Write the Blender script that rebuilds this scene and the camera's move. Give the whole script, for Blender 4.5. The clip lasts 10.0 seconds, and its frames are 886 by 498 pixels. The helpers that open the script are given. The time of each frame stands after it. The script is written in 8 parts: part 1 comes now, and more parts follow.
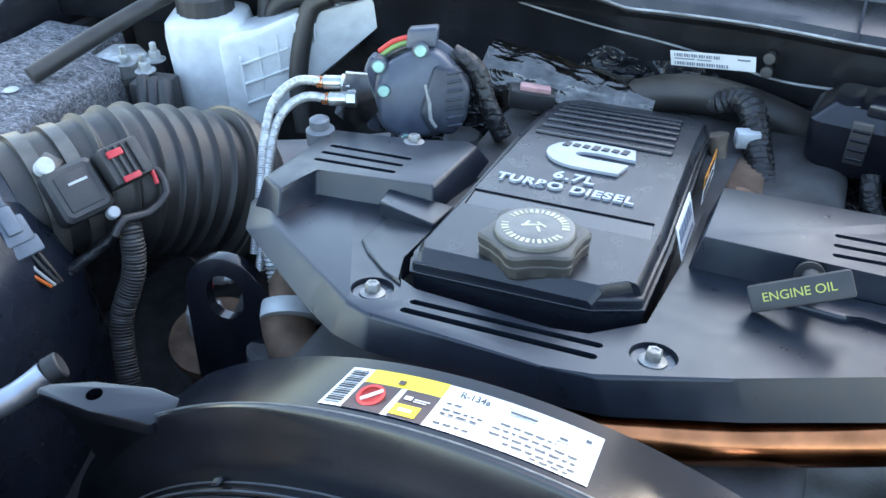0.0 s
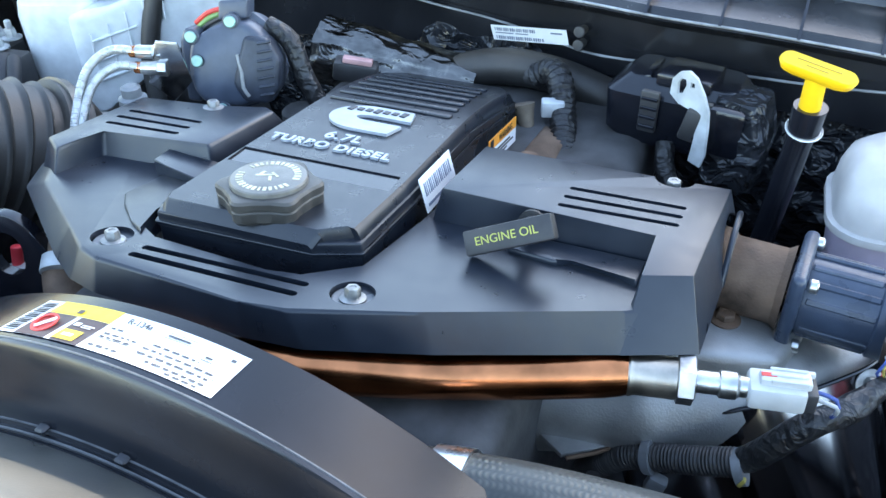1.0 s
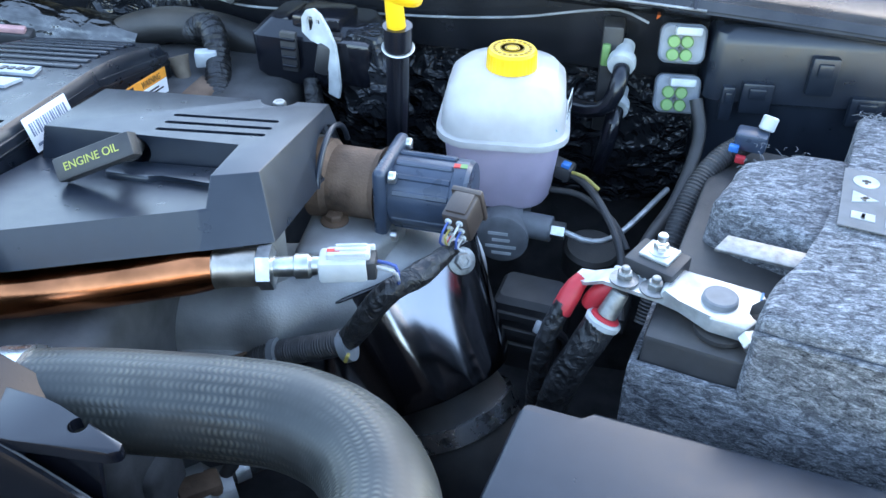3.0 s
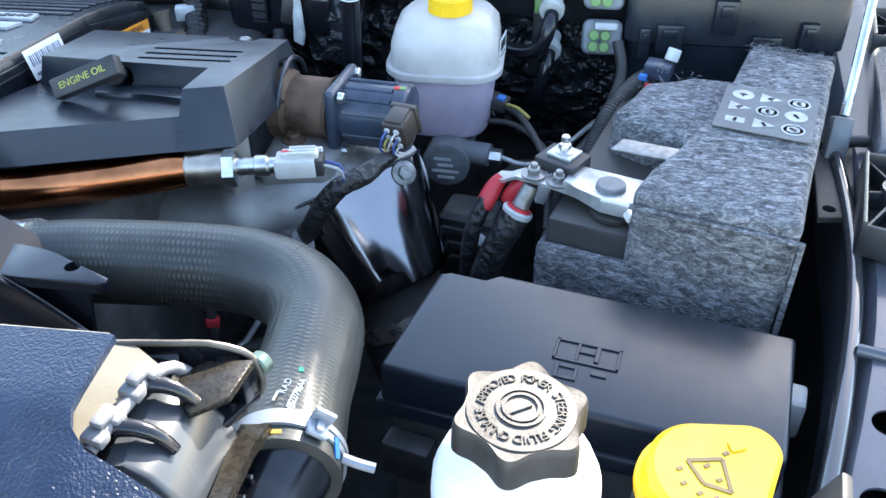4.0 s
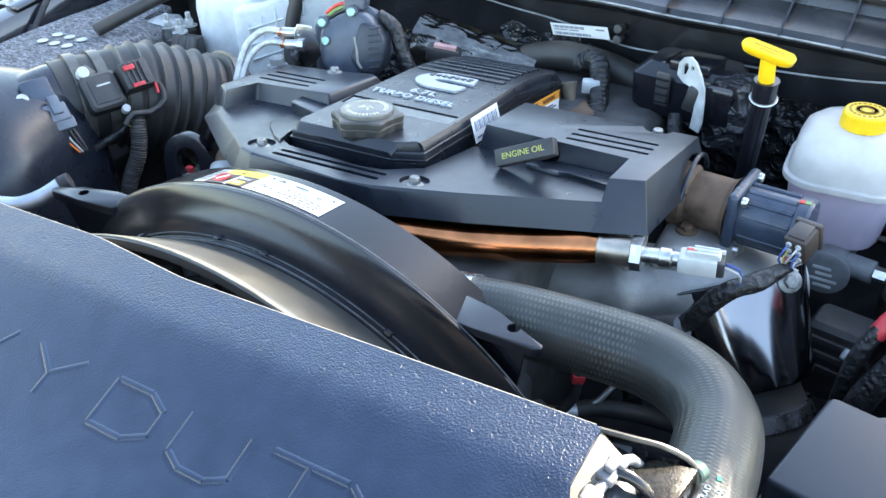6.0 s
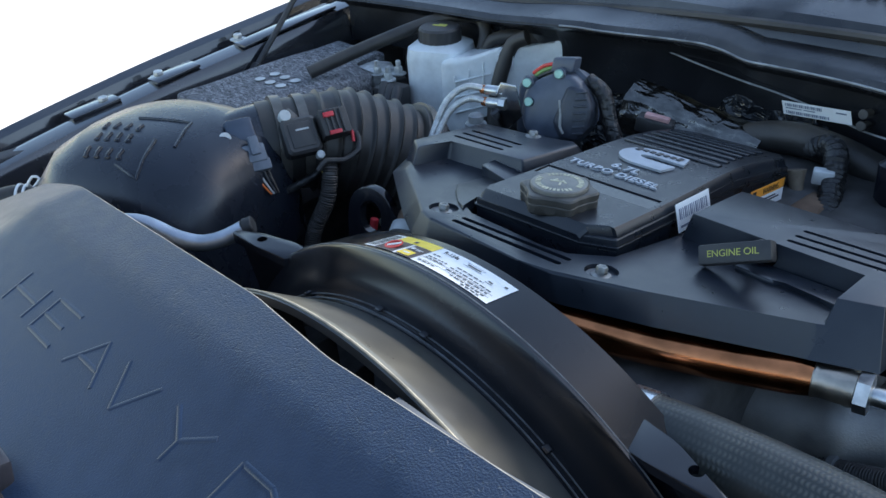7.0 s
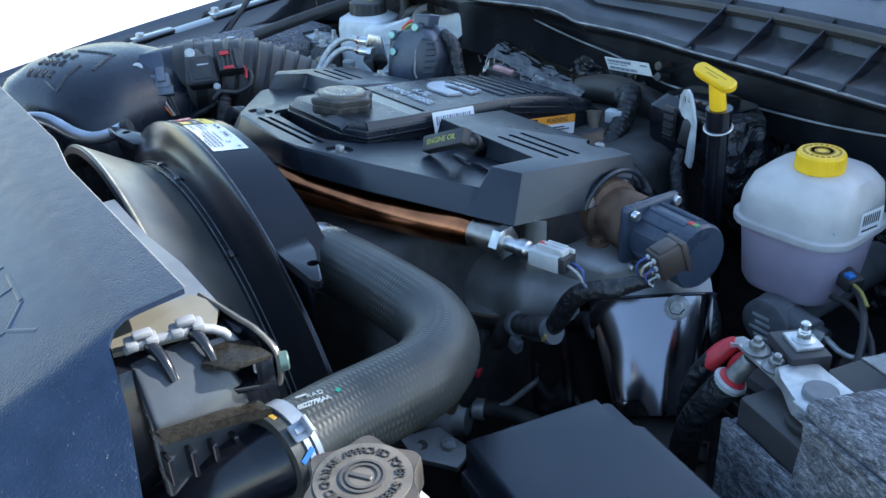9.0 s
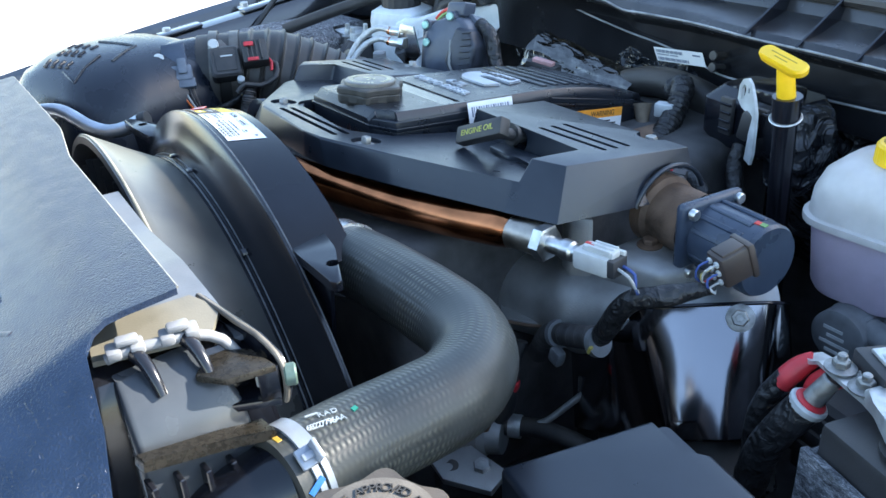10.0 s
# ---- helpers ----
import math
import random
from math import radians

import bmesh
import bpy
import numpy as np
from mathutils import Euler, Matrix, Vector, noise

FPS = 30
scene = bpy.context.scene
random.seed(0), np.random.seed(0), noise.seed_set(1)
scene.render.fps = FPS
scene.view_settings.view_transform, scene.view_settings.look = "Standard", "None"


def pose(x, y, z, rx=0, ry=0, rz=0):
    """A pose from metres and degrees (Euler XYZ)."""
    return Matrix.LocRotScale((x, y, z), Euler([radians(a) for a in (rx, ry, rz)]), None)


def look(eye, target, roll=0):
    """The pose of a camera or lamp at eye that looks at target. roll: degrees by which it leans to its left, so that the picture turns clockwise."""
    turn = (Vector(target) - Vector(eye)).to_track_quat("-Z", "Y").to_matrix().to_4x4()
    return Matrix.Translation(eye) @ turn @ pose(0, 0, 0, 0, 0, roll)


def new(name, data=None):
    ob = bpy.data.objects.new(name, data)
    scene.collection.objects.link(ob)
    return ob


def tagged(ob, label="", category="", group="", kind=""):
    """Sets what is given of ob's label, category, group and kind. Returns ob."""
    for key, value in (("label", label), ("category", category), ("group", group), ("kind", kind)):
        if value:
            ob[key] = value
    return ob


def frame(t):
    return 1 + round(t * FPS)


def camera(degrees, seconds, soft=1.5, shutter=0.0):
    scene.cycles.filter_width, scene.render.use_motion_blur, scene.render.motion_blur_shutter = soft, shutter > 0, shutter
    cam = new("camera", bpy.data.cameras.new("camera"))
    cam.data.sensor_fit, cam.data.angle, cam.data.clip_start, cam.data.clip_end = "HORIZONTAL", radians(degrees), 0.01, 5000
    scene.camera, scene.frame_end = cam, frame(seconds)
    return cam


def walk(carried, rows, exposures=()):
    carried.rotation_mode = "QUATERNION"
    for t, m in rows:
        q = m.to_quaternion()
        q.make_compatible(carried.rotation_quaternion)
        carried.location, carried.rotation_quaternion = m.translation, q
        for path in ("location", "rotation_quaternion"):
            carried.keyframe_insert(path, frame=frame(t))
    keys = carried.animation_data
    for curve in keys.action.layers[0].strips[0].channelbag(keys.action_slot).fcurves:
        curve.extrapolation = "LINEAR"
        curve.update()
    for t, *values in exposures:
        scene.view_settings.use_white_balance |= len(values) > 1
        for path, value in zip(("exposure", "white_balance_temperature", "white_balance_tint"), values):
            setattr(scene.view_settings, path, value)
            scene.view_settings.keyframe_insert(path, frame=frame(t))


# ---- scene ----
cam = camera(55.5, 10.0)
PATH = [
    (0, (0.142, 0.024, 1.589), (-0.546, 1.479, 0.402), -0.9),
    (0.5, (0.229, 0.046, 1.583), (-0.445, 1.511, 0.4), -0.6),
    (1, (0.309, 0.055, 1.573), (-0.355, 1.526, 0.392), -0.4),
    (1.5, (0.384, 0.052, 1.569), (-0.3, 1.509, 0.382), -1.6),
    (2, (0.436, 0.052, 1.569), (-0.15, 1.548, 0.379), -1.5),
    (2.5, (0.473, 0.047, 1.558), (0.104, 1.618, 0.377), 0.5),
    (2.7, (0.479, 0.043, 1.555), (0.154, 1.624, 0.373), 0.9),
    (3.8, (0.543, -0.053, 1.546), (0.253, 1.533, 0.363), 0.2),
    (4, (0.561, -0.087, 1.55), (0.26, 1.498, 0.368), -0.1),
    (4.5, (0.591, -0.167, 1.584), (0.238, 1.406, 0.4), 1.5),
    (5, (0.578, -0.211, 1.594), (0.036, 1.304, 0.407), 0.3),
    (5.5, (0.539, -0.207, 1.617), (-0.198, 1.242, 0.453), -1.0),
    (6, (0.481, -0.147, 1.63), (-0.43, 1.231, 0.502), -1.9),
    (6.2, (0.464, -0.127, 1.633), (-0.52, 1.213, 0.521), -2.0),
    (7.3, (0.441, -0.072, 1.612), (-0.932, 0.992, 0.621), -3.3),
    (7.5, (0.459, -0.072, 1.608), (-0.944, 0.957, 0.622), -3.4),
    (8, (0.561, -0.051, 1.584), (-0.883, 0.934, 0.611), -3.2),
    (8.5, (0.716, -0.02, 1.59), (-0.738, 0.968, 0.636), -3.1),
    (9, (0.814, 0.033, 1.56), (-0.66, 1.004, 0.621), -2.9),
    (9.5, (0.819, 0.066, 1.531), (-0.694, 0.989, 0.604), -3.2),
    (10, (0.762, 0.066, 1.521), (-0.763, 0.976, 0.601), -3.5),
]
EXPOSURES = [(0, 2.7, 7250, 9), (1.5, 3.0, 7100, 9), (2.7, 3.05, 6900, 9), (4.0, 2.6, 7000, 10), (4.5, 1.9, 6650, 10), (5.0, 2.05, 6700, 10), (5.5, 2.3, 7000, 9), (6.0, 2.8, 7500, 9), (6.2, 2.75, 7500, 9), (7.3, 1.0, 6450, 9), (8.0, 0.95, 6150, 8), (8.5, 1.45, 6150, 8), (9.0, 1.7, 6200, 7), (10, 2.2, 6700, 8)]
walk(cam, [(t, look(eye, target, roll)) for t, eye, target, roll in PATH], EXPOSURES)

# ---- light ----
world = bpy.data.worlds.new("sky")
scene.world = world
world.use_nodes = True
wn = world.node_tree
sky = wn.nodes.new("ShaderNodeTexSky")
sky.sky_type = "NISHITA"
sky.sun_disc = False
sky.dust_density, sky.ozone_density = 0.5, 1.3
sky.sun_elevation, sky.sun_rotation = radians(30), radians(20.4)
wn.links.new(sky.outputs["Color"], wn.nodes["Background"].inputs["Color"])
wn.nodes["Background"].inputs["Strength"].default_value = 0.15
sun_data = bpy.data.lights.new("sun", "SUN")
sun_data.energy, sun_data.angle, sun_data.color = 5.0, radians(0.5), (1.0, 0.95, 0.88)
sun = new("sun", sun_data)
sun.matrix_world = look((3.5, 9.4, 5.79), (0, 0, 0))

# ---- materials ----
def surface(name, color, rough=0.5, metal=0.0, vary=0.25, grain=60.0, bump=0.15, fine=900.0, dust=0.0, coat=0.0, spec=0.5, sss=0.0, dust_color=(0.32, 0.27, 0.21)):
    m = bpy.data.materials.new(name)
    m.use_nodes = True
    nt = m.node_tree
    b = nt.nodes["Principled BSDF"]
    link, node = nt.links.new, nt.nodes.new
    co = node("ShaderNodeTexCoord").outputs["Object"]
    n1, n2 = node("ShaderNodeTexNoise"), node("ShaderNodeTexNoise")
    for n, s, d in ((n1, grain, 6.0), (n2, fine, 3.0)):
        n.inputs["Scale"].default_value, n.inputs["Detail"].default_value = s, d
        link(co, n.inputs["Vector"])
    ramp = node("ShaderNodeMapRange")
    ramp.inputs["From Min"].default_value, ramp.inputs["From Max"].default_value = 0.3, 0.7
    ramp.inputs["To Min"].default_value, ramp.inputs["To Max"].default_value = 1 - vary, 1 + vary
    link(n1.outputs["Fac"], ramp.inputs["Value"])
    mul = node("ShaderNodeVectorMath")
    mul.operation = "SCALE"
    mul.inputs[0].default_value = color
    link(ramp.outputs["Result"], mul.inputs["Scale"])
    out = mul.outputs["Vector"]
    if dust:
        n3 = node("ShaderNodeTexNoise")
        n3.inputs["Scale"].default_value, n3.inputs["Detail"].default_value = 14.0, 8.0
        link(co, n3.inputs["Vector"])
        geo = node("ShaderNodeNewGeometry")
        sep = node("ShaderNodeSeparateXYZ")
        link(geo.outputs["Normal"], sep.inputs["Vector"])
        up = node("ShaderNodeMapRange")
        up.inputs["From Min"].default_value, up.inputs["From Max"].default_value = -0.2, 1.0
        link(sep.outputs["Z"], up.inputs["Value"])
        blot = node("ShaderNodeMapRange")
        blot.inputs["From Min"].default_value, blot.inputs["From Max"].default_value = 0.35, 0.75
        blot.inputs["To Max"].default_value = dust
        link(n3.outputs["Fac"], blot.inputs["Value"])
        fac = node("ShaderNodeMath")
        fac.operation = "MULTIPLY"
        link(up.outputs["Result"], fac.inputs[0])
        link(blot.outputs["Result"], fac.inputs[1])
        mix = node("ShaderNodeMix")
        mix.data_type = "RGBA"
        link(fac.outputs["Value"], mix.inputs["Factor"])
        link(out, mix.inputs["A"])
        mix.inputs["B"].default_value = (*dust_color, 1)
        out = mix.outputs["Result"]
    link(out, b.inputs["Base Color"])
    rr = node("ShaderNodeMapRange")
    rr.inputs["To Min"].default_value, rr.inputs["To Max"].default_value = max(0.03, rough - 0.12), min(1, rough + 0.12)
    link(n1.outputs["Fac"], rr.inputs["Value"])
    link(rr.outputs["Result"], b.inputs["Roughness"])
    b.inputs["Metallic"].default_value = metal
    b.inputs["Coat Weight"].default_value = coat
    b.inputs["Specular IOR Level"].default_value = spec
    if sss:
        b.inputs["Subsurface Weight"].default_value = sss
        b.inputs["Subsurface Radius"].default_value = (0.02, 0.018, 0.018)
        b.inputs["Subsurface Scale"].default_value = 0.5
    if bump:
        bp = node("ShaderNodeBump")
        bp.inputs["Strength"].default_value, bp.inputs["Distance"].default_value = bump, 0.0006
        link(n2.outputs["Fac"], bp.inputs["Height"])
        link(bp.outputs["Normal"], b.inputs["Normal"])
    return m


def glow_free(m, key, value):
    m.node_tree.nodes["Principled BSDF"].inputs[key].default_value = value
    return m


COVER = surface("satin_black_plastic", (0.012, 0.017, 0.026), 0.32, spec=0.58, fine=1800, bump=0.12, vary=0.15, dust=0.018)
DOME = surface("grained_black_plastic", (0.009, 0.012, 0.018), 0.30, spec=0.53, fine=1800, bump=0.14, vary=0.15, dust=0.02)
GLOSS = surface("gloss_black_plastic", (0.007, 0.008, 0.012), 0.20, spec=0.6, vary=0.3, grain=25, bump=0.04, dust=0.015)
DARK = surface("matt_black_plastic", (0.030, 0.030, 0.032), 0.50, fine=1200, bump=0.3, dust=0.2)
SOOT = surface("sooty_underbonnet", (0.066, 0.065, 0.066), 0.75, vary=0.5, grain=30, bump=0.4, fine=250, dust=0.35, dust_color=(0.07, 0.06, 0.05))
RUBBER = surface("black_rubber", (0.022, 0.022, 0.023), 0.55, fine=700, bump=0.3, dust=0.25)
DUSTY = surface("dusty_rubber", (0.026, 0.025, 0.024), 0.48, fine=500, bump=0.3, dust=0.45, dust_color=(0.17, 0.135, 0.10))
# Blue in the base colour carries the sky's reflection on the black sheet.
SHIELD = surface("pebbled_sky_tinted_sheet", (0.005, 0.014, 0.037), 0.34, spec=0.50, fine=720, bump=0.9, vary=0.15, dust=0.0)
COPPER = surface("copper_tube", (0.62, 0.225, 0.092), 0.21, 1.0, vary=0.35, grain=40, bump=0.03, dust=0.06)
ALU = surface("cast_aluminium", (0.42, 0.42, 0.41), 0.55, 0.75, vary=0.2, grain=35, fine=600, bump=0.5, dust=0.35, dust_color=(0.2, 0.18, 0.15))
ZINC = surface("zinc_plated_steel", (0.62, 0.62, 0.60), 0.32, 1.0, vary=0.25, grain=120, bump=0.15)
BRIGHT = surface("bright_aluminium", (0.72, 0.74, 0.76), 0.28, 1.0, vary=0.12, grain=80, bump=0.1)
DULLZINC = surface("dull_zinc", (0.55, 0.56, 0.55), 0.5, 0.8, vary=0.25, grain=90, bump=0.3)
WORNZINC = surface("worn_zinc", (0.30, 0.30, 0.29), 0.48, 0.85, vary=0.35, grain=150, bump=0.3, dust=0.2)
IRON = surface("rusty_cast_iron", (0.13, 0.085, 0.058), 0.7, 0.25, vary=0.6, grain=45, fine=500, bump=0.8, dust=0.5, dust_color=(0.24, 0.13, 0.07))
MOTOR = surface("slate_grey_plastic", (0.040, 0.056, 0.085), 0.30, vary=0.2, bump=0.2, dust=0.10)
GREYPL = surface("grey_plastic", (0.16, 0.17, 0.18), 0.45, bump=0.15, dust=0.15)
LIGHTPL = surface("pale_grey_plastic", (0.48, 0.50, 0.50), 0.42, bump=0.1, dust=0.15)
WHITEPL = surface("white_plastic", (0.78, 0.78, 0.76), 0.38, bump=0.08, vary=0.08)
MILKY = surface("milky_translucent_plastic", (0.80, 0.82, 0.82), 0.38, bump=0.06, vary=0.05, sss=0.5)
BRAKEPL = surface("brake_bottle_plastic", (0.55, 0.525, 0.50), 0.36, bump=0.06, vary=0.08, sss=0.4, dust=0.15)
FLUID = surface("plastic_over_fluid", (0.54, 0.46, 0.56), 0.38, bump=0.06, vary=0.06, sss=0.35)
AGED = surface("aged_milky_plastic", (0.74, 0.77, 0.77), 0.42, bump=0.08, vary=0.10, sss=0.4, dust=0.2)
YELLOW = surface("yellow_plastic", (0.85, 0.52, 0.015), 0.36, vary=0.08, bump=0.08)
YINK = surface("yellow_print", (0.46, 0.46, 0.10), 0.6, vary=0.05, bump=0)
INK = surface("black_print", (0.02, 0.02, 0.02), 0.6, vary=0.1, bump=0)
GREYINK = surface("grey_blue_print", (0.17, 0.20, 0.27), 0.6, vary=0.1, bump=0)
WINK = surface("white_print", (0.75, 0.76, 0.74), 0.6, vary=0.1, bump=0)
PAPER = surface("white_sticker", (0.80, 0.81, 0.82), 0.42, vary=0.04, bump=0.03)
STYEL = surface("yellow_sticker", (0.85, 0.62, 0.02), 0.42, vary=0.05, bump=0.03)
STORG = surface("orange_sticker", (0.85, 0.33, 0.04), 0.42, vary=0.05, bump=0.03)
STRED = surface("red_print", (0.60, 0.05, 0.04), 0.5, vary=0.1, bump=0.03)
STDRK = surface("dark_sticker", (0.06, 0.035, 0.035), 0.5, vary=0.1, bump=0.03)
RED = surface("red_rubber", (0.55, 0.035, 0.045), 0.42, vary=0.15, bump=0.1)
GREEN = surface("green_seal", (0.17, 0.31, 0.10), 0.45, vary=0.1, bump=0.1)
BLUE = surface("blue_plastic", (0.04, 0.20, 0.55), 0.4, vary=0.1, bump=0.1)
BROWN = surface("brown_plastic", (0.055, 0.040, 0.034), 0.45, vary=0.2, bump=0.1, dust=0.3)
ORANGE = surface("orange_plastic", (0.75, 0.16, 0.03), 0.45, vary=0.1, bump=0.1)
WIREW = surface("white_wire", (0.42, 0.42, 0.41), 0.45, vary=0.05, bump=0)
WIREB = surface("blue_wire", (0.05, 0.09, 0.28), 0.45, vary=0.05, bump=0)
WIREY = surface("yellow_wire", (0.40, 0.32, 0.08), 0.45, vary=0.05, bump=0)
EMBOSS = surface("silver_paint", (0.42, 0.45, 0.49), 0.42, 0.35, vary=0.12, bump=0.1, dust=0.1)
PAINT = surface("dark_body_paint", (0.022, 0.024, 0.030), 0.18, 0.2, vary=0.1, grain=200, bump=0.02, coat=1.0, dust=0.12)
MAROON = surface("dusty_body_edge", (0.030, 0.018, 0.017), 0.3, 0.2, vary=0.2, grain=100, bump=0.03, coat=0.6, dust=0.25)
PRIMER = surface("grey_body_primer", (0.085, 0.092, 0.115), 0.32, 0.15, vary=0.15, grain=30, bump=0.05, coat=0.4, dust=0.12)
CONCRETE = surface("sunlit_concrete", (0.56, 0.555, 0.545), 0.9, vary=0.15, grain=1.5, fine=60, bump=0.3)


def weave(name, color, rows, pitch):
    """Rubber over a knitted core: rows of short raised stitches along the hose, paler where they are worn."""
    m = surface(name, color, 0.40, bump=0, spec=0.5, dust=0.27, dust_color=(0.15, 0.145, 0.115))
    nt = m.node_tree
    link, node = nt.links.new, nt.nodes.new
    sep = node("ShaderNodeSeparateXYZ")
    link(node("ShaderNodeUVMap").outputs["UV"], sep.inputs["Vector"])

    def maths(op, a, b=0.0):
        n = node("ShaderNodeMath")
        n.operation = op
        for k, v in enumerate((a, b)):
            if isinstance(v, float):
                n.inputs[k].default_value = v
            else:
                link(v, n.inputs[k])
        return n.outputs["Value"]

    across = maths("MULTIPLY", sep.outputs["X"], 2 * math.pi * rows)
    along = maths("MULTIPLY", sep.outputs["Y"], 2 * math.pi / pitch)
    lean = maths("MULTIPLY", maths("COSINE", maths("MULTIPLY", across, 0.5)), 1.6)
    slant = maths("ADD", along, lean)
    wide = maths("ADD", maths("MULTIPLY", maths("COSINE", across), 0.5), 0.5)
    ridge = maths("ADD", maths("MULTIPLY", maths("COSINE", slant), 0.5), 0.5)
    worn = node("ShaderNodeTexNoise")
    worn.inputs["Scale"].default_value, worn.inputs["Detail"].default_value = 22.0, 2.0
    link(node("ShaderNodeTexCoord").outputs["Object"], worn.inputs["Vector"])
    patch = node("ShaderNodeMapRange")
    patch.inputs["From Min"].default_value, patch.inputs["From Max"].default_value = 0.40, 0.64
    patch.inputs["To Min"].default_value = 0.08
    link(worn.outputs["Fac"], patch.inputs["Value"])
    stitch = maths("MULTIPLY", maths("MULTIPLY", maths("POWER", wide, 0.7), ridge), patch.outputs["Result"])
    bp = node("ShaderNodeBump")
    bp.inputs["Strength"].default_value, bp.inputs["Distance"].default_value = 0.6, 0.0007
    link(stitch, bp.inputs["Height"])
    b = nt.nodes["Principled BSDF"]
    link(bp.outputs["Normal"], b.inputs["Normal"])
    mix = node("ShaderNodeMix")
    mix.data_type = "RGBA"
    link(maths("MULTIPLY", stitch, 0.55), mix.inputs["Factor"])
    link(b.inputs["Base Color"].links[0].from_socket, mix.inputs["A"])
    mix.inputs["B"].default_value = (0.16, 0.155, 0.12, 1)
    link(mix.outputs["Result"], b.inputs["Base Color"])
    return m


def felt(name):
    """Grey needle felt: tangled pale and dark fibres."""
    m = surface(name, (0.2, 0.2, 0.21), 0.95, bump=0, spec=0.1)
    nt = m.node_tree
    co = nt.nodes.new("ShaderNodeTexCoord").outputs["Object"]
    heights = []
    for scale, squash in ((85.0, (1, 2.2, 2.2)), (380.0, (1, 3.5, 3.5))):
        mp = nt.nodes.new("ShaderNodeMapping")
        mp.inputs["Scale"].default_value = squash
        mp.inputs["Rotation"].default_value = (0.2, 0.3, 0.5)
        nt.links.new(co, mp.inputs["Vector"])
        n = nt.nodes.new("ShaderNodeTexNoise")
        n.inputs["Scale"].default_value, n.inputs["Detail"].default_value, n.inputs["Distortion"].default_value = scale, 8.0, 1.4
        nt.links.new(mp.outputs["Vector"], n.inputs["Vector"])
        heights.append(n.outputs["Fac"])
    add = nt.nodes.new("ShaderNodeMath")
    nt.links.new(heights[0], add.inputs[0])
    nt.links.new(heights[1], add.inputs[1])
    ramp = nt.nodes.new("ShaderNodeValToRGB")
    e = ramp.color_ramp.elements
    e[0].position, e[0].color = 0.35, (0.026, 0.027, 0.031, 1)
    e[1].position, e[1].color = 0.67, (0.52, 0.52, 0.53, 1)
    mid = e.new(0.5)
    mid.color = (0.16, 0.163, 0.172, 1)
    half = nt.nodes.new("ShaderNodeMath")
    half.operation = "MULTIPLY"
    half.inputs[1].default_value = 0.5
    nt.links.new(add.outputs["Value"], half.inputs[0])
    nt.links.new(half.outputs["Value"], ramp.inputs["Fac"])
    b = nt.nodes["Principled BSDF"]
    nt.links.new(ramp.outputs["Color"], b.inputs["Base Color"])
    bp = nt.nodes.new("ShaderNodeBump")
    bp.inputs["Strength"].default_value, bp.inputs["Distance"].default_value = 0.9, 0.002
    nt.links.new(half.outputs["Value"], bp.inputs["Height"])
    nt.links.new(bp.outputs["Normal"], b.inputs["Normal"])
    return m


def crumple(name, color, rough, metal, scale, deep=0.012):
    """Creased foil or film."""
    m = surface(name, color, rough, metal, bump=0, vary=0.3)
    nt = m.node_tree
    co = nt.nodes.new("ShaderNodeTexCoord").outputs["Object"]
    v = nt.nodes.new("ShaderNodeTexVoronoi")
    v.inputs["Scale"].default_value = scale
    n = nt.nodes.new("ShaderNodeTexNoise")
    n.inputs["Scale"].default_value, n.inputs["Distortion"].default_value = scale * 0.7, 2.0
    nt.links.new(co, v.inputs["Vector"])
    nt.links.new(co, n.inputs["Vector"])
    add = nt.nodes.new("ShaderNodeMath")
    nt.links.new(v.outputs["Distance"], add.inputs[0])
    nt.links.new(n.outputs["Fac"], add.inputs[1])
    bp = nt.nodes.new("ShaderNodeBump")
    bp.inputs["Strength"].default_value, bp.inputs["Distance"].default_value = 1.0, deep
    nt.links.new(add.outputs["Value"], bp.inputs["Height"])
    nt.links.new(bp.outputs["Normal"], nt.nodes["Principled BSDF"].inputs["Normal"])
    return m


HOSE = weave("knitted_rubber_hose", (0.031, 0.034, 0.033), 32.0, 0.0034)


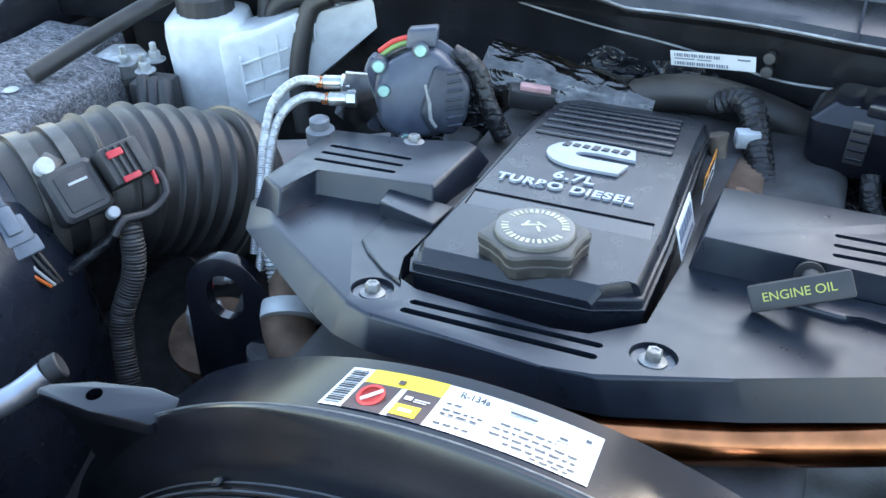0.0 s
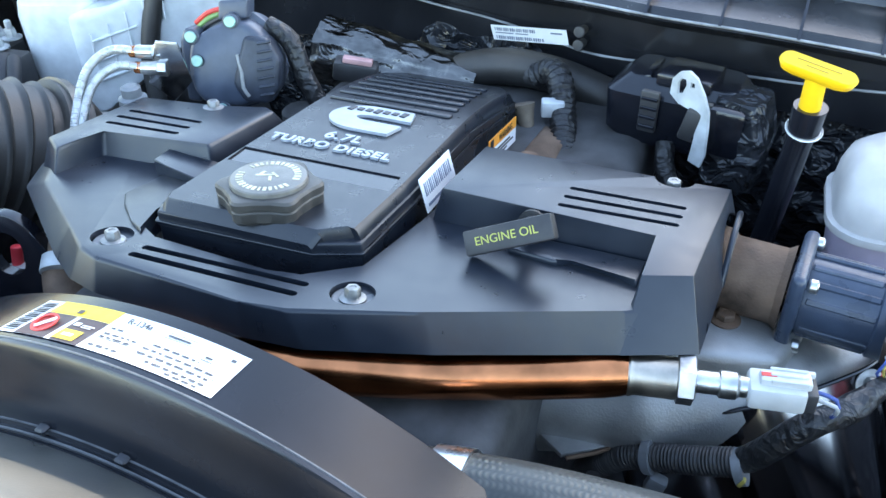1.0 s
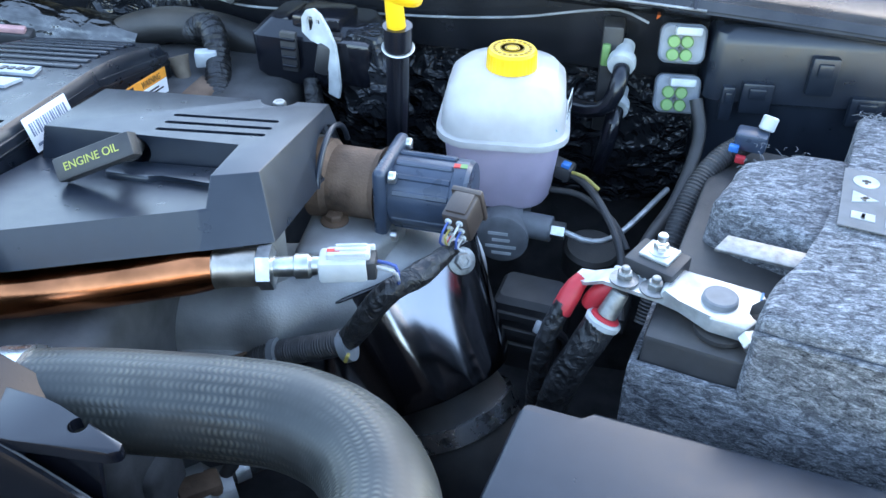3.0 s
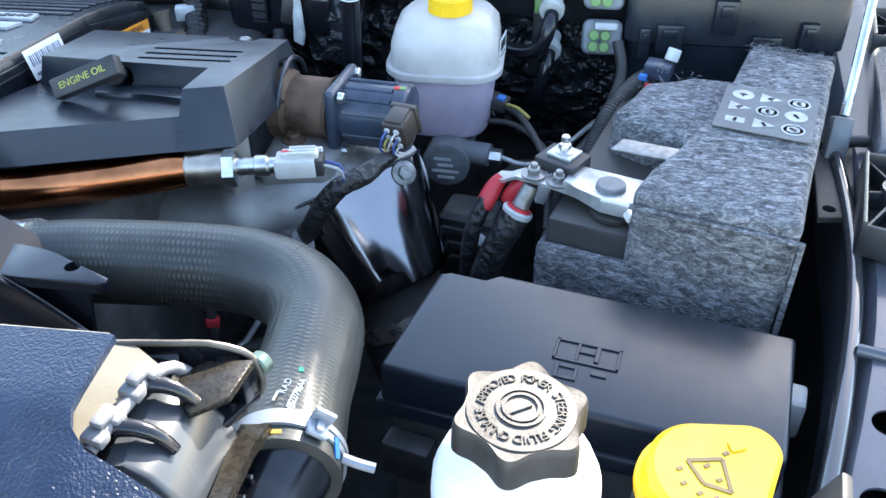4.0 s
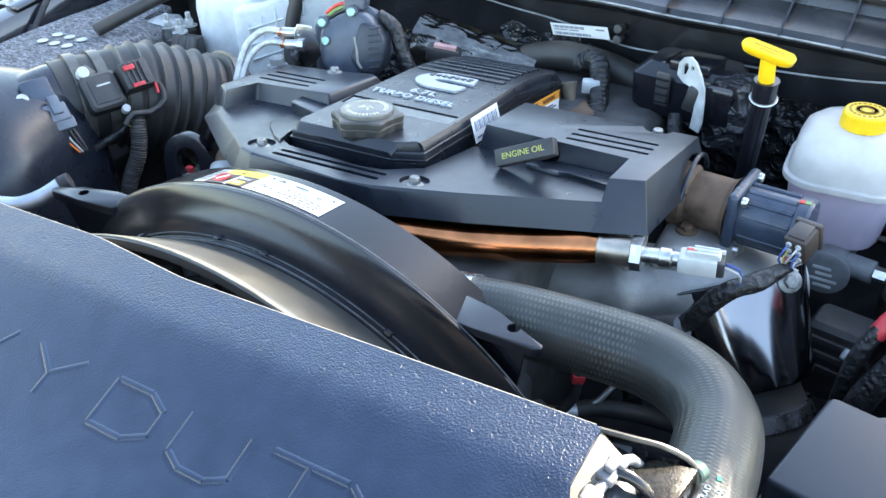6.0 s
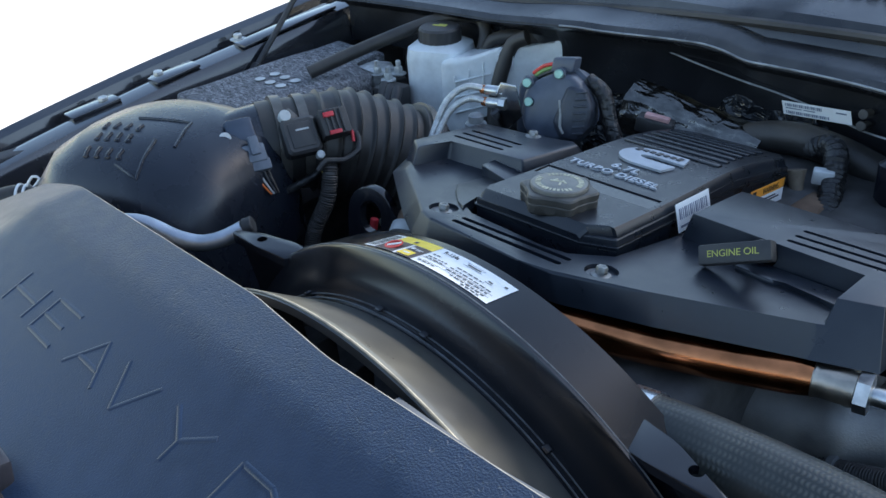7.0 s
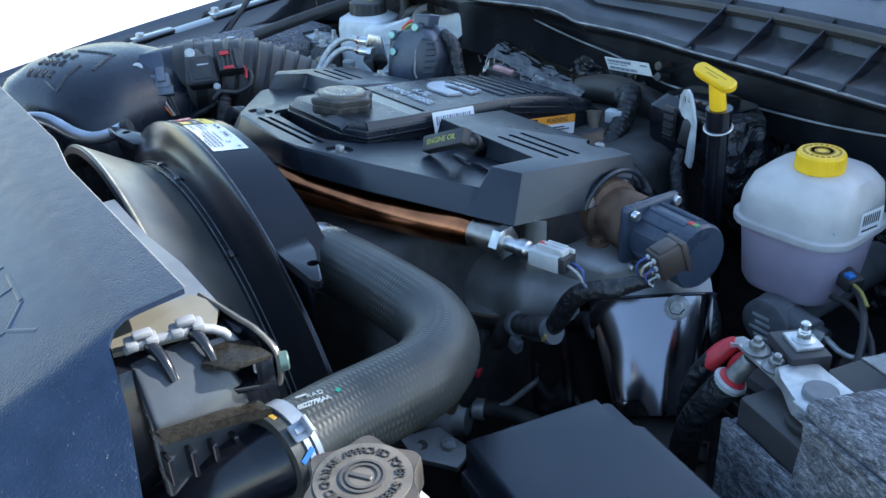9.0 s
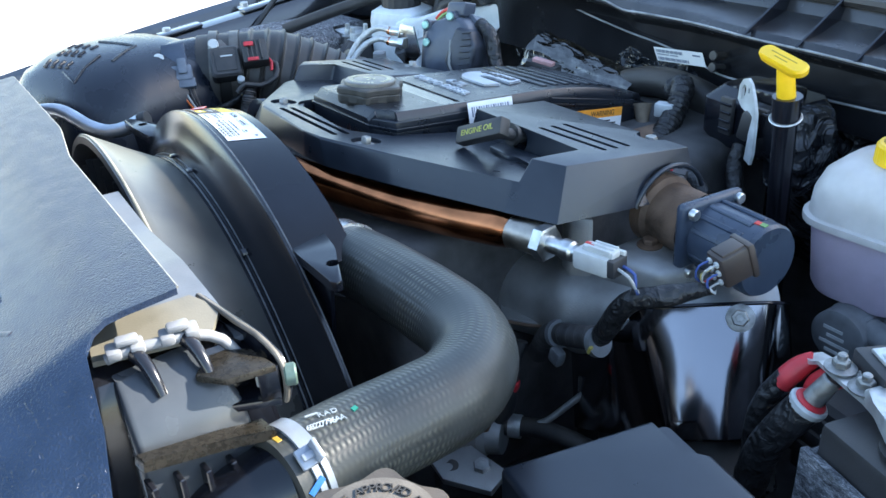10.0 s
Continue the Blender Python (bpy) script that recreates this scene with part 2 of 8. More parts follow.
def wrinkled(m):
    """Pebble grain and small pits, coarse on the sheet's rear band and its turned-down corner, fine elsewhere."""
    nt = m.node_tree
    link, node = nt.links.new, nt.nodes.new
    co = [n for n in nt.nodes if n.type == "TEX_COORD"][0].outputs["Object"]
    grain = [n for n in nt.nodes if n.type == "BUMP"][0]
    sep = node("ShaderNodeSeparateXYZ")
    link(co, sep.inputs["Vector"])
    masks = []
    for axis_name, lo, hi in (("Y", 0.085, 0.110), ("X", 0.33, 0.38)):
        r = node("ShaderNodeMapRange")
        r.inputs["From Min"].default_value, r.inputs["From Max"].default_value = lo, hi
        link(sep.outputs[axis_name], r.inputs["Value"])
        masks.append(r.outputs["Result"])
    top = node("ShaderNodeMath")
    top.operation = "MAXIMUM"
    link(masks[0], top.inputs[0])
    link(masks[1], top.inputs[1])

    def graded(low, high):
        r = node("ShaderNodeMapRange")
        r.inputs["To Min"].default_value, r.inputs["To Max"].default_value = low, high
        link(top.outputs["Value"], r.inputs["Value"])
        return r.outputs["Result"]

    grain.inputs["Distance"].default_value = 0.0008
    link(graded(0.30, 0.90), grain.inputs["Strength"])
    pits = node("ShaderNodeTexNoise")
    pits.inputs["Scale"].default_value, pits.inputs["Detail"].default_value, pits.inputs["Distortion"].default_value = 210.0, 1.0, 0.6
    link(co, pits.inputs["Vector"])
    dent = node("ShaderNodeMapRange")
    dent.inputs["From Min"].default_value, dent.inputs["From Max"].default_value = 0.64, 0.72
    dent.inputs["To Min"].default_value, dent.inputs["To Max"].default_value = 1.0, 0.0
    link(pits.outputs["Fac"], dent.inputs["Value"])
    bump = node("ShaderNodeBump")
    bump.inputs["Distance"].default_value = 0.0008
    link(graded(0.0, 0.35), bump.inputs["Strength"])
    link(dent.outputs["Result"], bump.inputs["Height"])
    link(grain.outputs["Normal"], bump.inputs["Normal"])
    link(bump.outputs["Normal"], nt.nodes["Principled BSDF"].inputs["Normal"])


wrinkled(SHIELD)
FELT = felt("grey_needle_felt")
FOIL = crumple("creased_foil", (0.17, 0.165, 0.155), 0.24, 1.0, 46.0, 0.0026)
FILM = crumple("creased_black_film", (0.02, 0.022, 0.026), 0.22, 0.0, 50.0)
TAPE = crumple("black_cloth_tape", (0.016, 0.016, 0.017), 0.42, 0.0, 120.0, 0.0025)
glow_free(TAPE, "Coat Weight", 0.15)


# ---- shaping tools ----
def thing(name, at, label, category, group="", kind=""):
    ob = new(name)
    ob.empty_display_size = 0.02
    ob.location = at
    return tagged(ob, label, category, group, kind)


def part(name, bm, material, parent=None, label="", angle=32):
    """Links a bmesh in world coordinates as one mesh object, under a thing or a part if one is given."""
    bmesh.ops.recalc_face_normals(bm, faces=bm.faces)
    me = bpy.data.meshes.new(name)
    bm.to_mesh(me)
    bm.free()
    me.materials.append(material)
    me.shade_smooth()
    me.set_sharp_from_angle(angle=radians(angle))
    ob = new(name, me)
    if parent is not None:
        ob.parent = parent
        m = Matrix.Translation(parent.location)
        if parent.parent is not None:
            m = Matrix.Translation(parent.parent.location) if parent.type == "MESH" else m
        elif parent.type == "MESH":
            m = Matrix.Translation(parent.location)
        ob.matrix_parent_inverse = Matrix.Identity(4) if parent.type == "MESH" else m.inverted()
    if label:
        ob["label"] = label
    return ob


def B():
    return bmesh.new()


def box(bm, c, s, rot=(0, 0, 0), bev=0.002, seg=2):
    m = pose(*c, *rot) @ Matrix.Diagonal((*s, 1))
    vs = bmesh.ops.create_cube(bm, size=1, matrix=m)["verts"]
    if bev:
        es = list({e for v in vs for e in v.link_edges})
        bmesh.ops.bevel(bm, geom=es, offset=min(bev, min(s) * 0.45), segments=seg, profile=0.5, affect="EDGES", clamp_overlap=True)
    return bm


def frame_of(d):
    d = Vector(d).normalized()
    a = Vector((0, 0, 1)) if abs(d.z) < 0.9 else Vector((1, 0, 0))
    u = d.cross(a).normalized()
    return u, d.cross(u).normalized()


def lathe(bm, prof, p0, axis, n=32, a0=0.0, a1=360.0, up=None, wave=None):
    """Turns (along, radius) pairs about the axis through p0. wave(i, angle, radius) may change the radius."""
    p0, d = Vector(p0), Vector(axis).normalized()
    u, v = frame_of(d)
    if up is not None:
        u = (Vector(up) - d * d.dot(Vector(up))).normalized()
        v = d.cross(u)
    full = abs(a1 - a0 - 360) < 1e-6
    cnt = n if full else n + 1
    rings = []
    for i, (h, r) in enumerate(prof):
        ring = []
        for k in range(cnt):
            a = radians(a0 + (a1 - a0) * k / n)
            rr = wave(i, a, r) if wave else r
            ring.append(bm.verts.new(p0 + d * h + (u * math.cos(a) + v * math.sin(a)) * rr))
        rings.append(ring)
    for r0, r1 in zip(rings, rings[1:]):
        for k in range(n):
            j = (k + 1) % cnt
            try:
                bm.faces.new((r0[k], r0[j], r1[j], r1[k]))
            except ValueError:
                pass
    if full:
        for ring, (h, r) in ((rings[0], prof[0]), (rings[-1], prof[-1])):
            if r > 1e-6:
                bm.faces.new(ring)
    bmesh.ops.remove_doubles(bm, verts=[v for ring in (rings[0], rings[-1]) for v in ring], dist=1e-6)
    return bm


def cyl(bm, p0, p1, r, r1=None, n=24, bev=0.001):
    r1 = r if r1 is None else r1
    d = Vector(p1) - Vector(p0)
    L = d.length
    bev = min(bev, L * 0.3, r * 0.3, max(r1, 1e-4) * 0.3)
    return lathe(bm, [(0, r - bev), (bev, r), (L - bev, r1), (L, r1 - bev)], p0, d, n)


def spline(pts, step=0.008):
    """A smooth line through the points, at about even steps."""
    p = [Vector(q) for q in pts]
    p = [p[0] * 2 - p[1]] + p + [p[-1] * 2 - p[-2]]
    out = []
    for a, b, c, d in zip(p, p[1:], p[2:], p[3:]):
        n = max(2, int((c - b).length / step))
        for i in range(n):
            t = i / n
            out.append(0.5 * ((2 * b) + (c - a) * t + (2 * a - 5 * b + 4 * c - d) * t * t + (3 * b - a - 3 * c + d) * t ** 3))
    return out + [p[-2]]


def tube(bm, pts, r, n=16, step=0.008, rfun=None, caps=True, smooth=True):
    """A pipe along a line. rfun(s, length) scales the radius; a map is laid round and along it."""
    line = spline(pts, step) if smooth else [Vector(q) for q in pts]
    uv = bm.loops.layers.uv.verify()
    length = sum((b - a).length for a, b in zip(line, line[1:]))
    t0 = (line[1] - line[0]).normalized()
    u, _ = frame_of(t0)
    rings, s, ss = [], 0.0, []
    for i, p in enumerate(line):
        t = (line[min(i + 1, len(line) - 1)] - line[max(i - 1, 0)]).normalized()
        u = (u - t * u.dot(t)).normalized()
        v = t.cross(u)
        rr = r * (rfun(s, length) if rfun else 1)
        rings.append([bm.verts.new(p + (u * math.cos(2 * math.pi * k / n) + v * math.sin(2 * math.pi * k / n)) * rr) for k in range(n)])
        ss.append(s)
        if i + 1 < len(line):
            s += (line[i + 1] - p).length
    for i in range(len(rings) - 1):
        for k in range(n):
            f = bm.faces.new((rings[i][k], rings[i][(k + 1) % n], rings[i + 1][(k + 1) % n], rings[i + 1][k]))
            for lp, (a, b) in zip(f.loops, ((k, i), (k + 1, i), (k + 1, i + 1), (k, i + 1))):
                lp[uv].uv = (a / n, ss[b])
    if caps:
        bm.faces.new(rings[0])
        bm.faces.new(rings[-1])
    return bm


def prism(bm, poly, z0, z1, bev=0.003, seg=2, top=None):
    """An upright block over a flat outline. z0, z1: heights, or functions of x and y. top: the outline at the top, where it differs."""
    f0 = z0 if callable(z0) else (lambda x, y: z0)
    f1 = z1 if callable(z1) else (lambda x, y: z1)
    lo = [bm.verts.new((x, y, f0(x, y))) for x, y in poly]
    hi = [bm.verts.new((x, y, f1(x, y))) for x, y in (top or poly)]
    n = len(poly)
    bm.faces.new(lo[::-1])
    ft = bm.faces.new(hi)
    side = [bm.faces.new((lo[i], lo[(i + 1) % n], hi[(i + 1) % n], hi[i])) for i in range(n)]
    if bev:
        es = list(ft.edges) + [e for f in side for e in f.edges if (e.verts[0] in lo) != (e.verts[1] in lo)]
        bmesh.ops.bevel(bm, geom=list(set(es)), offset=bev, segments=seg, profile=0.5, affect="EDGES", clamp_overlap=True)
    return bm


def rrect(hx, hy, r, n=5):
    """A rectangle with round corners, as a list of points."""
    r = min(r, hx * 0.999, hy * 0.999)
    out = []
    for cx, cy, a in ((hx - r, hy - r, 0), (r - hx, hy - r, 90), (r - hx, r - hy, 180), (hx - r, r - hy, 270)):
        for i in range(n + 1):
            w = radians(a + 90 * i / n)
            out.append((cx + r * math.cos(w), cy + r * math.sin(w)))
    return out


def loft(bm, levels, turn=0.0, n=6, cap=True):
    """Joins rounded rectangles (z, cx, cy, half x, half y, corner) into one body."""
    rings = []
    c, s = math.cos(radians(turn)), math.sin(radians(turn))
    for z, cx, cy, hx, hy, r in levels:
        rings.append([bm.verts.new((cx + x * c - y * s, cy + x * s + y * c, z)) for x, y in rrect(hx, hy, r, n)])
    for a, b in zip(rings, rings[1:]):
        for k in range(len(a)):
            j = (k + 1) % len(a)
            bm.faces.new((a[k], a[j], b[j], b[k]))
    if cap:
        bm.faces.new(rings[0])
        bm.faces.new(rings[-1])
    return bm


def hexbolt(bm, p, axis=(0, 0, 1), r=0.007, h=0.006, washer=0.011):
    """A flanged hexagon head that stands on p."""
    d = Vector(axis).normalized()
    p = Vector(p)
    if washer:
        lathe(bm, [(0, washer), (0.0012, washer), (0.0022, r * 1.05)], p, d, 24)
    lathe(bm, [(0.001, r), (h * 0.85, r), (h, r * 0.86), (h, r * 0.5), (h - 0.0006, r * 0.45)], p, d, 6)
    return bm


def move(bm, m):
    bmesh.ops.transform(bm, matrix=m, verts=bm.verts)
    return bm


def carve(ob, cutters):
    """Cuts the bodies of the bmeshes out of ob's mesh."""
    made = []
    for bm in cutters:
        bmesh.ops.recalc_face_normals(bm, faces=bm.faces)
        me = bpy.data.meshes.new("cut")
        bm.to_mesh(me)
        bm.free()
        c = new("cut", me)
        made.append(c)
        mod = ob.modifiers.new("cut", "BOOLEAN")
        mod.operation, mod.solver, mod.object = "DIFFERENCE", "EXACT", c
    bpy.context.view_layer.update()
    dg = bpy.context.evaluated_depsgraph_get()
    me = bpy.data.meshes.new_from_object(ob.evaluated_get(dg))
    ob.modifiers.clear()
    ob.data = me
    me.shade_smooth()
    me.set_sharp_from_angle(angle=radians(32))
    for c in made:
        me = c.data
        bpy.data.objects.remove(c)
        bpy.data.meshes.remove(me)
    return ob


def lettering(name, words, size, m, material, parent, depth=0.0004, spacing=1.0, label="", align="CENTER", bold=0.0):
    """Raised or printed words in the built-in letters, lying in the plane of m."""
    cu = bpy.data.curves.new(name, "FONT")
    cu.body, cu.size, cu.extrude, cu.align_x, cu.align_y = words, size, depth, align, "CENTER"
    cu.space_character = spacing
    cu.offset = bold
    ob = new(name, cu)
    bpy.context.view_layer.update()
    me = bpy.data.meshes.new_from_object(ob.evaluated_get(bpy.context.evaluated_depsgraph_get()))
    bpy.data.objects.remove(ob)
    me.transform(m)
    bm = B()
    bm.from_mesh(me)
    bpy.data.meshes.remove(me)
    return part(name, bm, material, parent, label)


def bars(bm, m, rows, w=0.0008, t=0.0003):
    """Plain bars for print that cannot be read: rows of (x, y, length, height) in the plane of m."""
    for x, y, l, h in rows:
        b0 = len(bm.verts)
        vs = bmesh.ops.create_cube(bm, size=1, matrix=m @ Matrix.Translation((x + l / 2, y, t / 2)) @ Matrix.Diagonal((l, h, t, 1)))
    return bm


def plane_of(p, xdir, ydir):
    """A pose at p with its x and y along the two directions."""
    x = Vector(xdir).normalized()
    z = x.cross(Vector(ydir)).normalized()
    y = z.cross(x)
    m = Matrix((x, y, z)).transposed().to_4x4()
    m.translation = p
    return m


def plate(bm, pts, t, bev=0.0):
    """A sheet over a flat ring of 3D points, of thickness t along its normal."""
    p = [Vector(q) for q in pts]
    nrm = Vector((0, 0, 0))
    for i in range(len(p)):
        a, b = p[i], p[(i + 1) % len(p)]
        nrm += a.cross(b)
    nrm.normalize()
    lo = [bm.verts.new(q) for q in p]
    hi = [bm.verts.new(q + nrm * t) for q in p]
    fl, fh = bm.faces.new(lo[::-1]), bm.faces.new(hi)
    sd = [bm.faces.new((lo[i], lo[(i + 1) % len(p)], hi[(i + 1) % len(p)], hi[i])) for i in range(len(p))]
    if bev:
        es = list({e for f in (fl, fh) for e in f.edges})
        bmesh.ops.bevel(bm, geom=es, offset=bev, segments=2, profile=0.5, affect="EDGES", clamp_overlap=True)
    return bm

# ---- the ground and the truck's body ----
bm = B()
bmesh.ops.create_grid(bm, x_segments=2, y_segments=2, size=60)
ground = tagged(part("ground", bm, CONCRETE), "pale sunlit concrete ground round the truck", "ground", kind="structure")


def sheet(bm, f, us, vs, t):
    """A sheet over the grid f(u, v), of thickness t downwards."""
    top = [[bm.verts.new(f(u, v)) for v in vs] for u in us]
    low = [[bm.verts.new(Vector(f(u, v)) - Vector((0, 0, t))) for v in vs] for u in us]
    nu, nv = len(us), len(vs)
    for i in range(nu - 1):
        for j in range(nv - 1):
            bm.faces.new((top[i][j], top[i + 1][j], top[i + 1][j + 1], top[i][j + 1]))
            bm.faces.new((low[i][j], low[i][j + 1], low[i + 1][j + 1], low[i + 1][j]))
    for i in range(nu - 1):
        for j in (0, nv - 1):
            bm.faces.new((top[i][j], low[i][j], low[i + 1][j], top[i + 1][j]))
    for j in range(nv - 1):
        for i in (0, nu - 1):
            bm.faces.new((top[i][j], top[i][j + 1], low[i][j + 1], low[i][j]))
    return bm


def span(a, b, n):
    return [a + (b - a) * i / n for i in range(n + 1)]


# firewall, bay floor and inner wings
bm = B()
box(bm, (0, 0.945, 0.95), (1.62, 0.05, 0.62), bev=0.01)
firewall = tagged(part("wall_firewall", bm, SOOT), "sooty black firewall behind the engine", "firewall", kind="structure")
bm = B()
box(bm, (0, 0.40, 0.70), (1.62, 1.06, 0.03), bev=0)
tagged(part("floor_bay", bm, SOOT), "dark grimy bottom of the engine bay", "floor", kind="structure")
for side, x in (("left", -0.80), ("right", 0.80)):
    bm = B()
    box(bm, (x, 0.42, 0.93), (0.03, 1.05, 0.45), bev=0.005)
    tagged(part("wall_inner_wing_" + side, bm, SOOT), "dark inner wing panel of the engine bay", "panel", kind="structure")
bm = B()
box(bm, (0, 0.08, 0.93), (1.5, 0.05, 0.45), bev=0.004)
tagged(part("wall_radiator_support", bm, SOOT), "dark radiator support at the front of the bay", "panel", kind="structure")


# cowl panel across the rear of the bay
def cowl_profile(x):
    lift = 0.012 * max(0.0, min(1.0, (x + 0.25) / 0.5))
    return lift


CB = [(0.848, 1.20), (0.846, 1.262), (0.835, 1.272), (0.815, 1.276), (0.806, 1.283), (0.812, 1.290), (0.836, 1.293), (0.866, 1.302), (0.872, 1.316), (0.885, 1.330), (0.95, 1.345), (1.05, 1.36), (1.25, 1.40)]
cowl = thing("cowl_panel", (0, 0.9, 1.2), "black plastic cowl panel with a ribbed tray below the windscreen", "cowl", kind="structure")


def cowl_at(x, v):
    y, z = CB[v]
    dip = 0.020 * math.exp(-((x + 0.02) / 0.17) ** 4) if v < 6 else 0.0
    bow = -0.10 * abs(x) ** 2.2
    step = 0.011 * max(0.0, min(1.0, (-0.035 - x) / 0.045)) * max(0.0, min(1.0, (x + 0.42) / 0.15)) if 2 <= v <= 8 else 0.0
    return (x, y + bow * (0.5 if v < 6 else 0.35) + dip, z + cowl_profile(x) - 0.04 * abs(x) ** 2 + step)


bm = sheet(B(), cowl_at, span(-0.80, 0.80, 48), range(len(CB)), 0.003)
part("panel", bm, surface("weathered_cowl_plastic", (0.012, 0.013, 0.016), 0.24, spec=0.7, vary=0.3, grain=20, bump=0.08, dust=0.34, dust_color=(0.17, 0.17, 0.165)), cowl)
PALE = surface("pale_cowl_edge", (0.22, 0.23, 0.24), 0.4, vary=0.5, grain=40)
bm = B()
tube(bm, [cowl_at(x, 4) for x in span(-0.30, 0.58, 30)], 0.0013, 8)
part("edge", bm, PALE, cowl, "pale front lip")
bm = B()
tube(bm, [(-0.20, 0.850, 1.272), (-0.1685, 0.855, 1.2687), (-0.1214, 0.858, 1.2600), (-0.061, 0.860, 1.2510), (0.0, 0.860, 1.2450), (0.06, 0.855, 1.238), (0.12, 0.8420, 1.232), (0.21, 0.8395, 1.235), (0.31, 0.8350, 1.239), (0.37, 0.8305, 1.244), (0.42, 0.8260, 1.251), (0.47, 0.8210, 1.262), (0.505, 0.8170, 1.267), (0.533, 0.8140, 1.258)], 0.0013, 8)
part("seam", bm, PALE, cowl, "raised weld seam")
bm = B()
tube(bm, [(-0.33, 0.858, 1.289), (-0.245, 0.864, 1.2930), (-0.228, 0.866, 1.2985), (-0.211, 0.868, 1.3060), (-0.14, 0.869, 1.3105), (-0.074, 0.869, 1.3145), (-0.062, 0.869, 1.3085), (-0.02, 0.869, 1.3085), (0.04, 0.869, 1.3100), (0.12, 0.869, 1.3120)], 0.0016, 8, smooth=False)
part("step_edge", bm, surface("blue_grey_step_edge", (0.05, 0.055, 0.065), 0.35, vary=0.4, grain=50), cowl, "blue-grey edge of the raised step")
for k in range(7):
    x = 0.172 + 0.066 * k
    bm = B()
    plate(bm, [(x, 0.802 - 0.05 * x * x, 1.297 - 0.04 * x * x), (x, 0.868 - 0.05 * x * x, 1.306 - 0.04 * x * x), (x, 0.884 - 0.05 * x * x, 1.343 - 0.04 * x * x)], 0.0025)
    part("rib", bm, GLOSS, cowl)
bm = B()
tube(bm, [(-0.75, 0.80, 1.262), (-0.45, 0.850, 1.288), (-0.1, 0.868, 1.318), (0.25, 0.870, 1.330), (0.6, 0.845, 1.320), (0.78, 0.82, 1.30)], 0.006, 8)
part("seal", bm, RUBBER, cowl, "black rubber weatherstrip")
# mesh grille at the windscreen's foot
bm = B()
for i in range(46):
    for j in range(5):
        x = -0.46 + i * 0.02 + (j % 2) * 0.01
        box(bm, (x, 0.962 + j * 0.016, 1.366 + j * 0.006), (0.013, 0.010, 0.006), (14, 0, 0), 0)
tagged(part("grille", bm, DARK, cowl, "black honeycomb air grille"), kind="stuff")

# firewall sticker
fs = thing("firewall_label", (0.05, 0.843, 1.24), "white printed sticker with a barcode on the cowl", "label")
m = plane_of((0.0535, 0.8375, 1.2430), (0.081, -0.004, 0.0080), (-0.003, -0.35, 0.94))
bm = B()
box(bm, (0, 0, 0), (0.082, 0.0190, 0.0006), bev=0)
part("sheet", move(bm, m), PAPER, fs)
bm = B()
bars(bm, m @ Matrix.Translation((-0.04, 0, 0.0004)), [(0.003 + 0.0024 * i, 0.005, 0.0016 if i % 3 else 0.0009, 0.004) for i in range(19)] + [(0.003, 0.0005, 0.020, 0.0012), (0.025, 0.0005, 0.014, 0.0012), (0.064, 0.0045, 0.012, 0.002)])
bars(bm, m @ Matrix.Translation((-0.04, 0, 0.0004)), [(0.003 + 0.0024 * i, -0.0055, 0.0016 if i % 4 else 0.0009, 0.004) for i in range(22)])
part("print", bm, GREYINK, fs)
for z in (1.2535, 1.2395):
    sc = thing("firewall_screw", (0.105, 0.84, z), "small black screw on the firewall beside the sticker", "screw", "firewall screws")
    bm = B()
    lathe(bm, [(-0.016, 0.0045), (0, 0.0045), (0.0015, 0.0060), (0.004, 0.0052), (0.0045, 0.0)], (0.105, 0.8405, z), (0, -1, 0.2), 20)
    part("head", bm, DARK, sc)


# wings' upper rails on both sides, with the wing's outer skin
def rail(name, sgn, x0):
    rl = thing(name, (x0, 0.4, 1.15), "dark painted upper rail of the front wing with bolts and holes", "wing rail", "wing rails")
    bm = B()
    def f(u, v):
        # v runs across the rail from the bay outwards
        prof = [(0.0, -0.09), (0.004, -0.012), (0.012, 0.0), (0.040, 0.004), (0.052, 0.002), (0.058, -0.012), (0.088, -0.012), (0.094, 0.006), (0.112, 0.012)]
        dx, dz = prof[v]
        bend = 0.35 * max(0.0, 0.45 - u) ** 1.5 + 0.10 * (0.45 - u)
        if sgn < 0:
            bend = 0.22 * max(0.0, 0.55 - u) ** 1.6
        if sgn < 0:
            return (x0 - dx + bend, u, 1.183 + dz + 0.125 * (u - 0.46))
        return (x0 + sgn * (dx - bend), u, 1.186 + dz + 0.015 * (u - 0.45) - 0.10 * max(0.0, 0.35 - u) ** 1.5)
    sheet(bm, f, span(-0.12, 1.05, 26), range(9), 0.002)
    part("rail", bm, PRIMER if sgn > 0 else PAINT, rl)
    bm = B()
    def g(u, v):
        prof = [(0.112, 0.012), (0.120, 0.016), (0.135, 0.014), (0.155, 0.0), (0.185, -0.04), (0.21, -0.12), (0.215, -0.35)]
        dx, dz = prof[v]
        bend = 0.35 * max(0.0, 0.45 - u) ** 1.5 + 0.10 * (0.45 - u)
        if sgn < 0:
            bend = 0.22 * max(0.0, 0.55 - u) ** 1.6
        if sgn < 0:
            return (x0 - dx + bend, u, 1.157 + dz + 0.105 * (u - 0.46))
        return (x0 + sgn * (dx - bend), u, 1.187 + dz + 0.015 * (u - 0.45) - 0.10 * max(0.0, 0.35 - u) ** 1.5)
    sheet(bm, g, span(-0.12, 1.05, 26), range(7), 0.002)
    part("skin", bm, PAINT if sgn > 0 else MAROON, rl, "glossy dark outer wing skin")
    return rl


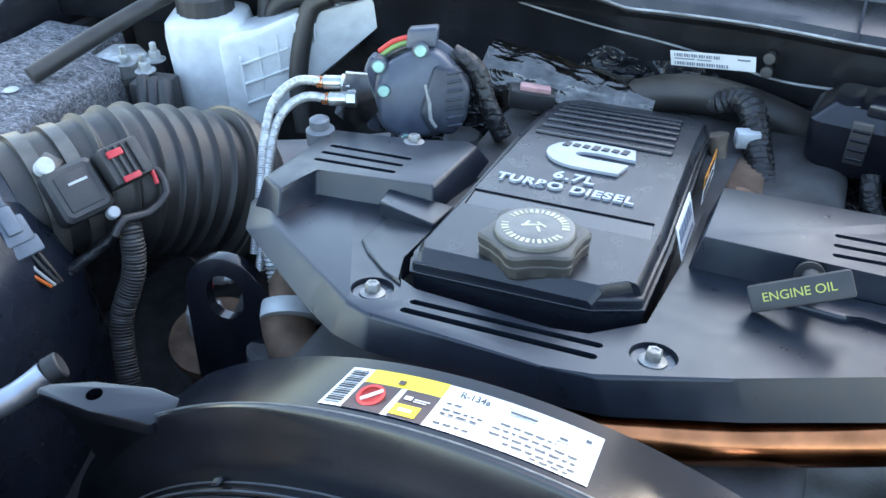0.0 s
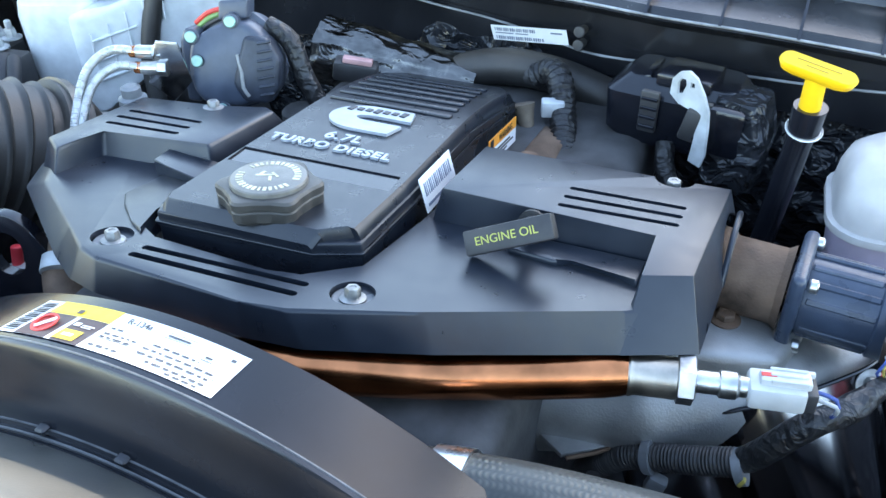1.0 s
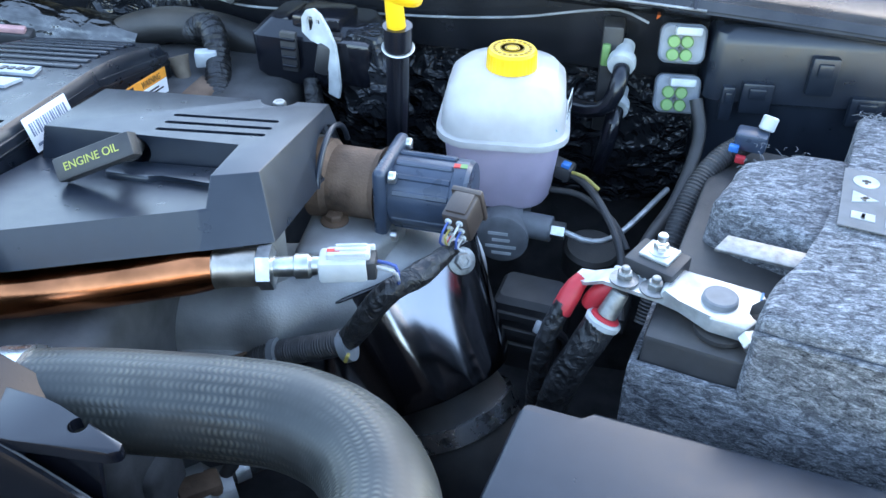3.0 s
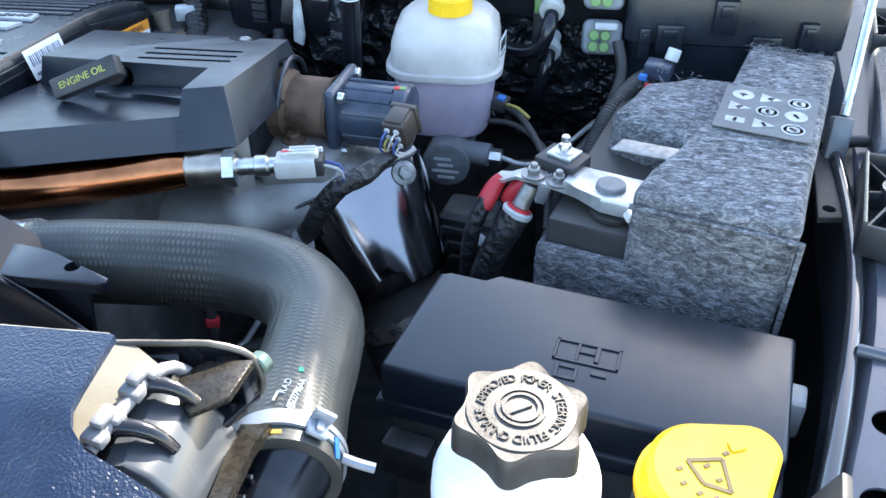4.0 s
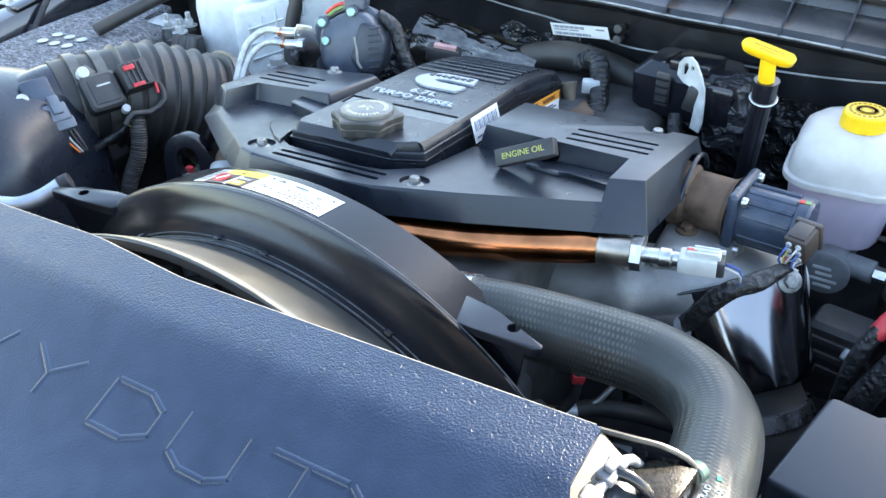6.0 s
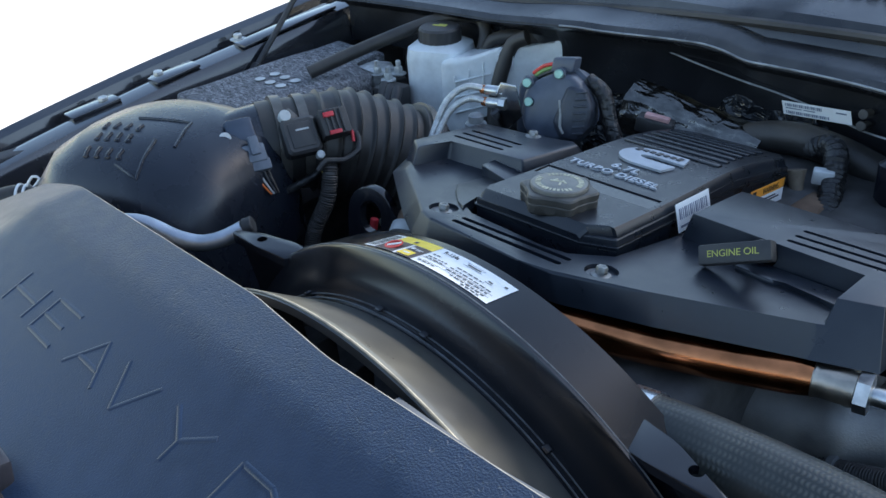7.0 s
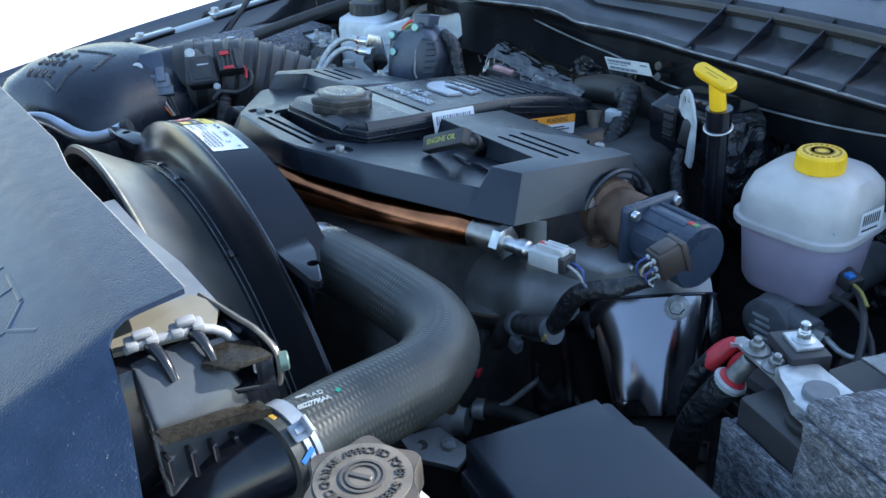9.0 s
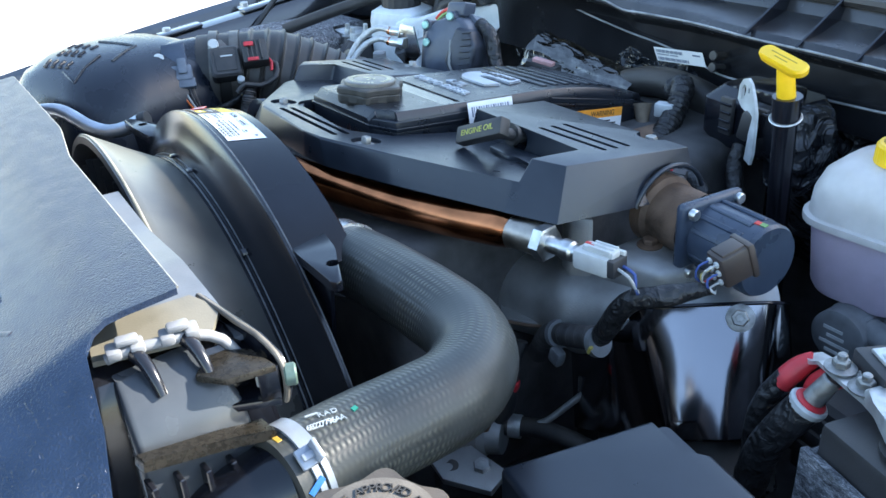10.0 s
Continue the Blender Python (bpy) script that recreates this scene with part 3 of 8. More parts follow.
right_rail = rail("wing_rail", 1, 0.765)
left_rail = rail("wing_rail", -1, -0.80)
rail_top = [o for o in right_rail.children if o.name.startswith("rail")][0]
carve(rail_top, [cyl(B(), (x, y, 1.10), (x, y, 1.25), 0.0105, n=28, bev=0) for x, y in ((0.752, 0.285), (0.735, 0.228))])
for x, y, z in ((0.752, 0.285, 1.166), (0.735, 0.228, 1.160)):
    bm = B()
    lathe(bm, [(0.0, 0.0104), (0.0, 0.0090), (-0.014, 0.0086), (-0.014, 0.0104)], (x, y, z), (0, 0, 1), 28)
    part("hole_sleeve", bm, SOOT, right_rail, "dark round hole in the rail")
for x, y in ((-0.846, 0.46), (-0.862, 0.62), (-0.835, 0.36), (-0.868, 0.845)):
    bm = B()
    hexbolt(bm, (x, y, 1.186 + 0.125 * (y - 0.46)), r=0.008, h=0.010, washer=0.014)
    part("bolt", bm, DULLZINC, left_rail)
for y0, y1 in ((0.30, 0.38), (0.44, 0.52), (0.60, 0.80)):
    bm = B()
    box(bm, (-0.830, (y0 + y1) / 2, 1.1885 + 0.125 * ((y0 + y1) / 2 - 0.46)), (0.034, y1 - y0, 0.006), (7.1, 0, 2), 0.002)
    part("bracket", bm, PAINT, left_rail)

# cast brackets bolted on the right rail
CAST = surface("scuffed_bracket_plastic", (0.030, 0.031, 0.034), 0.36, spec=0.5, vary=0.35, grain=60, bump=0.15, dust=0.12)
CHAFED = surface("chafed_bracket_rim", (0.17, 0.155, 0.12), 0.42, vary=0.4, grain=120, bump=0.2)


def ribbed_bracket(poly, hub, z, bolt):
    """A shallow moulded tray: floor, rim, ring boss and ribs that run from the boss to the rim."""
    cb = thing("headlamp_bracket", (hub[0], hub[1], z), "black moulded bracket with radial ribs bolted on the wing rail", "bracket", "rail brackets")
    bm = B()
    prism(bm, poly, z, z + 0.004, 0.001)
    part("plate", bm, CAST, cb)
    for k in range(len(poly)):
        a, b = Vector((*poly[k], z + 0.012)), Vector((*poly[(k + 1) % len(poly)], z + 0.012))
        bm = B()
        box(bm, (a + b) / 2, ((b - a).length + 0.003, 0.0032, 0.026), (0, 0, math.degrees(math.atan2(b.y - a.y, b.x - a.x))), 0.001)
        part("rim", bm, CAST, cb)
    a, b = Vector((*poly[0], z + 0.0255)), Vector((*poly[-1], z + 0.0255))
    bm = B()
    tube(bm, [a, (a + b) / 2, b], 0.0015, 8)
    part("rim_edge", bm, CHAFED, cb, "pale chafed rim edge")
    spots = [Vector((*p, 0)) for p in poly] + [(Vector((*poly[k], 0)) + Vector((*poly[(k + 1) % len(poly)], 0))) / 2 for k in range(len(poly))]
    h = Vector((hub[0], hub[1], 0))
    for q in spots:
        d = q - h
        a, b = h + d.normalized() * 0.013, q - d.normalized() * 0.001
        bm = B()
        c = (a + b) / 2
        box(bm, (c.x, c.y, z + 0.011), ((b - a).length, 0.0022, 0.018), (0, 0, math.degrees(math.atan2(d.y, d.x))), 0.0006, 1)
        part("rib", bm, CAST, cb)
    bm = B()
    lathe(bm, [(0.003, 0.0125), (0.022, 0.0125), (0.0225, 0.0150), (0.003, 0.0155)], (hub[0], hub[1], z), (0, 0, 1), 32)
    part("boss", bm, CAST, cb)
    bm = B()
    hexbolt(bm, (hub[0], hub[1], z + 0.010), r=0.0075, h=0.012, washer=0.011)
    part("bolt", bm, bolt, cb)


ribbed_bracket([(0.784, 0.552), (0.850, 0.545), (0.850, 0.440), (0.838, 0.430), (0.800, 0.432), (0.761, 0.446)], (0.801, 0.504), 1.190, DULLZINC)
ribbed_bracket([(0.860, 0.893), (0.930, 0.900), (0.930, 0.800), (0.845, 0.812)], (0.879, 0.850), 1.190, DULLZINC)
lhp = thing("lamp_housing", (0.86, 0.65, 1.15), "grey-black lamp housing with a white printed label beside the rail", "housing")
bm = B()
prism(bm, [(0.7915, 0.557), (0.930, 0.552), (0.940, 0.790), (0.838, 0.790), (0.834, 0.760)], 1.150, 1.214, 0.009, 4)
part("case", bm, surface("satin_grey_housing", (0.045, 0.048, 0.058), 0.24, spec=0.6, vary=0.2, grain=30, bump=0.05, dust=0.08), lhp)
bm = B()
tube(bm, [(0.8065, 0.556, 1.2145), (0.826, 0.650, 1.2145), (0.8475, 0.752, 1.2145), (0.853, 0.784, 1.2145)], 0.0012, 8)
part("seam", bm, GLOSS, lhp)
m = plane_of((0.862, 0.622, 1.2146), (0.97, -0.10, 0), (0.23, 0.97, 0))
bm = B()
box(bm, (0, 0, 0), (0.068, 0.124, 0.0006), bev=0)
lhl = part("label", move(bm, m), PAPER, lhp, "white printed label")
bm = B()
bars(bm, m @ Matrix.Translation((-0.030, 0, 0.0004)), [(0.006 * k, -0.054 + 0.004 * (k % 3), 0.0016, 0.090 - 0.012 * (k % 4)) for k in range(10)])
part("print", bm, GREYINK, lhl)
# dusty ledge between the battery and the rail
ld = thing("rail_ledge", (0.765, 0.55, 1.185), "dusty dark steel ledge with a hole beside the battery", "ledge")
bm = B()
prism(bm, [(0.744, 0.493), (0.772, 0.498), (0.792, 0.612), (0.757, 0.602)], 1.182, 1.187, 0.001)
ldp = part("plate", bm, surface("dusty_dark_steel", (0.045, 0.043, 0.042), 0.55, 0.2, vary=0.5, grain=40, bump=0.3, dust=0.35, dust_color=(0.14, 0.12, 0.10)), ld)
carve(ldp, [cyl(B(), (0.7545, 0.507, 1.17), (0.7545, 0.507, 1.20), 0.0052, n=20, bev=0)])

for pts in ([(0.744, 0.344, 1.186), (0.765, 0.338, 1.187), (0.786, 0.331, 1.186), (0.796, 0.305, 1.184)], [(0.700, 0.203, 1.176), (0.722, 0.197, 1.178), (0.746, 0.191, 1.177)]):
    bm = B()
    tube(bm, pts, 0.0042, 12)
    part("ridge", bm, PRIMER, right_rail, "raised ridge across the rail")
bm = B()
tube(bm, [(0.775, 0.62, 1.188), (0.768, 0.50, 1.186), (0.755, 0.405, 1.183), (0.728, 0.295, 1.178), (0.700, 0.200, 1.170), (0.668, 0.10, 1.160)], 0.0058, 14)
part("edge_lip", bm, PAINT, right_rail, "glossy dark rolled edge")

# unseen wall added behind the truck to keep the bay in open shade
bm = B()
box(bm, (2.45, 7.15, 2.73), (2.7, 0.3, 5.46), bev=0)
tagged(part("wall_sun_block", bm, surface("sun_block_wall", (0.40, 0.42, 0.45), 0.9, grain=2, fine=80, bump=0.4)), "plain unseen wall added to keep the sun off the bay", "wall", kind="structure")

# prop rod by the right wing
pr = thing("strut", (0.79, 0.62, 1.2), "thin steel strut standing on the wing rail", "strut")
bm = B()
tube(bm, [(0.778, 0.615, 1.215), (0.80, 0.72, 1.36), (0.85, 0.95, 1.75)], 0.004, 10)
part("rod", bm, BRIGHT, pr)
bm = B()
box(bm, (0.774, 0.602, 1.197), (0.018, 0.016, 0.042), (-25, 5, 0), 0.003)
part("foot", bm, GREYPL, pr)
bm = B()
cyl(bm, (0.781, 0.603, 1.198), (0.800, 0.605, 1.198), 0.0055)
part("pin", bm, DARK, pr)
lp = thing("strut", (-0.80, 0.60, 1.19), "thin black strut standing on the wing rail", "strut")
bm = B()
tube(bm, [(-0.790, 0.605, 1.175), (-0.800, 0.709, 1.273), (-0.829, 0.99, 1.545)], 0.005, 10)
part("rod", bm, DARK, lp)
bm = B()
box(bm, (-0.789, 0.598, 1.168), (0.016, 0.014, 0.036), (-45, 0, 0), 0.003)
part("foot", bm, DARK, lp)

# ---- engine block beneath ----
blk = thing("engine_block", (0.02, 0.55, 0.9), "dark grimy diesel engine block under the cover", "engine")
bm = B()
box(bm, (0.03, 0.60, 1.04), (0.34, 0.50, 0.30), bev=0.02, seg=3)
part("block", bm, SOOT, blk)
bm = B()
box(bm, (0.0, 0.58, 1.150), (0.16, 0.34, 0.05), bev=0.01)
part("head", bm, IRON, blk, "rust-brown cylinder head")
for i in range(7):
    bm = B()
    cyl(bm, (-0.18, 0.40 + 0.06 * i, 0.98), (-0.18, 0.40 + 0.06 * i, 1.15), 0.022, n=16, bev=0.004)
    part("pipe", bm, SOOT, blk)
# front gear case that shows beside the fan shroud
bm = B()
box(bm, (0.06, 0.40, 0.98), (0.30, 0.05, 0.14), bev=0.012, seg=3)
part("gear_case", bm, SOOT, blk, "grimy cast front case")

# ---- moulded engine cover ----
def tray_z(x, y):
    return 1.2565 + 0.026 * x - 0.17 * (y - 0.38)


def pad_z(x, y):
    return 1.268 - 0.115 * (y - 0.466)


def left_pad_z(x, y):
    return 1.253 + 0.04 * (x + 0.11) - 0.15 * (y - 0.508)


def skirt_z(x, y):
    return 1.238 - 0.105 * (y - 0.35)


def raised(f, d):
    return lambda x, y: f(x, y) + d


cover = thing("engine_cover", (0.03, 0.48, 1.2), "satin black moulded plastic engine cover with slots and bolts", "engine cover")
TRAY = [(-0.183, 0.424), (-0.109, 0.376), (-0.082, 0.357), (-0.064, 0.350), (0.048, 0.3475), (0.076, 0.3505), (0.145, 0.384), (0.250, 0.440), (0.284, 0.462), (0.288, 0.600), (0.08, 0.60), (-0.06, 0.58), (-0.200, 0.572), (-0.212, 0.462)]
SKIRT = [(-0.212, 0.428), (-0.117, 0.363), (-0.087, 0.346), (-0.062, 0.3405), (0.050, 0.344), (0.086, 0.349), (0.155, 0.378), (0.254, 0.4275), (0.2965, 0.450), (0.300, 0.605), (0.08, 0.605), (-0.06, 0.585), (-0.222, 0.58), (-0.234, 0.466)]
bm = B()
prism(bm, SKIRT, skirt_z, tray_z, 0.0025, 3, top=TRAY)
tray = part("tray", bm, COVER, cover)
# openings: front slots, bolt wells, the dome's well
def slot(x0, y0, x1, y1, w, z0, z1):
    b = B()
    d = Vector((x1 - x0, y1 - y0, 0))
    ang = math.degrees(math.atan2(d.y, d.x))
    pts = [(px, py) for px, py in rrect(d.length / 2, w / 2, w / 2, 4)]
    prism(b, pts, z0, z1, 0)
    return move(b, pose((x0 + x1) / 2, (y0 + y1) / 2, 0, 0, 0, ang))


def well(x, y, r, z0, z1):
    return cyl(B(), (x, y, z0), (x, y, z1), r, n=28, bev=0)


BOLTS = ((-0.075, 0.378), (0.101, 0.3855))
cuts = [slot(-0.047, 0.3750, 0.073, 0.3815, 0.0055, 1.240, 1.28), slot(-0.048, 0.3640, 0.073, 0.3690, 0.0058, 1.240, 1.28)]
cuts += [well(x, y, 0.0138, tray_z(x, y) - 0.0055, 1.28) for x, y in BOLTS]
cuts.append(prism(B(), [(-0.076, 0.416), (-0.068, 0.399), (-0.050, 0.3895), (0.040, 0.3860), (0.062, 0.3905), (0.090, 0.418), (0.094, 0.497), (0.094, 0.62), (-0.072, 0.62), (-0.074, 0.50)], 1.195, 1.29, 0))
carve(tray, cuts)
for x, y in BOLTS:
    z = tray_z(x, y) - 0.0050
    bm = B()
    lathe(bm, [(-0.001, 0.0134), (0.0005, 0.0134), (0.0012, 0.0126), (0.0005, 0.0070)], (x, y, z), (0, 0.17, 1), 28)
    part("grommet", bm, GREYPL, cover, "grey washer in the bolt well")
    bm = B()
    hexbolt(bm, (x, y - 0.0005, z + 0.0008), (0, 0.17, 1), r=0.0050, h=0.0082, washer=0.0082)
    part("bolt", bm, WORNZINC, cover, "grey flanged bolt")

# left pad with three slots, round the recess in the tray
LP = [(-0.215, 0.463), (-0.189, 0.447), (-0.1885, 0.494), (-0.0915, 0.5035), (-0.094, 0.594), (-0.107, 0.602), (-0.146, 0.582), (-0.221, 0.576)]
LPB = [(-0.226, 0.456), (-0.184, 0.424), (-0.1835, 0.4805), (-0.0855, 0.4955), (-0.086, 0.602), (-0.104, 0.610), (-0.146, 0.590), (-0.232, 0.580)]
bm = B()
prism(bm, LPB, 1.224, left_pad_z, 0.0028, 3, top=LP)
lpad = part("pad", bm, COVER, cover)
carve(lpad, [slot(-0.204, 0.5405, -0.130, 0.5430, 0.0052, 1.232, 1.28), slot(-0.203, 0.5250, -0.130, 0.5280, 0.0052, 1.232, 1.28), slot(-0.200, 0.5095, -0.129, 0.5135, 0.0052, 1.232, 1.28)])
bm = B()
hexbolt(bm, (-0.146, 0.5795, 1.2400), (0, 0.15, 1), r=0.0052, h=0.0070, washer=0.0090)
part("bolt", bm, WORNZINC, cover, "grey flanged bolt")
# shelf in the tray beside the dome, and the buttress under the pad's front
bm = B()
prism(bm, [(-0.114, 0.478), (-0.1135, 0.431), (-0.100, 0.416), (-0.078, 0.399), (-0.060, 0.388), (-0.0765, 0.420), (-0.0745, 0.490)], raised(tray_z, -0.008), raised(tray_z, 0.0024), 0.0018, 3)
part("step", bm, COVER, cover)
bm = B()
prism(bm, [(-0.128, 0.500), (-0.1225, 0.474), (-0.106, 0.470), (-0.0745, 0.468), (-0.0745, 0.505)], raised(tray_z, -0.008), lambda x, y: tray_z(x, y) + 0.0135 - 0.20 * max(0.0, x + 0.108), 0.0025, 3)
part("buttress", bm, COVER, cover)

# right pad with three slots, a rear notch and the dipstick bay in front of it
RPT = [(0.1055, 0.5055), (0.2535, 0.5090), (0.2550, 0.4570), (0.2830, 0.4700), (0.2885, 0.4800), (0.2875, 0.602), (0.1055, 0.588)]
RPB = [(0.0960, 0.4985), (0.2490, 0.4985), (0.2500, 0.4395), (0.2545, 0.4272), (0.2970, 0.4495), (0.3004, 0.606), (0.0960, 0.596)]
bm = B()
prism(bm, RPB, skirt_z, pad_z, 0.0028, 3, top=[RPT[0], RPT[1], RPT[2], (0.2560, 0.4566), RPT[3], RPT[5], RPT[6]])
rpad = part("pad", bm, COVER, cover)
carve(rpad, [slot(0.184, 0.5490, 0.264, 0.5560, 0.0050, 1.235, 1.29), slot(0.184, 0.5345, 0.264, 0.5420, 0.0050, 1.235, 1.29), slot(0.184, 0.5205, 0.264, 0.5290, 0.0050, 1.235, 1.29),
             cyl(B(), (0.268, 0.574, 1.203), (0.330, 0.572, 1.203), 0.0415, n=40, bev=0), well(0.248, 0.600, 0.0145, 1.240, 1.29), cyl(B(), (0.176, 0.480, 1.2515), (0.176, 0.535, 1.2495), 0.0100, n=24, bev=0)])
bm = B()
hexbolt(bm, (0.248, 0.598, 1.2425), r=0.0056, h=0.010, washer=0.0085)
part("bolt", bm, WORNZINC, cover, "grey flanged bolt")
# low shelf at the bay's foot
bm = B()
prism(bm, [(0.152, 0.502), (0.164, 0.478), (0.198, 0.474), (0.206, 0.482), (0.236, 0.478), (0.252, 0.470), (0.252, 0.503)], raised(tray_z, -0.006), raised(tray_z, 0.0045), 0.0025, 3)
part("step", bm, COVER, cover)
# arch over the throttle pipe
bm = B()
tube(bm, [(0.2975, 0.573 - 0.0420 * math.cos(radians(a)), 1.203 + 0.0420 * math.sin(radians(a))) for a in range(20, 161, 10)], 0.0022, 10)
part("arch_rim", bm, COVER, cover)

# ---- centre dome: the filler housing ----
dome = thing("filler_housing", (0.01, 0.55, 1.2), "black moulded oil filler housing with raised lettering and ribs", "engine cover")
def dome_z(x, y):
    return 1.2685 + 0.026 * x - 0.09 * (y - 0.42) - 0.9 * max(0.0, y - 0.60) ** 2


DT = [(-0.0625, 0.421), (-0.0585, 0.4115), (0.055, 0.4175), (0.0805, 0.4295), (0.0800, 0.50), (0.0750, 0.62), (0.0690, 0.745), (0.046, 0.786), (-0.066, 0.790), (-0.080, 0.760), (-0.0660, 0.62), (-0.0625, 0.50)]


def swell(poly, d):
    """The outline moved outwards by d."""
    out = []
    n = len(poly)
    for i in range(n):
        (x0, y0), (x1, y1), (x2, y2) = poly[i - 1], poly[i], poly[(i + 1) % n]
        a, b = Vector((x1 - x0, y1 - y0)).normalized(), Vector((x2 - x1, y2 - y1)).normalized()
        m = Vector((a.y + b.y, -a.x - b.x))
        m = m / max(0.3, m.length_squared) * 2
        out.append((x1 + m.x * d, y1 + m.y * d))
    return out


def tier(name, d0, h0, d1, h1, bev):
    """One tier of the housing between two heights under its top."""
    bm = B()
    prism(bm, swell(DT, d0), raised(dome_z, h0), raised(dome_z, h1), bev, 3, top=swell(DT, d1))
    return part(name, bm, DOME, dome)


tier("base", 0.0045, -0.060, 0.0045, -0.0185, 0.001)
tier("flange", 0.0055, -0.0185, 0.0068, -0.0145, 0.0012)
tier("shoulder", 0.0045, -0.0145, 0.0042, -0.0080, 0.0014)
# top in lengthwise strips, so that it can bend down to the rear
def dome_at(u, v):
    y = 0.4115 + u * 0.378
    k = [(-1.0, -0.0095), (-0.96, -0.0018), (-0.93, 0.0), (0.93, 0.0), (0.96, -0.0018), (1.0, -0.0095)][v]
    t = max(0.0, y - 0.50)
    xl, xr = -0.0645 - 0.055 * max(0.0, t - 0.12), 0.0830 - 0.045 * t
    if u < 0.05:
        xl, xr = xl + 0.006 * (1 - u / 0.03) * (u < 0.03), xr - 0.026 * (1 - u / 0.05)
    if u > 0.88:
        xl, xr = xl + 0.016 * (u - 0.88) / 0.12, xr - 0.026 * (u - 0.88) / 0.12
    edge = -0.0085 * max(0.0, 1 - u / 0.010) - 0.012 * max(0.0, (u - 0.985) / 0.015)
    x = (xl + xr) / 2 + k[0] * (xr - xl) / 2
    yy = y + (0.0035 * max(0.0, x + 0.05) / 0.1 if u < 0.05 else 0.0) - 0.0035 * max(0.0, 1 - u / 0.010)
    return (x, yy, dome_z(x, y) + k[1] * (1 if u >= 0.010 else 0.3) + edge)


sheet(bm := B(), dome_at, [0, 0.004, 0.008, 0.010, 0.014, 0.02, 0.03, 0.04, 0.05, 0.1, 0.15, 0.2, 0.24, 0.28] + span(0.32, 0.88, 14) + [0.92, 0.95, 0.98, 0.99, 1.0], range(6), 0.012)
dome_top = part("top", bm, DOME, dome)
# sunken band in front of the lettering
bm = B()
prism(bm, [(-0.0570, 0.4815), (0.0745, 0.4855), (0.0720, 0.5085), (-0.0590, 0.5060)], raised(dome_z, -0.0016), raised(dome_z, 0.02), 0)
carve(dome_top, [bm])
bm = B()
prism(bm, [(-0.0566, 0.4819), (0.0741, 0.4859), (0.0716, 0.5081), (-0.0586, 0.5056)], raised(dome_z, -0.0030), raised(dome_z, -0.0012), 0)
part("band", bm, GLOSS, dome, "smooth black band")
# seven ribs across the rear
for k in range(7):
    y = 0.626 + 0.0172 * k
    slope = math.degrees(math.atan2(dome_z(0, y + 0.005) - dome_z(0, y - 0.005), 0.01))
    bm = B()
    box(bm, (0.003 - 0.001 * k, y, dome_z(0.003, y) + 0.0006), (0.114 - 0.0012 * k, 0.0075, 0.0030), (slope, -1.5, 0), 0.0014, 2)
    part("rib", bm, DOME, dome)
# plain maker's mark and the raised words
def on_dome(x, y, turn=0.0):
    slope = math.atan2(dome_z(0, y + 0.01) - dome_z(0, y - 0.01), 0.02)
    return pose(x, y, dome_z(x, y) + 0.0003, math.degrees(slope), -1.5, turn)


bm = B()
def mark_ring(z):
    """Outer and inner edge of a thick C that opens sideways."""
    out = [(0.0330, 0.0235), (0.0130, 0.0240)] + [(-0.002 + 0.030 * math.cos(radians(a)), 0.0240 * math.sin(radians(a))) for a in range(95, 266, 17)] + [(0.0130, -0.0240), (0.0305, -0.0235)]
    inn = [(0.0375, 0.0050), (0.0180, 0.0055)] + [(0.004 + 0.013 * math.cos(radians(a)), 0.0055 * math.sin(radians(a))) for a in range(95, 266, 17)] + [(0.0180, -0.0055), (0.0345, -0.0055)]
    return [bm.verts.new((x, y, z)) for x, y in out], [bm.verts.new((x, y, z)) for x, y in inn]


(o0, i0), (o1, i1) = mark_ring(0.0), mark_ring(0.0026)
for k in range(len(o0) - 1):
    bm.faces.new((o1[k], o1[k + 1], i1[k + 1], i1[k]))
    bm.faces.new((o0[k], o1[k], o1[k + 1], o0[k + 1]))
    bm.faces.new((i0[k], i0[k + 1], i1[k + 1], i1[k]))
for k in (0, -1):
    bm.faces.new((o0[k], i0[k], i1[k], o1[k]))
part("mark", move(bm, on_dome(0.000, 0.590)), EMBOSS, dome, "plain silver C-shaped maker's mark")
bm = B()
for i in range(7):
    box(bm, (-0.020 + 0.0078 * i, 0.0130 + 0.0004 * i, 0.0029), (0.0054, 0.0058 if i % 3 else 0.0085, 0.0012), (0, 0, -8), 0.0004, 1)
part("mark_bars", move(bm, on_dome(0.000, 0.590)), DOME, dome)
lettering("lettering", "6.7L", 0.0165, on_dome(0.0025, 0.5490), EMBOSS, dome, 0.0016, 1.15, bold=0.0005)
lettering("lettering", "TURBO DIESEL", 0.0142, on_dome(0.0005, 0.5305), EMBOSS, dome, 0.0016, 1.14, bold=0.0005)
# barcode sticker folded over the side, and the orange warning sticker
wl = thing("barcode_label", (0.09, 0.53, 1.25), "white barcode sticker folded over the filler housing's edge", "label")
m = plane_of((0.0895, 0.534, 1.2495), (-0.03, 1, -0.09), (-0.30, 0.0, 0.95))
bm = B()
box(bm, (0, 0, 0), (0.056, 0.026, 0.0007), bev=0)
wsheet = part("sheet", move(bm, m), PAPER, wl)
bm = B()
bars(bm, m @ Matrix.Translation((0, 0, 0.0004)), [(-0.024 + 0.003 * i, 0.003, 0.0008 if i % 3 else 0.0016, 0.010) for i in range(16)] + [(-0.024, -0.0085, 0.044, 0.002)])
part("print", bm, GREYINK, wsheet)
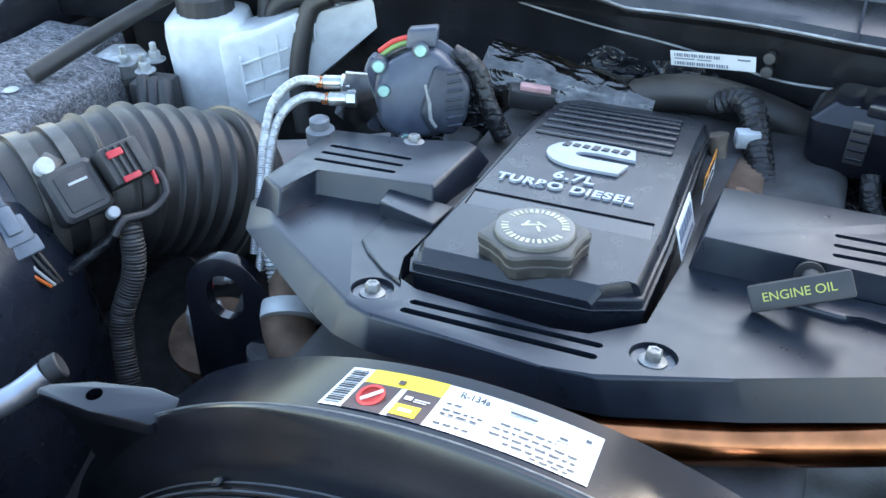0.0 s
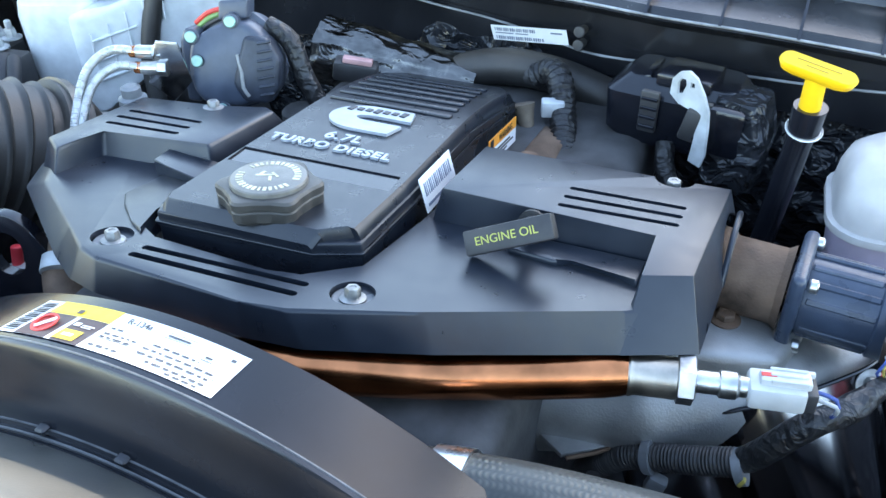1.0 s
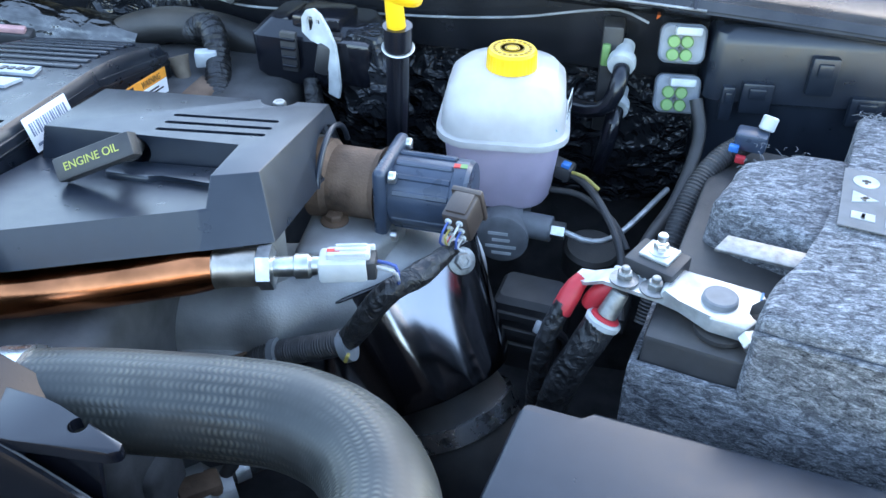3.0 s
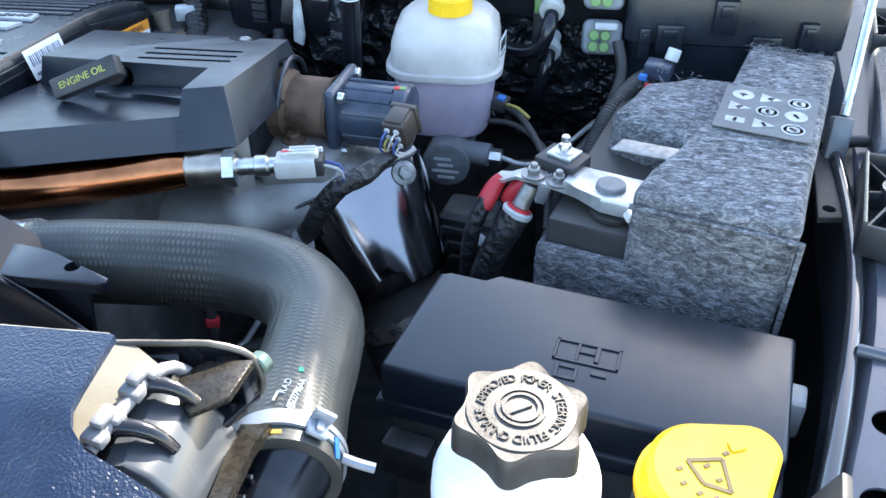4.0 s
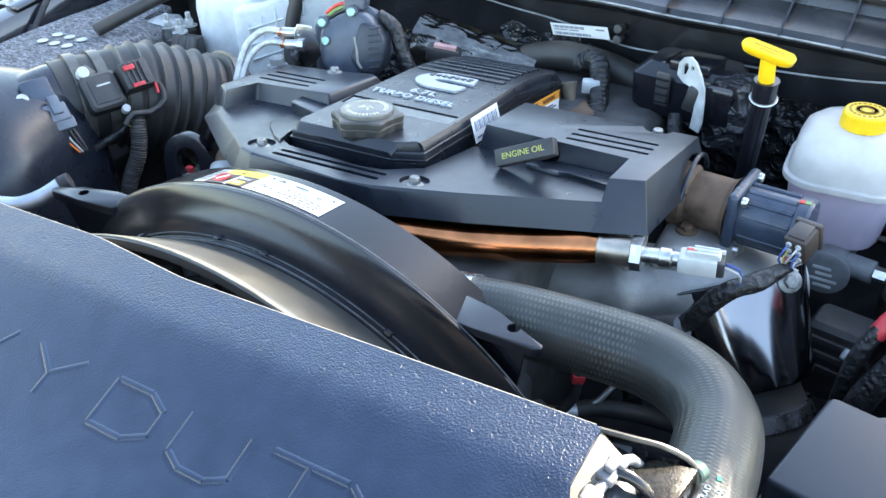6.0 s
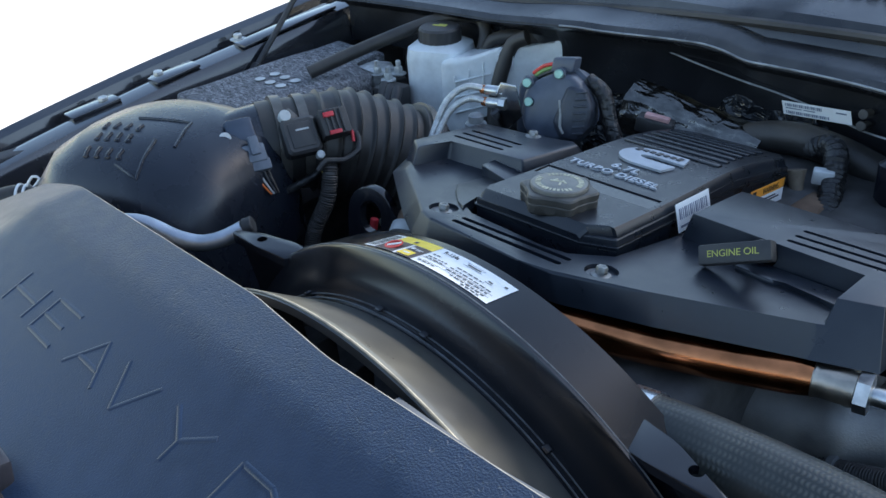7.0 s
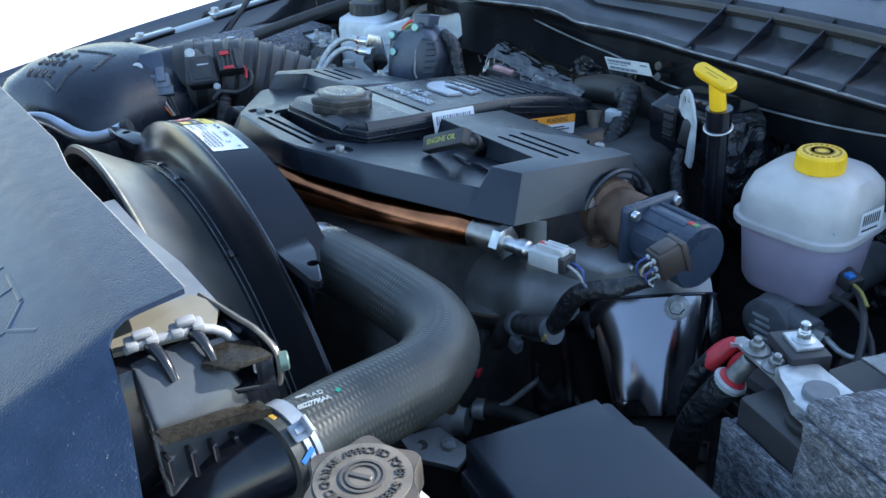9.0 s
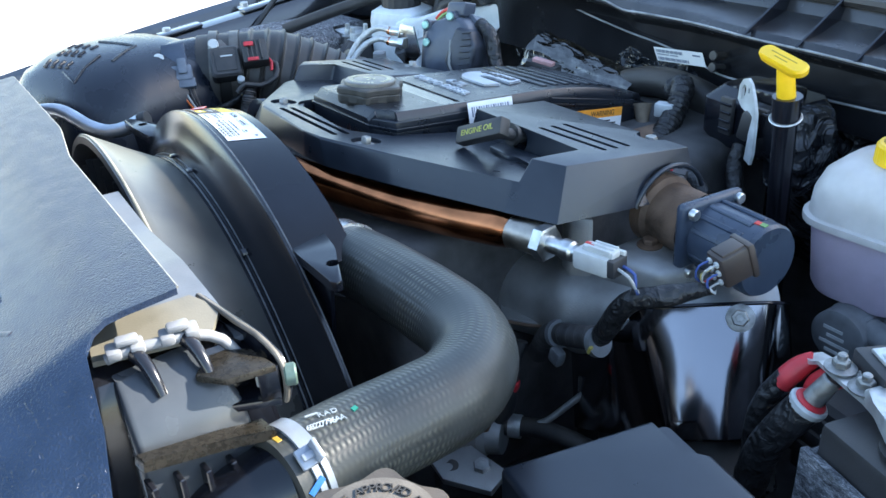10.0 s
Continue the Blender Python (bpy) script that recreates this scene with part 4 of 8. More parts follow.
wn_ = thing("warning_label", (0.09, 0.69, 1.21), "orange and white warning sticker on the housing's side", "label")
m = plane_of((0.0858, 0.680, 1.2085), (-0.02, 1, -0.14), (-0.05, 0.0, 1.0)) @ Matrix.Diagonal((0.86, 1, 1, 1))
bm = B()
box(bm, (0, -0.006, 0), (0.085, 0.014, 0.0006), bev=0)
part("sheet", move(bm, m), PAPER, wn_)
bm = B()
box(bm, (0, 0.006, 0), (0.085, 0.010, 0.0006), bev=0)
part("band", move(bm, m), STORG, wn_)
lettering("lettering", "WARNING", 0.0085, m @ Matrix.Translation((0.008, 0.0055, 0.0005)), INK, wn_, 0.0001)
bm = B()
bars(bm, m, [(-0.038, -0.003, 0.06, 0.0014), (-0.038, -0.006, 0.07, 0.0014), (-0.038, -0.009, 0.05, 0.0014), (-0.038, 0.006, 0.008, 0.007)], t=0.0008)
part("print", bm, INK, wn_)

# ---- oil filler cap ----
cap = thing("oil_filler_cap", (0.0095, 0.4400, 1.267), "dusty black lobed oil filler cap with a printed top", "cap")
CAPT = pose(0.0095, 0.4400, 1.2660, -5.1, -1.5, 0)
CAPRUB = surface("dusty_cap_plastic", (0.034, 0.033, 0.031), 0.46, fine=500, bump=0.3, dust=0.5, dust_color=(0.20, 0.175, 0.14))
bm = B()
def lobes(i, a, r):
    return r * (1 + 0.085 * (math.cos(6 * a + 0.5) + 0.25 * math.cos(12 * a + 1.0))) if r > 0.0285 else r


lathe(bm, [(-0.002, 0.0300), (0.0005, 0.0318), (0.0070, 0.0320), (0.0080, 0.0312), (0.0090, 0.0324), (0.0135, 0.0326), (0.0152, 0.0312), (0.0158, 0.0286), (0.0156, 0.0262)], (0, 0, 0), (0, 0, 1), 144, wave=lobes)
part("grip", move(bm, CAPT), CAPRUB, cap)
bm = B()
lathe(bm, [(0.012, 0.0262), (0.0182, 0.0258), (0.0192, 0.0250), (0.0195, 0.0236), (0.0195, 0.0)], (0, 0, 0), (0, 0, 1), 60)
captop = part("top", move(bm, CAPT), surface("bleached_black_plastic", (0.12, 0.117, 0.105), 0.34, vary=0.3, grain=90, bump=0.2, dust=0.4), cap, "faded dusty top")
bm = B()
for i in range(34):
    a = 360 / 34 * i
    if i % 17 in (0, 16):
        continue
    box(bm, (0.0192 * math.cos(radians(a)), 0.0192 * math.sin(radians(a)), 0.0196), (0.0046, 0.0022 if i % 3 else 0.0013, 0.0006), (0, 0, a), 0)
for x, y, l, r in ((-0.003, 0.0, 0.012, 25), (0.003, 0.003, 0.008, -30), (0.003, -0.003, 0.007, -60), (-0.006, 0.002, 0.005, 80)):
    box(bm, (x, y, 0.0196), (l, 0.0019, 0.0006), (0, 0, r), 0)
part("print", move(bm, CAPT), surface("worn_print", (0.55, 0.52, 0.38), 0.7, bump=0, vary=0.3), captop, "worn pale printing")

# ---- oil dipstick with its tag ----
dip = thing("oil_dipstick", (0.168, 0.463, 1.25), "black oil dipstick handle marked in yellow letters", "dipstick")
m = plane_of((0.1690, 0.4630, 1.2690), (0.052, 0.012, 0.021), (-0.005, 0.0075, 0.012))
bm = B()
box(bm, (0, 0, -0.006), (0.059, 0.0165, 0.012), bev=0.0016, seg=2)
dtag = part("tag", move(bm, m), DARK, dip)
lettering("lettering", "ENGINE OIL", 0.0078, m @ Matrix.Translation((-0.001, 0, 0.0003)), YINK, dtag, 0.0002, 1.0, "yellow lettering")
bm = B()
cyl(bm, (0.176, 0.470, 1.268), (0.173, 0.512, 1.252), 0.0055)
part("stem", bm, DARK, dip)
bm = B()
lathe(bm, [(0, 0.005), (0, 0.0095), (0.004, 0.0095), (0.005, 0.006), (0.014, 0.006)], (0.1735, 0.497, 1.2570), (-0.05, 1, -0.35), 20)
part("seal", bm, RUBBER, dip)

# ---- copper tube, fitting and pressure sensor ----
tb = thing("copper_tube", (0.15, 0.41, 1.17), "bright bare copper crossover tube under the cover", "tube")
bm = B()
tube(bm, [(-0.10, 0.330, 1.205), (-0.03, 0.325, 1.220), (0.02, 0.331, 1.2215), (0.064, 0.347, 1.2185), (0.10, 0.364, 1.2145), (0.148, 0.385, 1.211), (0.203, 0.410, 1.2100), (0.245, 0.4285, 1.2115), (0.262, 0.435, 1.212)], 0.0157, 28, rfun=lambda s, L: 1 - 0.18 * max(0, (s - L + 0.012) / 0.012))
part("tube", bm, COPPER, tb)
fx = Vector((1, 0.20, 0.04)).normalized()
f0 = Vector((0.258, 0.4335, 1.212))
bm = B()
lathe(bm, [(0, 0.0128), (0.003, 0.0140), (0.006, 0.0128), (0.030, 0.0128), (0.032, 0.011)], f0, fx, 32)
part("collar", bm, surface("steel_fitting", (0.46, 0.41, 0.34), 0.38, 1.0, vary=0.35, grain=60), tb, "brownish steel end fitting")
bm = B()
lathe(bm, [(0.030, 0.013), (0.031, 0.0155), (0.040, 0.0155), (0.041, 0.013)], f0, fx, 6)
part("nut", bm, ZINC, tb)
sn = thing("pressure_sensor", tuple(f0 + fx * 0.05), "steel pressure sensor with a white plastic connector", "sensor")
bm = B()
lathe(bm, [(0.040, 0.007), (0.054, 0.007), (0.055, 0.0085), (0.064, 0.0085), (0.066, 0.0065), (0.074, 0.0065)], f0, fx, 28)
part("body", bm, ZINC, sn)
mm = plane_of(f0 + fx * 0.0865, fx, (-0.1, 1, 0.0)) @ Matrix.Diagonal((0.95, 0.80, 0.80, 1))
bm = B()
box(bm, (0, 0, 0), (0.034, 0.025, 0.020), bev=0.003)
box(bm, (0.004, 0, 0.011), (0.030, 0.013, 0.008), bev=0.002)
box(bm, (0.014, 0.009, 0.008), (0.016, 0.004, 0.010), bev=0.001)
wcon = part("connector", move(bm, mm), surface("cream_connector", (0.58, 0.575, 0.545), 0.42, vary=0.12, bump=0.1, dust=0.1), sn, "white connector with red print")
bm = B()
box(bm, (0.019, 0, 0), (0.008, 0.022, 0.018), bev=0.002)
part("seal", move(bm, mm), DARK, wcon)
bm = B()
box(bm, (-0.006, 0, 0.0152), (0.009, 0.004, 0.0004), bev=0)
for k in (-1, 0, 1):
    b = B()
    box(b, (0.006, 0.0065 * k, 0.0145), (0.022, 0.0022, 0.004), bev=0.0006, seg=1)
    part("rib", move(b, mm), wcon.data.materials[0], wcon)
part("print", move(bm, mm), STRED, wcon)
for k, mt in ((-1, WIREW), (1, WIREB)):
    bm = B()
    q = f0 + fx * 0.108
    tube(bm, [q + Vector((0, 0.003 * k, 0)), q + Vector((0.012, 0.003 * k, -0.002)), q + Vector((0.014, 0.002, -0.012)), Vector((0.374, 0.465, 1.190)), Vector((0.362, 0.4605, 1.178))], 0.0013, 8)
    part("wire", bm, mt, sn)

# ---- cast aluminium intake elbow ----
elb = thing("intake_elbow", (0.24, 0.5, 1.1), "dusty cast aluminium intake elbow below the tube", "intake")
bm = B()
tube(bm, [(0.02, 0.445, 1.045), (0.12, 0.485, 1.085), (0.20, 0.503, 1.105), (0.27, 0.518, 1.118), (0.34, 0.545, 1.125), (0.39, 0.60, 1.12)], 0.044, 32, rfun=lambda s, L: 1 + 0.12 * math.exp(-((s - 0.265) / 0.012) ** 2) - 0.10 * math.exp(-((s - 0.10) / 0.06) ** 2))
part("elbow", bm, ALU, elb)
bm = B()
prism(bm, [(0.285, 0.50), (0.345, 0.515), (0.36, 0.56), (0.33, 0.60), (0.28, 0.59)], 1.12, 1.182, 0.008, 3)
part("flange", bm, ALU, elb)
bm = B()
prism(bm, [(0.249, 0.494), (0.268, 0.486), (0.284, 0.500), (0.262, 0.510)], 1.12, 1.212, 0.003)
part("lug", bm, ALU, elb, "cast lug")
for x, y, z in ((0.305, 0.545, 1.182), (0.34, 0.58, 1.182)):
    bm = B()
    hexbolt(bm, (x, y, z), r=0.007, h=0.007, washer=0.011)
    part("bolt", bm, IRON, elb)
bm = B()
plate(bm, [(0.198, 0.462, 1.100), (0.222, 0.448, 1.100), (0.250, 0.470, 1.098), (0.262, 0.500, 1.100), (0.215, 0.485, 1.102)], 0.005, 0.001)
part("bracket", bm, ALU, elb, "cast bracket below the elbow")
bm = B()
tube(bm, [(0.226, 0.447, 1.1030), (0.250, 0.468, 1.1015), (0.266, 0.498, 1.1030)], 0.0016, 8)
part("bracket_edge", bm, IRON, elb)

# ---- throttle pipe and motor ----
thr = thing("throttle_motor", (0.38, 0.572, 1.2), "slate-grey throttle motor on a rusty cast pipe", "motor")
c = Vector((0.0, 0.572, 1.2035))
bm = B()
lathe(bm, [(0, 0.0315), (0.012, 0.0315), (0.016, 0.0275), (0.050, 0.0275), (0.055, 0.031)], (0.284, 0.573, 1.203), (1, -0.06, 0), 36)
part("pipe", bm, IRON, thr, "rusty brown cast pipe")
bm = B()
box(bm, (0.3455, 0.568, 1.2030), (0.010, 0.066, 0.066), (0, 0, -4), 0.006, 3)
part("flange", bm, MOTOR, thr)
bm = B()
lathe(bm, [(0, 0.0275), (0.003, 0.0280), (0.046, 0.0280), (0.047, 0.0300), (0.056, 0.0300), (0.059, 0.028), (0.060, 0.0)], (0.350, 0.568, 1.2030), (1, -0.06, 0), 40)
part("housing", bm, MOTOR, thr)
for a in (25, 50, 75, 105, 130, 155, 200, 230):
    bm = B()
    box(bm, (0.373, 0.568 + 0.0285 * math.cos(radians(a)), 1.2030 + 0.0285 * math.sin(radians(a))), (0.044, 0.003, 0.005), (a, 0, -3.5), 0.001, 1)
    part("rib", bm, MOTOR, thr)
for x, mt in ((0.398, STRED), (0.403, GREEN)):
    bm = B()
    box(bm, (x, 0.5615, 1.2330), (0.005, 0.004, 0.0012), (10, 0, 0), 0)
    part("paint_mark", bm, mt, thr)
for dy, dz in ((-0.026, 0.026), (0.026, 0.026), (-0.026, -0.026), (0.026, -0.026)):
    bm = B()
    cyl(bm, (0.350, 0.568 + dy, 1.2030 + dz), (0.356, 0.568 + dy, 1.2030 + dz), 0.0048, n=16)
    part("screw", bm, ZINC, thr)
cz, cx_ = Vector((0.22, 0.90, 0.30)).normalized(), Vector((0.95, -0.25, 0.05))
mm = plane_of((0.4105, 0.521, 1.2190), cx_, cz.cross(cx_)) @ Matrix.Diagonal((0.85, 0.85, 0.85, 1))
bm = B()
box(bm, (0, 0, 0), (0.024, 0.030, 0.034), bev=0.003)
box(bm, (0, 0, 0.012), (0.028, 0.034, 0.006), bev=0.002)
box(bm, (0, -0.014, -0.002), (0.018, 0.006, 0.022), bev=0.001)
bcon = part("connector", move(bm, mm), BROWN, thr, "brown wiring connector")
for i in range(2):
    for j in range(3):
        bm = B()
        cyl(bm, (-0.005 + 0.010 * i, -0.009 + 0.009 * j, -0.017), (-0.005 + 0.010 * i, -0.009 + 0.009 * j, -0.0195), 0.003, n=12, bev=0.0004)
        part("seal", move(bm, mm), LIGHTPL, bcon)
for i, mt in enumerate((WIREB, WIREW, WIREY, WIREB, STRED, WIREW)):
    bm = B()
    p = mm @ Vector((-0.005 + 0.010 * (i % 2), -0.009 + 0.009 * (i // 2), -0.019))
    q = Vector((0.406, 0.504, 1.2000)) + Vector((0.0015 * (i - 3), 0.0012 * (i % 3), 0))
    tube(bm, [p, p + (mm.to_3x3() @ Vector((0, 0, -0.010))), (p + q) / 2 + Vector((0.0016 * (i - 2.5), -0.007, -0.002)), q], 0.0009, 8)
    part("wire", bm, mt, thr)
# taped harness from the motor down to the elbow
hn = thing("engine_harness", (0.34, 0.46, 1.14), "black taped wiring harness looping in front of the elbow", "harness")
bm = B()
tube(bm, [(0.408, 0.506, 1.2005), (0.401, 0.494, 1.2000), (0.394, 0.484, 1.197), (0.384, 0.472, 1.194), (0.372, 0.463, 1.190), (0.360, 0.460, 1.176), (0.350, 0.460, 1.158), (0.340, 0.461, 1.142), (0.332, 0.462, 1.134)], 0.0085, 16, rfun=lambda s, L: 0.55 + 0.45 * min(1.0, s / 0.03) + 0.05 * math.sin(s * 600))
part("taped_run", bm, TAPE, hn)
bm = B()
tube(bm, [(0.334, 0.461, 1.136), (0.310, 0.463, 1.124), (0.285, 0.466, 1.112), (0.262, 0.470, 1.098), (0.235, 0.478, 1.06)], 0.0098, 16, rfun=lambda s, L: 1 + 0.05 * math.sin(s * 2400), step=0.0008)
part("conduit", bm, DARK, hn, "ribbed black conduit")
for p, d in (((0.337, 0.460, 1.134), (1, 0.1, 0.5)), ((0.280, 0.466, 1.110), (1, -0.1, 0.45))):
    bm = B()
    lathe(bm, [(-0.003, 0.0112), (-0.003, 0.0125), (0.003, 0.0125), (0.003, 0.0112)], p, d, 24)
    part("clip_band", bm, GREYPL, hn, "grey clip band")
bm = B()
box(bm, (0.288, 0.458, 1.094), (0.014, 0.010, 0.016), (0, 15, 0), 0.003)
part("clip", bm, GREYPL, hn)
bm = B()
box(bm, (0.340, 0.449, 1.1325), (0.003, 0.004, 0.008), (0, 20, 0), 0.001)
part("tie", bm, WIREY, hn)

# ---- black heat shield and rubber boot ----
hs = thing("heat_shield", (0.39, 0.53, 1.1), "polished dark sheet steel heat shield with a bolt", "heat shield")
axis = Vector((0.46, -0.31, -0.83)).normalized()
face = Vector((0.49, -0.745, 0.45))
face = (face - axis * face.dot(axis)).normalized()
side = face.cross(axis).normalized()
if side.x < 0:
    side = -side
top0 = Vector((0.374, 0.522, 1.158)) - face * 0.064
def shield_profile(v):
    """Flat front panel that narrows downwards, with swept-back flanks."""
    w = 0.046 - 0.16 * max(0.0, v)
    knots = [(-0.150, -0.055), (-0.122, -0.030), (-w - 0.034, 0.036), (-w, 0.0575), (-0.4 * w, 0.0635), (0.4 * w, 0.0635), (w, 0.0575), (w + 0.020, 0.038), (0.074, -0.020), (0.082, -0.055)]
    out = []
    for k in range(1, len(knots) - 2):
        p0, p1, p2, p3 = (Vector(q) for q in knots[k - 1:k + 3])
        for i in range(6):
            f = i / 6
            out.append(0.5 * (2 * p1 + (p2 - p0) * f + (2 * p0 - 5 * p1 + 4 * p2 - p3) * f * f + (3 * p1 - p0 - 3 * p2 + p3) * f ** 3))
    return out


def shield_at(u, v):
    p = shield_profile(v)[u]
    return tuple(top0 + side * p.x + face * p.y + axis * v)


bm = B()
sheet(bm, shield_at, range(42), [-0.004, 0.03, 0.06, 0.085, 0.100], 0.002)
part("sheet", bm, surface("polished_dark_steel", (0.23, 0.23, 0.25), 0.09, 1.0, vary=0.15, grain=8, bump=0.01), hs)
bm = B()
tube(bm, [Vector(shield_at(k, -0.0045)) + face * 0.001 for k in range(42)], 0.0016, 8)
part("rolled_edge", bm, GLOSS, hs)
bm = B()
hexbolt(bm, Vector((0.4030, 0.5485, 1.1560)) + face * 0.006, face, r=0.007, h=0.007, washer=0.011)
part("bolt", bm, WORNZINC, hs)
bt = thing("intercooler_boot", (0.41, 0.50, 1.05), "black rubber boot with a steel band clamp", "hose")
bm = B()
b0 = top0 + axis * 0.118
lathe(bm, [(-0.06, 0.044), (0.0, 0.046), (0.02, 0.05), (0.06, 0.052), (0.12, 0.05)], b0, axis, 36)
part("boot", bm, RUBBER, bt)
bm = B()
lathe(bm, [(0.012, 0.0505), (0.012, 0.0525), (0.028, 0.0535), (0.028, 0.051)], b0, axis, 36)
part("clamp", bm, BRIGHT, bt, "bright steel band clamp")

# ---- fan shroud ----
SC = (0.045, 0.9635)
shroud = thing("fan_shroud", (0.06, 0.2, 0.95), "glossy black plastic fan shroud ring with mounting ears", "fan shroud")
bm = B()
PROF = [(0.306, 0.312), (0.306, 0.320), (0.304, 0.3225), (0.2565, 0.3305), (0.2530, 0.3305), (0.2515, 0.3285), (0.2475, 0.318), (0.2425, 0.3085), (0.2395, 0.3045), (0.2370, 0.2985), (0.2350, 0.2935), (0.2335, 0.2915), (0.2315, 0.2922), (0.2300, 0.2905), (0.2280, 0.2910)]
PROF = [(y, r - 0.002) for y, r in PROF]
lathe(bm, [(0.2565, 0.3000)] + PROF[3:], (SC[0], 0, SC[1]), (0, 1, 0), 96, -205, 25, up=(1, 0, 0))
# Bluish tint on upward faces stands in for sky sheen on the dish.
SKYSHEEN = surface("sky_sheen_black_plastic", (0.008, 0.009, 0.012), 0.20, spec=0.50, vary=0.4, grain=12, bump=0.04, dust=0.08, dust_color=(0.20, 0.22, 0.25))
part("dish", bm, SKYSHEEN, shroud, angle=25)
bm = B()
lathe(bm, PROF[:4], (SC[0], 0, SC[1]), (0, 1, 0), 64, -129, -53.5, up=(1, 0, 0))
part("barrel", bm, surface("scuffed_black_plastic", (0.007, 0.009, 0.014), 0.20, spec=0.22, vary=0.4, grain=14, bump=0.03, dust=0.0), shroud, angle=25)
bm = B()
lathe(bm, [(0.2285, 0.2885), (0.2260, 0.2905), (0.200, 0.3060), (0.1760, 0.3215), (0.1715, 0.3245), (0.1690, 0.3250), (0.1665, 0.3240), (0.1655, 0.3175), (0.1675, 0.3150), (0.185, 0.304), (0.215, 0.288), (0.216, 0.27)], (SC[0], 0, SC[1]), (0, 1, 0), 96, -205, 25, up=(1, 0, 0))
fring = part("front_ring", bm, surface("dusty_grey_plastic", (0.040, 0.041, 0.041), 0.30, spec=0.7, vary=0.4, grain=18, dust=0.45, dust_color=(0.20, 0.19, 0.15)), shroud, "dusty grey front ring")
bm = B()
tube(bm, [(SC[0] + 0.3245 * math.cos(radians(a)), 0.1690, SC[1] + 0.3245 * math.sin(radians(a))) for a in range(20, 161, 4)], 0.0014, 8)
part("edge", bm, surface("worn_pale_rim", (0.24, 0.225, 0.18), 0.4, vary=0.35, grain=90), fring, "pale worn edge")
for k in range(16):
    a = radians(28 + 8.3 * k)
    bm = B()
    c = Vector((SC[0] + 0.279 * math.cos(a), 0.1755, SC[1] + 0.279 * math.sin(a)))
    box(bm, c, (0.046, 0.015, 0.0025), (0, -math.degrees(a), 0), 0.0005, 1)
    part("vane", bm, DARK, shroud)

SEAM = surface("worn_grey_seam", (0.11, 0.115, 0.12), 0.4, vary=0.4, grain=90)
for yy, rr, a0, a1 in ((0.2560, 0.3284, 14, 166), (0.2352, 0.2918, 18, 162), (0.2308, 0.2900, 18, 162)):
    bm = B()
    tube(bm, [(SC[0] + rr * math.cos(radians(a)), yy, SC[1] + rr * math.sin(radians(a))) for a in range(a0, a1 + 1, 4)], 0.0007, 6)
    part("seam", bm, SEAM, shroud, "thin worn seam line")
for a in (63, 87, 97, 118):
    bm = B()
    box(bm, (SC[0] + 0.2935 * math.cos(radians(a)), 0.2335, SC[1] + 0.2935 * math.sin(radians(a))), (0.007, 0.006, 0.003), (0, 90 - a, 0), 0.0012, 1)
    part("clip", bm, GLOSS, shroud)


def ear(hx, hy, z, thick, poly, web):
    bm = B()
    prism(bm, poly, z - thick, z, 0.002)
    e = part("ear", bm, GLOSS, shroud)
    carve(e, [cyl(B(), (hx, hy, z - 0.03), (hx, hy, z + 0.01), 0.0050, n=20, bev=0)])
    bm = B()
    plate(bm, web, 0.003)
    part("web", bm, GLOSS, shroud)


ear(0.2635, 0.271, 1.239, 0.0075, [(0.205, 0.2555), (0.238, 0.2560), (0.286, 0.2575), (0.2915, 0.2605), (0.2905, 0.2655), (0.247, 0.2815), (0.238, 0.284), (0.205, 0.290)],
    [(0.225, 0.266, 1.233), (0.236, 0.266, 1.10), (0.262, 0.264, 1.13), (0.278, 0.264, 1.233)])
ear(-0.1965, 0.2535, 1.2265, 0.009, [(-0.2325, 0.2440), (-0.2290, 0.2400), (-0.190, 0.2420), (-0.150, 0.2480), (-0.140, 0.272), (-0.168, 0.2730), (-0.205, 0.2625), (-0.228, 0.2500)],
    [(-0.140, 0.250, 1.219), (-0.150, 0.252, 1.08), (-0.195, 0.250, 1.13), (-0.226, 0.246, 1.219)])

# refrigerant sticker wrapped over the shroud's top
stk = thing("refrigerant_label", (0.01, 0.26, 1.28), "white and yellow refrigerant sticker with warning signs on the shroud", "label")
def band_r(y):
    return 0.3286 - 0.008 * (y - 0.2565) / 0.0475


def wrap(bm, a0, a1, y0, y1, lift, n=10):
    vs = []
    for i in range(n + 1):
        a = radians(a0 + (a1 - a0) * i / n)
        vs.append([bm.verts.new((SC[0] + (band_r(y) + lift) * math.cos(a), y, SC[1] + (band_r(y) + lift) * math.sin(a))) for y in (y0, y1)])
    for p, q in zip(vs, vs[1:]):
        bm.faces.new((p[0], p[1], q[1], q[0]))
    return bm


A0, A1 = 105.0, 80.8
def at_deg(f):
    return A0 + (A1 - A0) * f


Y0, Y1 = 0.2605, 0.2945
stsheet = part("sheet", wrap(B(), A0, A1, Y0, Y1, 0.0004, 18), PAPER, stk)
part("band", wrap(B(), at_deg(0.10), at_deg(0.42), 0.2828, Y1, 0.0007), STYEL, stk, "yellow warning band")
part("panel", wrap(B(), at_deg(0.10), at_deg(0.26), Y0, 0.2825, 0.0007), STDRK, stk, "dark panel with a red prohibition ring")
part("panel", wrap(B(), at_deg(0.2842), at_deg(0.42), Y0, 0.2825, 0.0007), STDRK, stk, "dark panel with a yellow sign")
part("sign", wrap(B(), at_deg(0.285), at_deg(0.385), 0.2623, 0.2708, 0.0010), STYEL, stk)
bm = B()
aa = radians(at_deg(0.18))
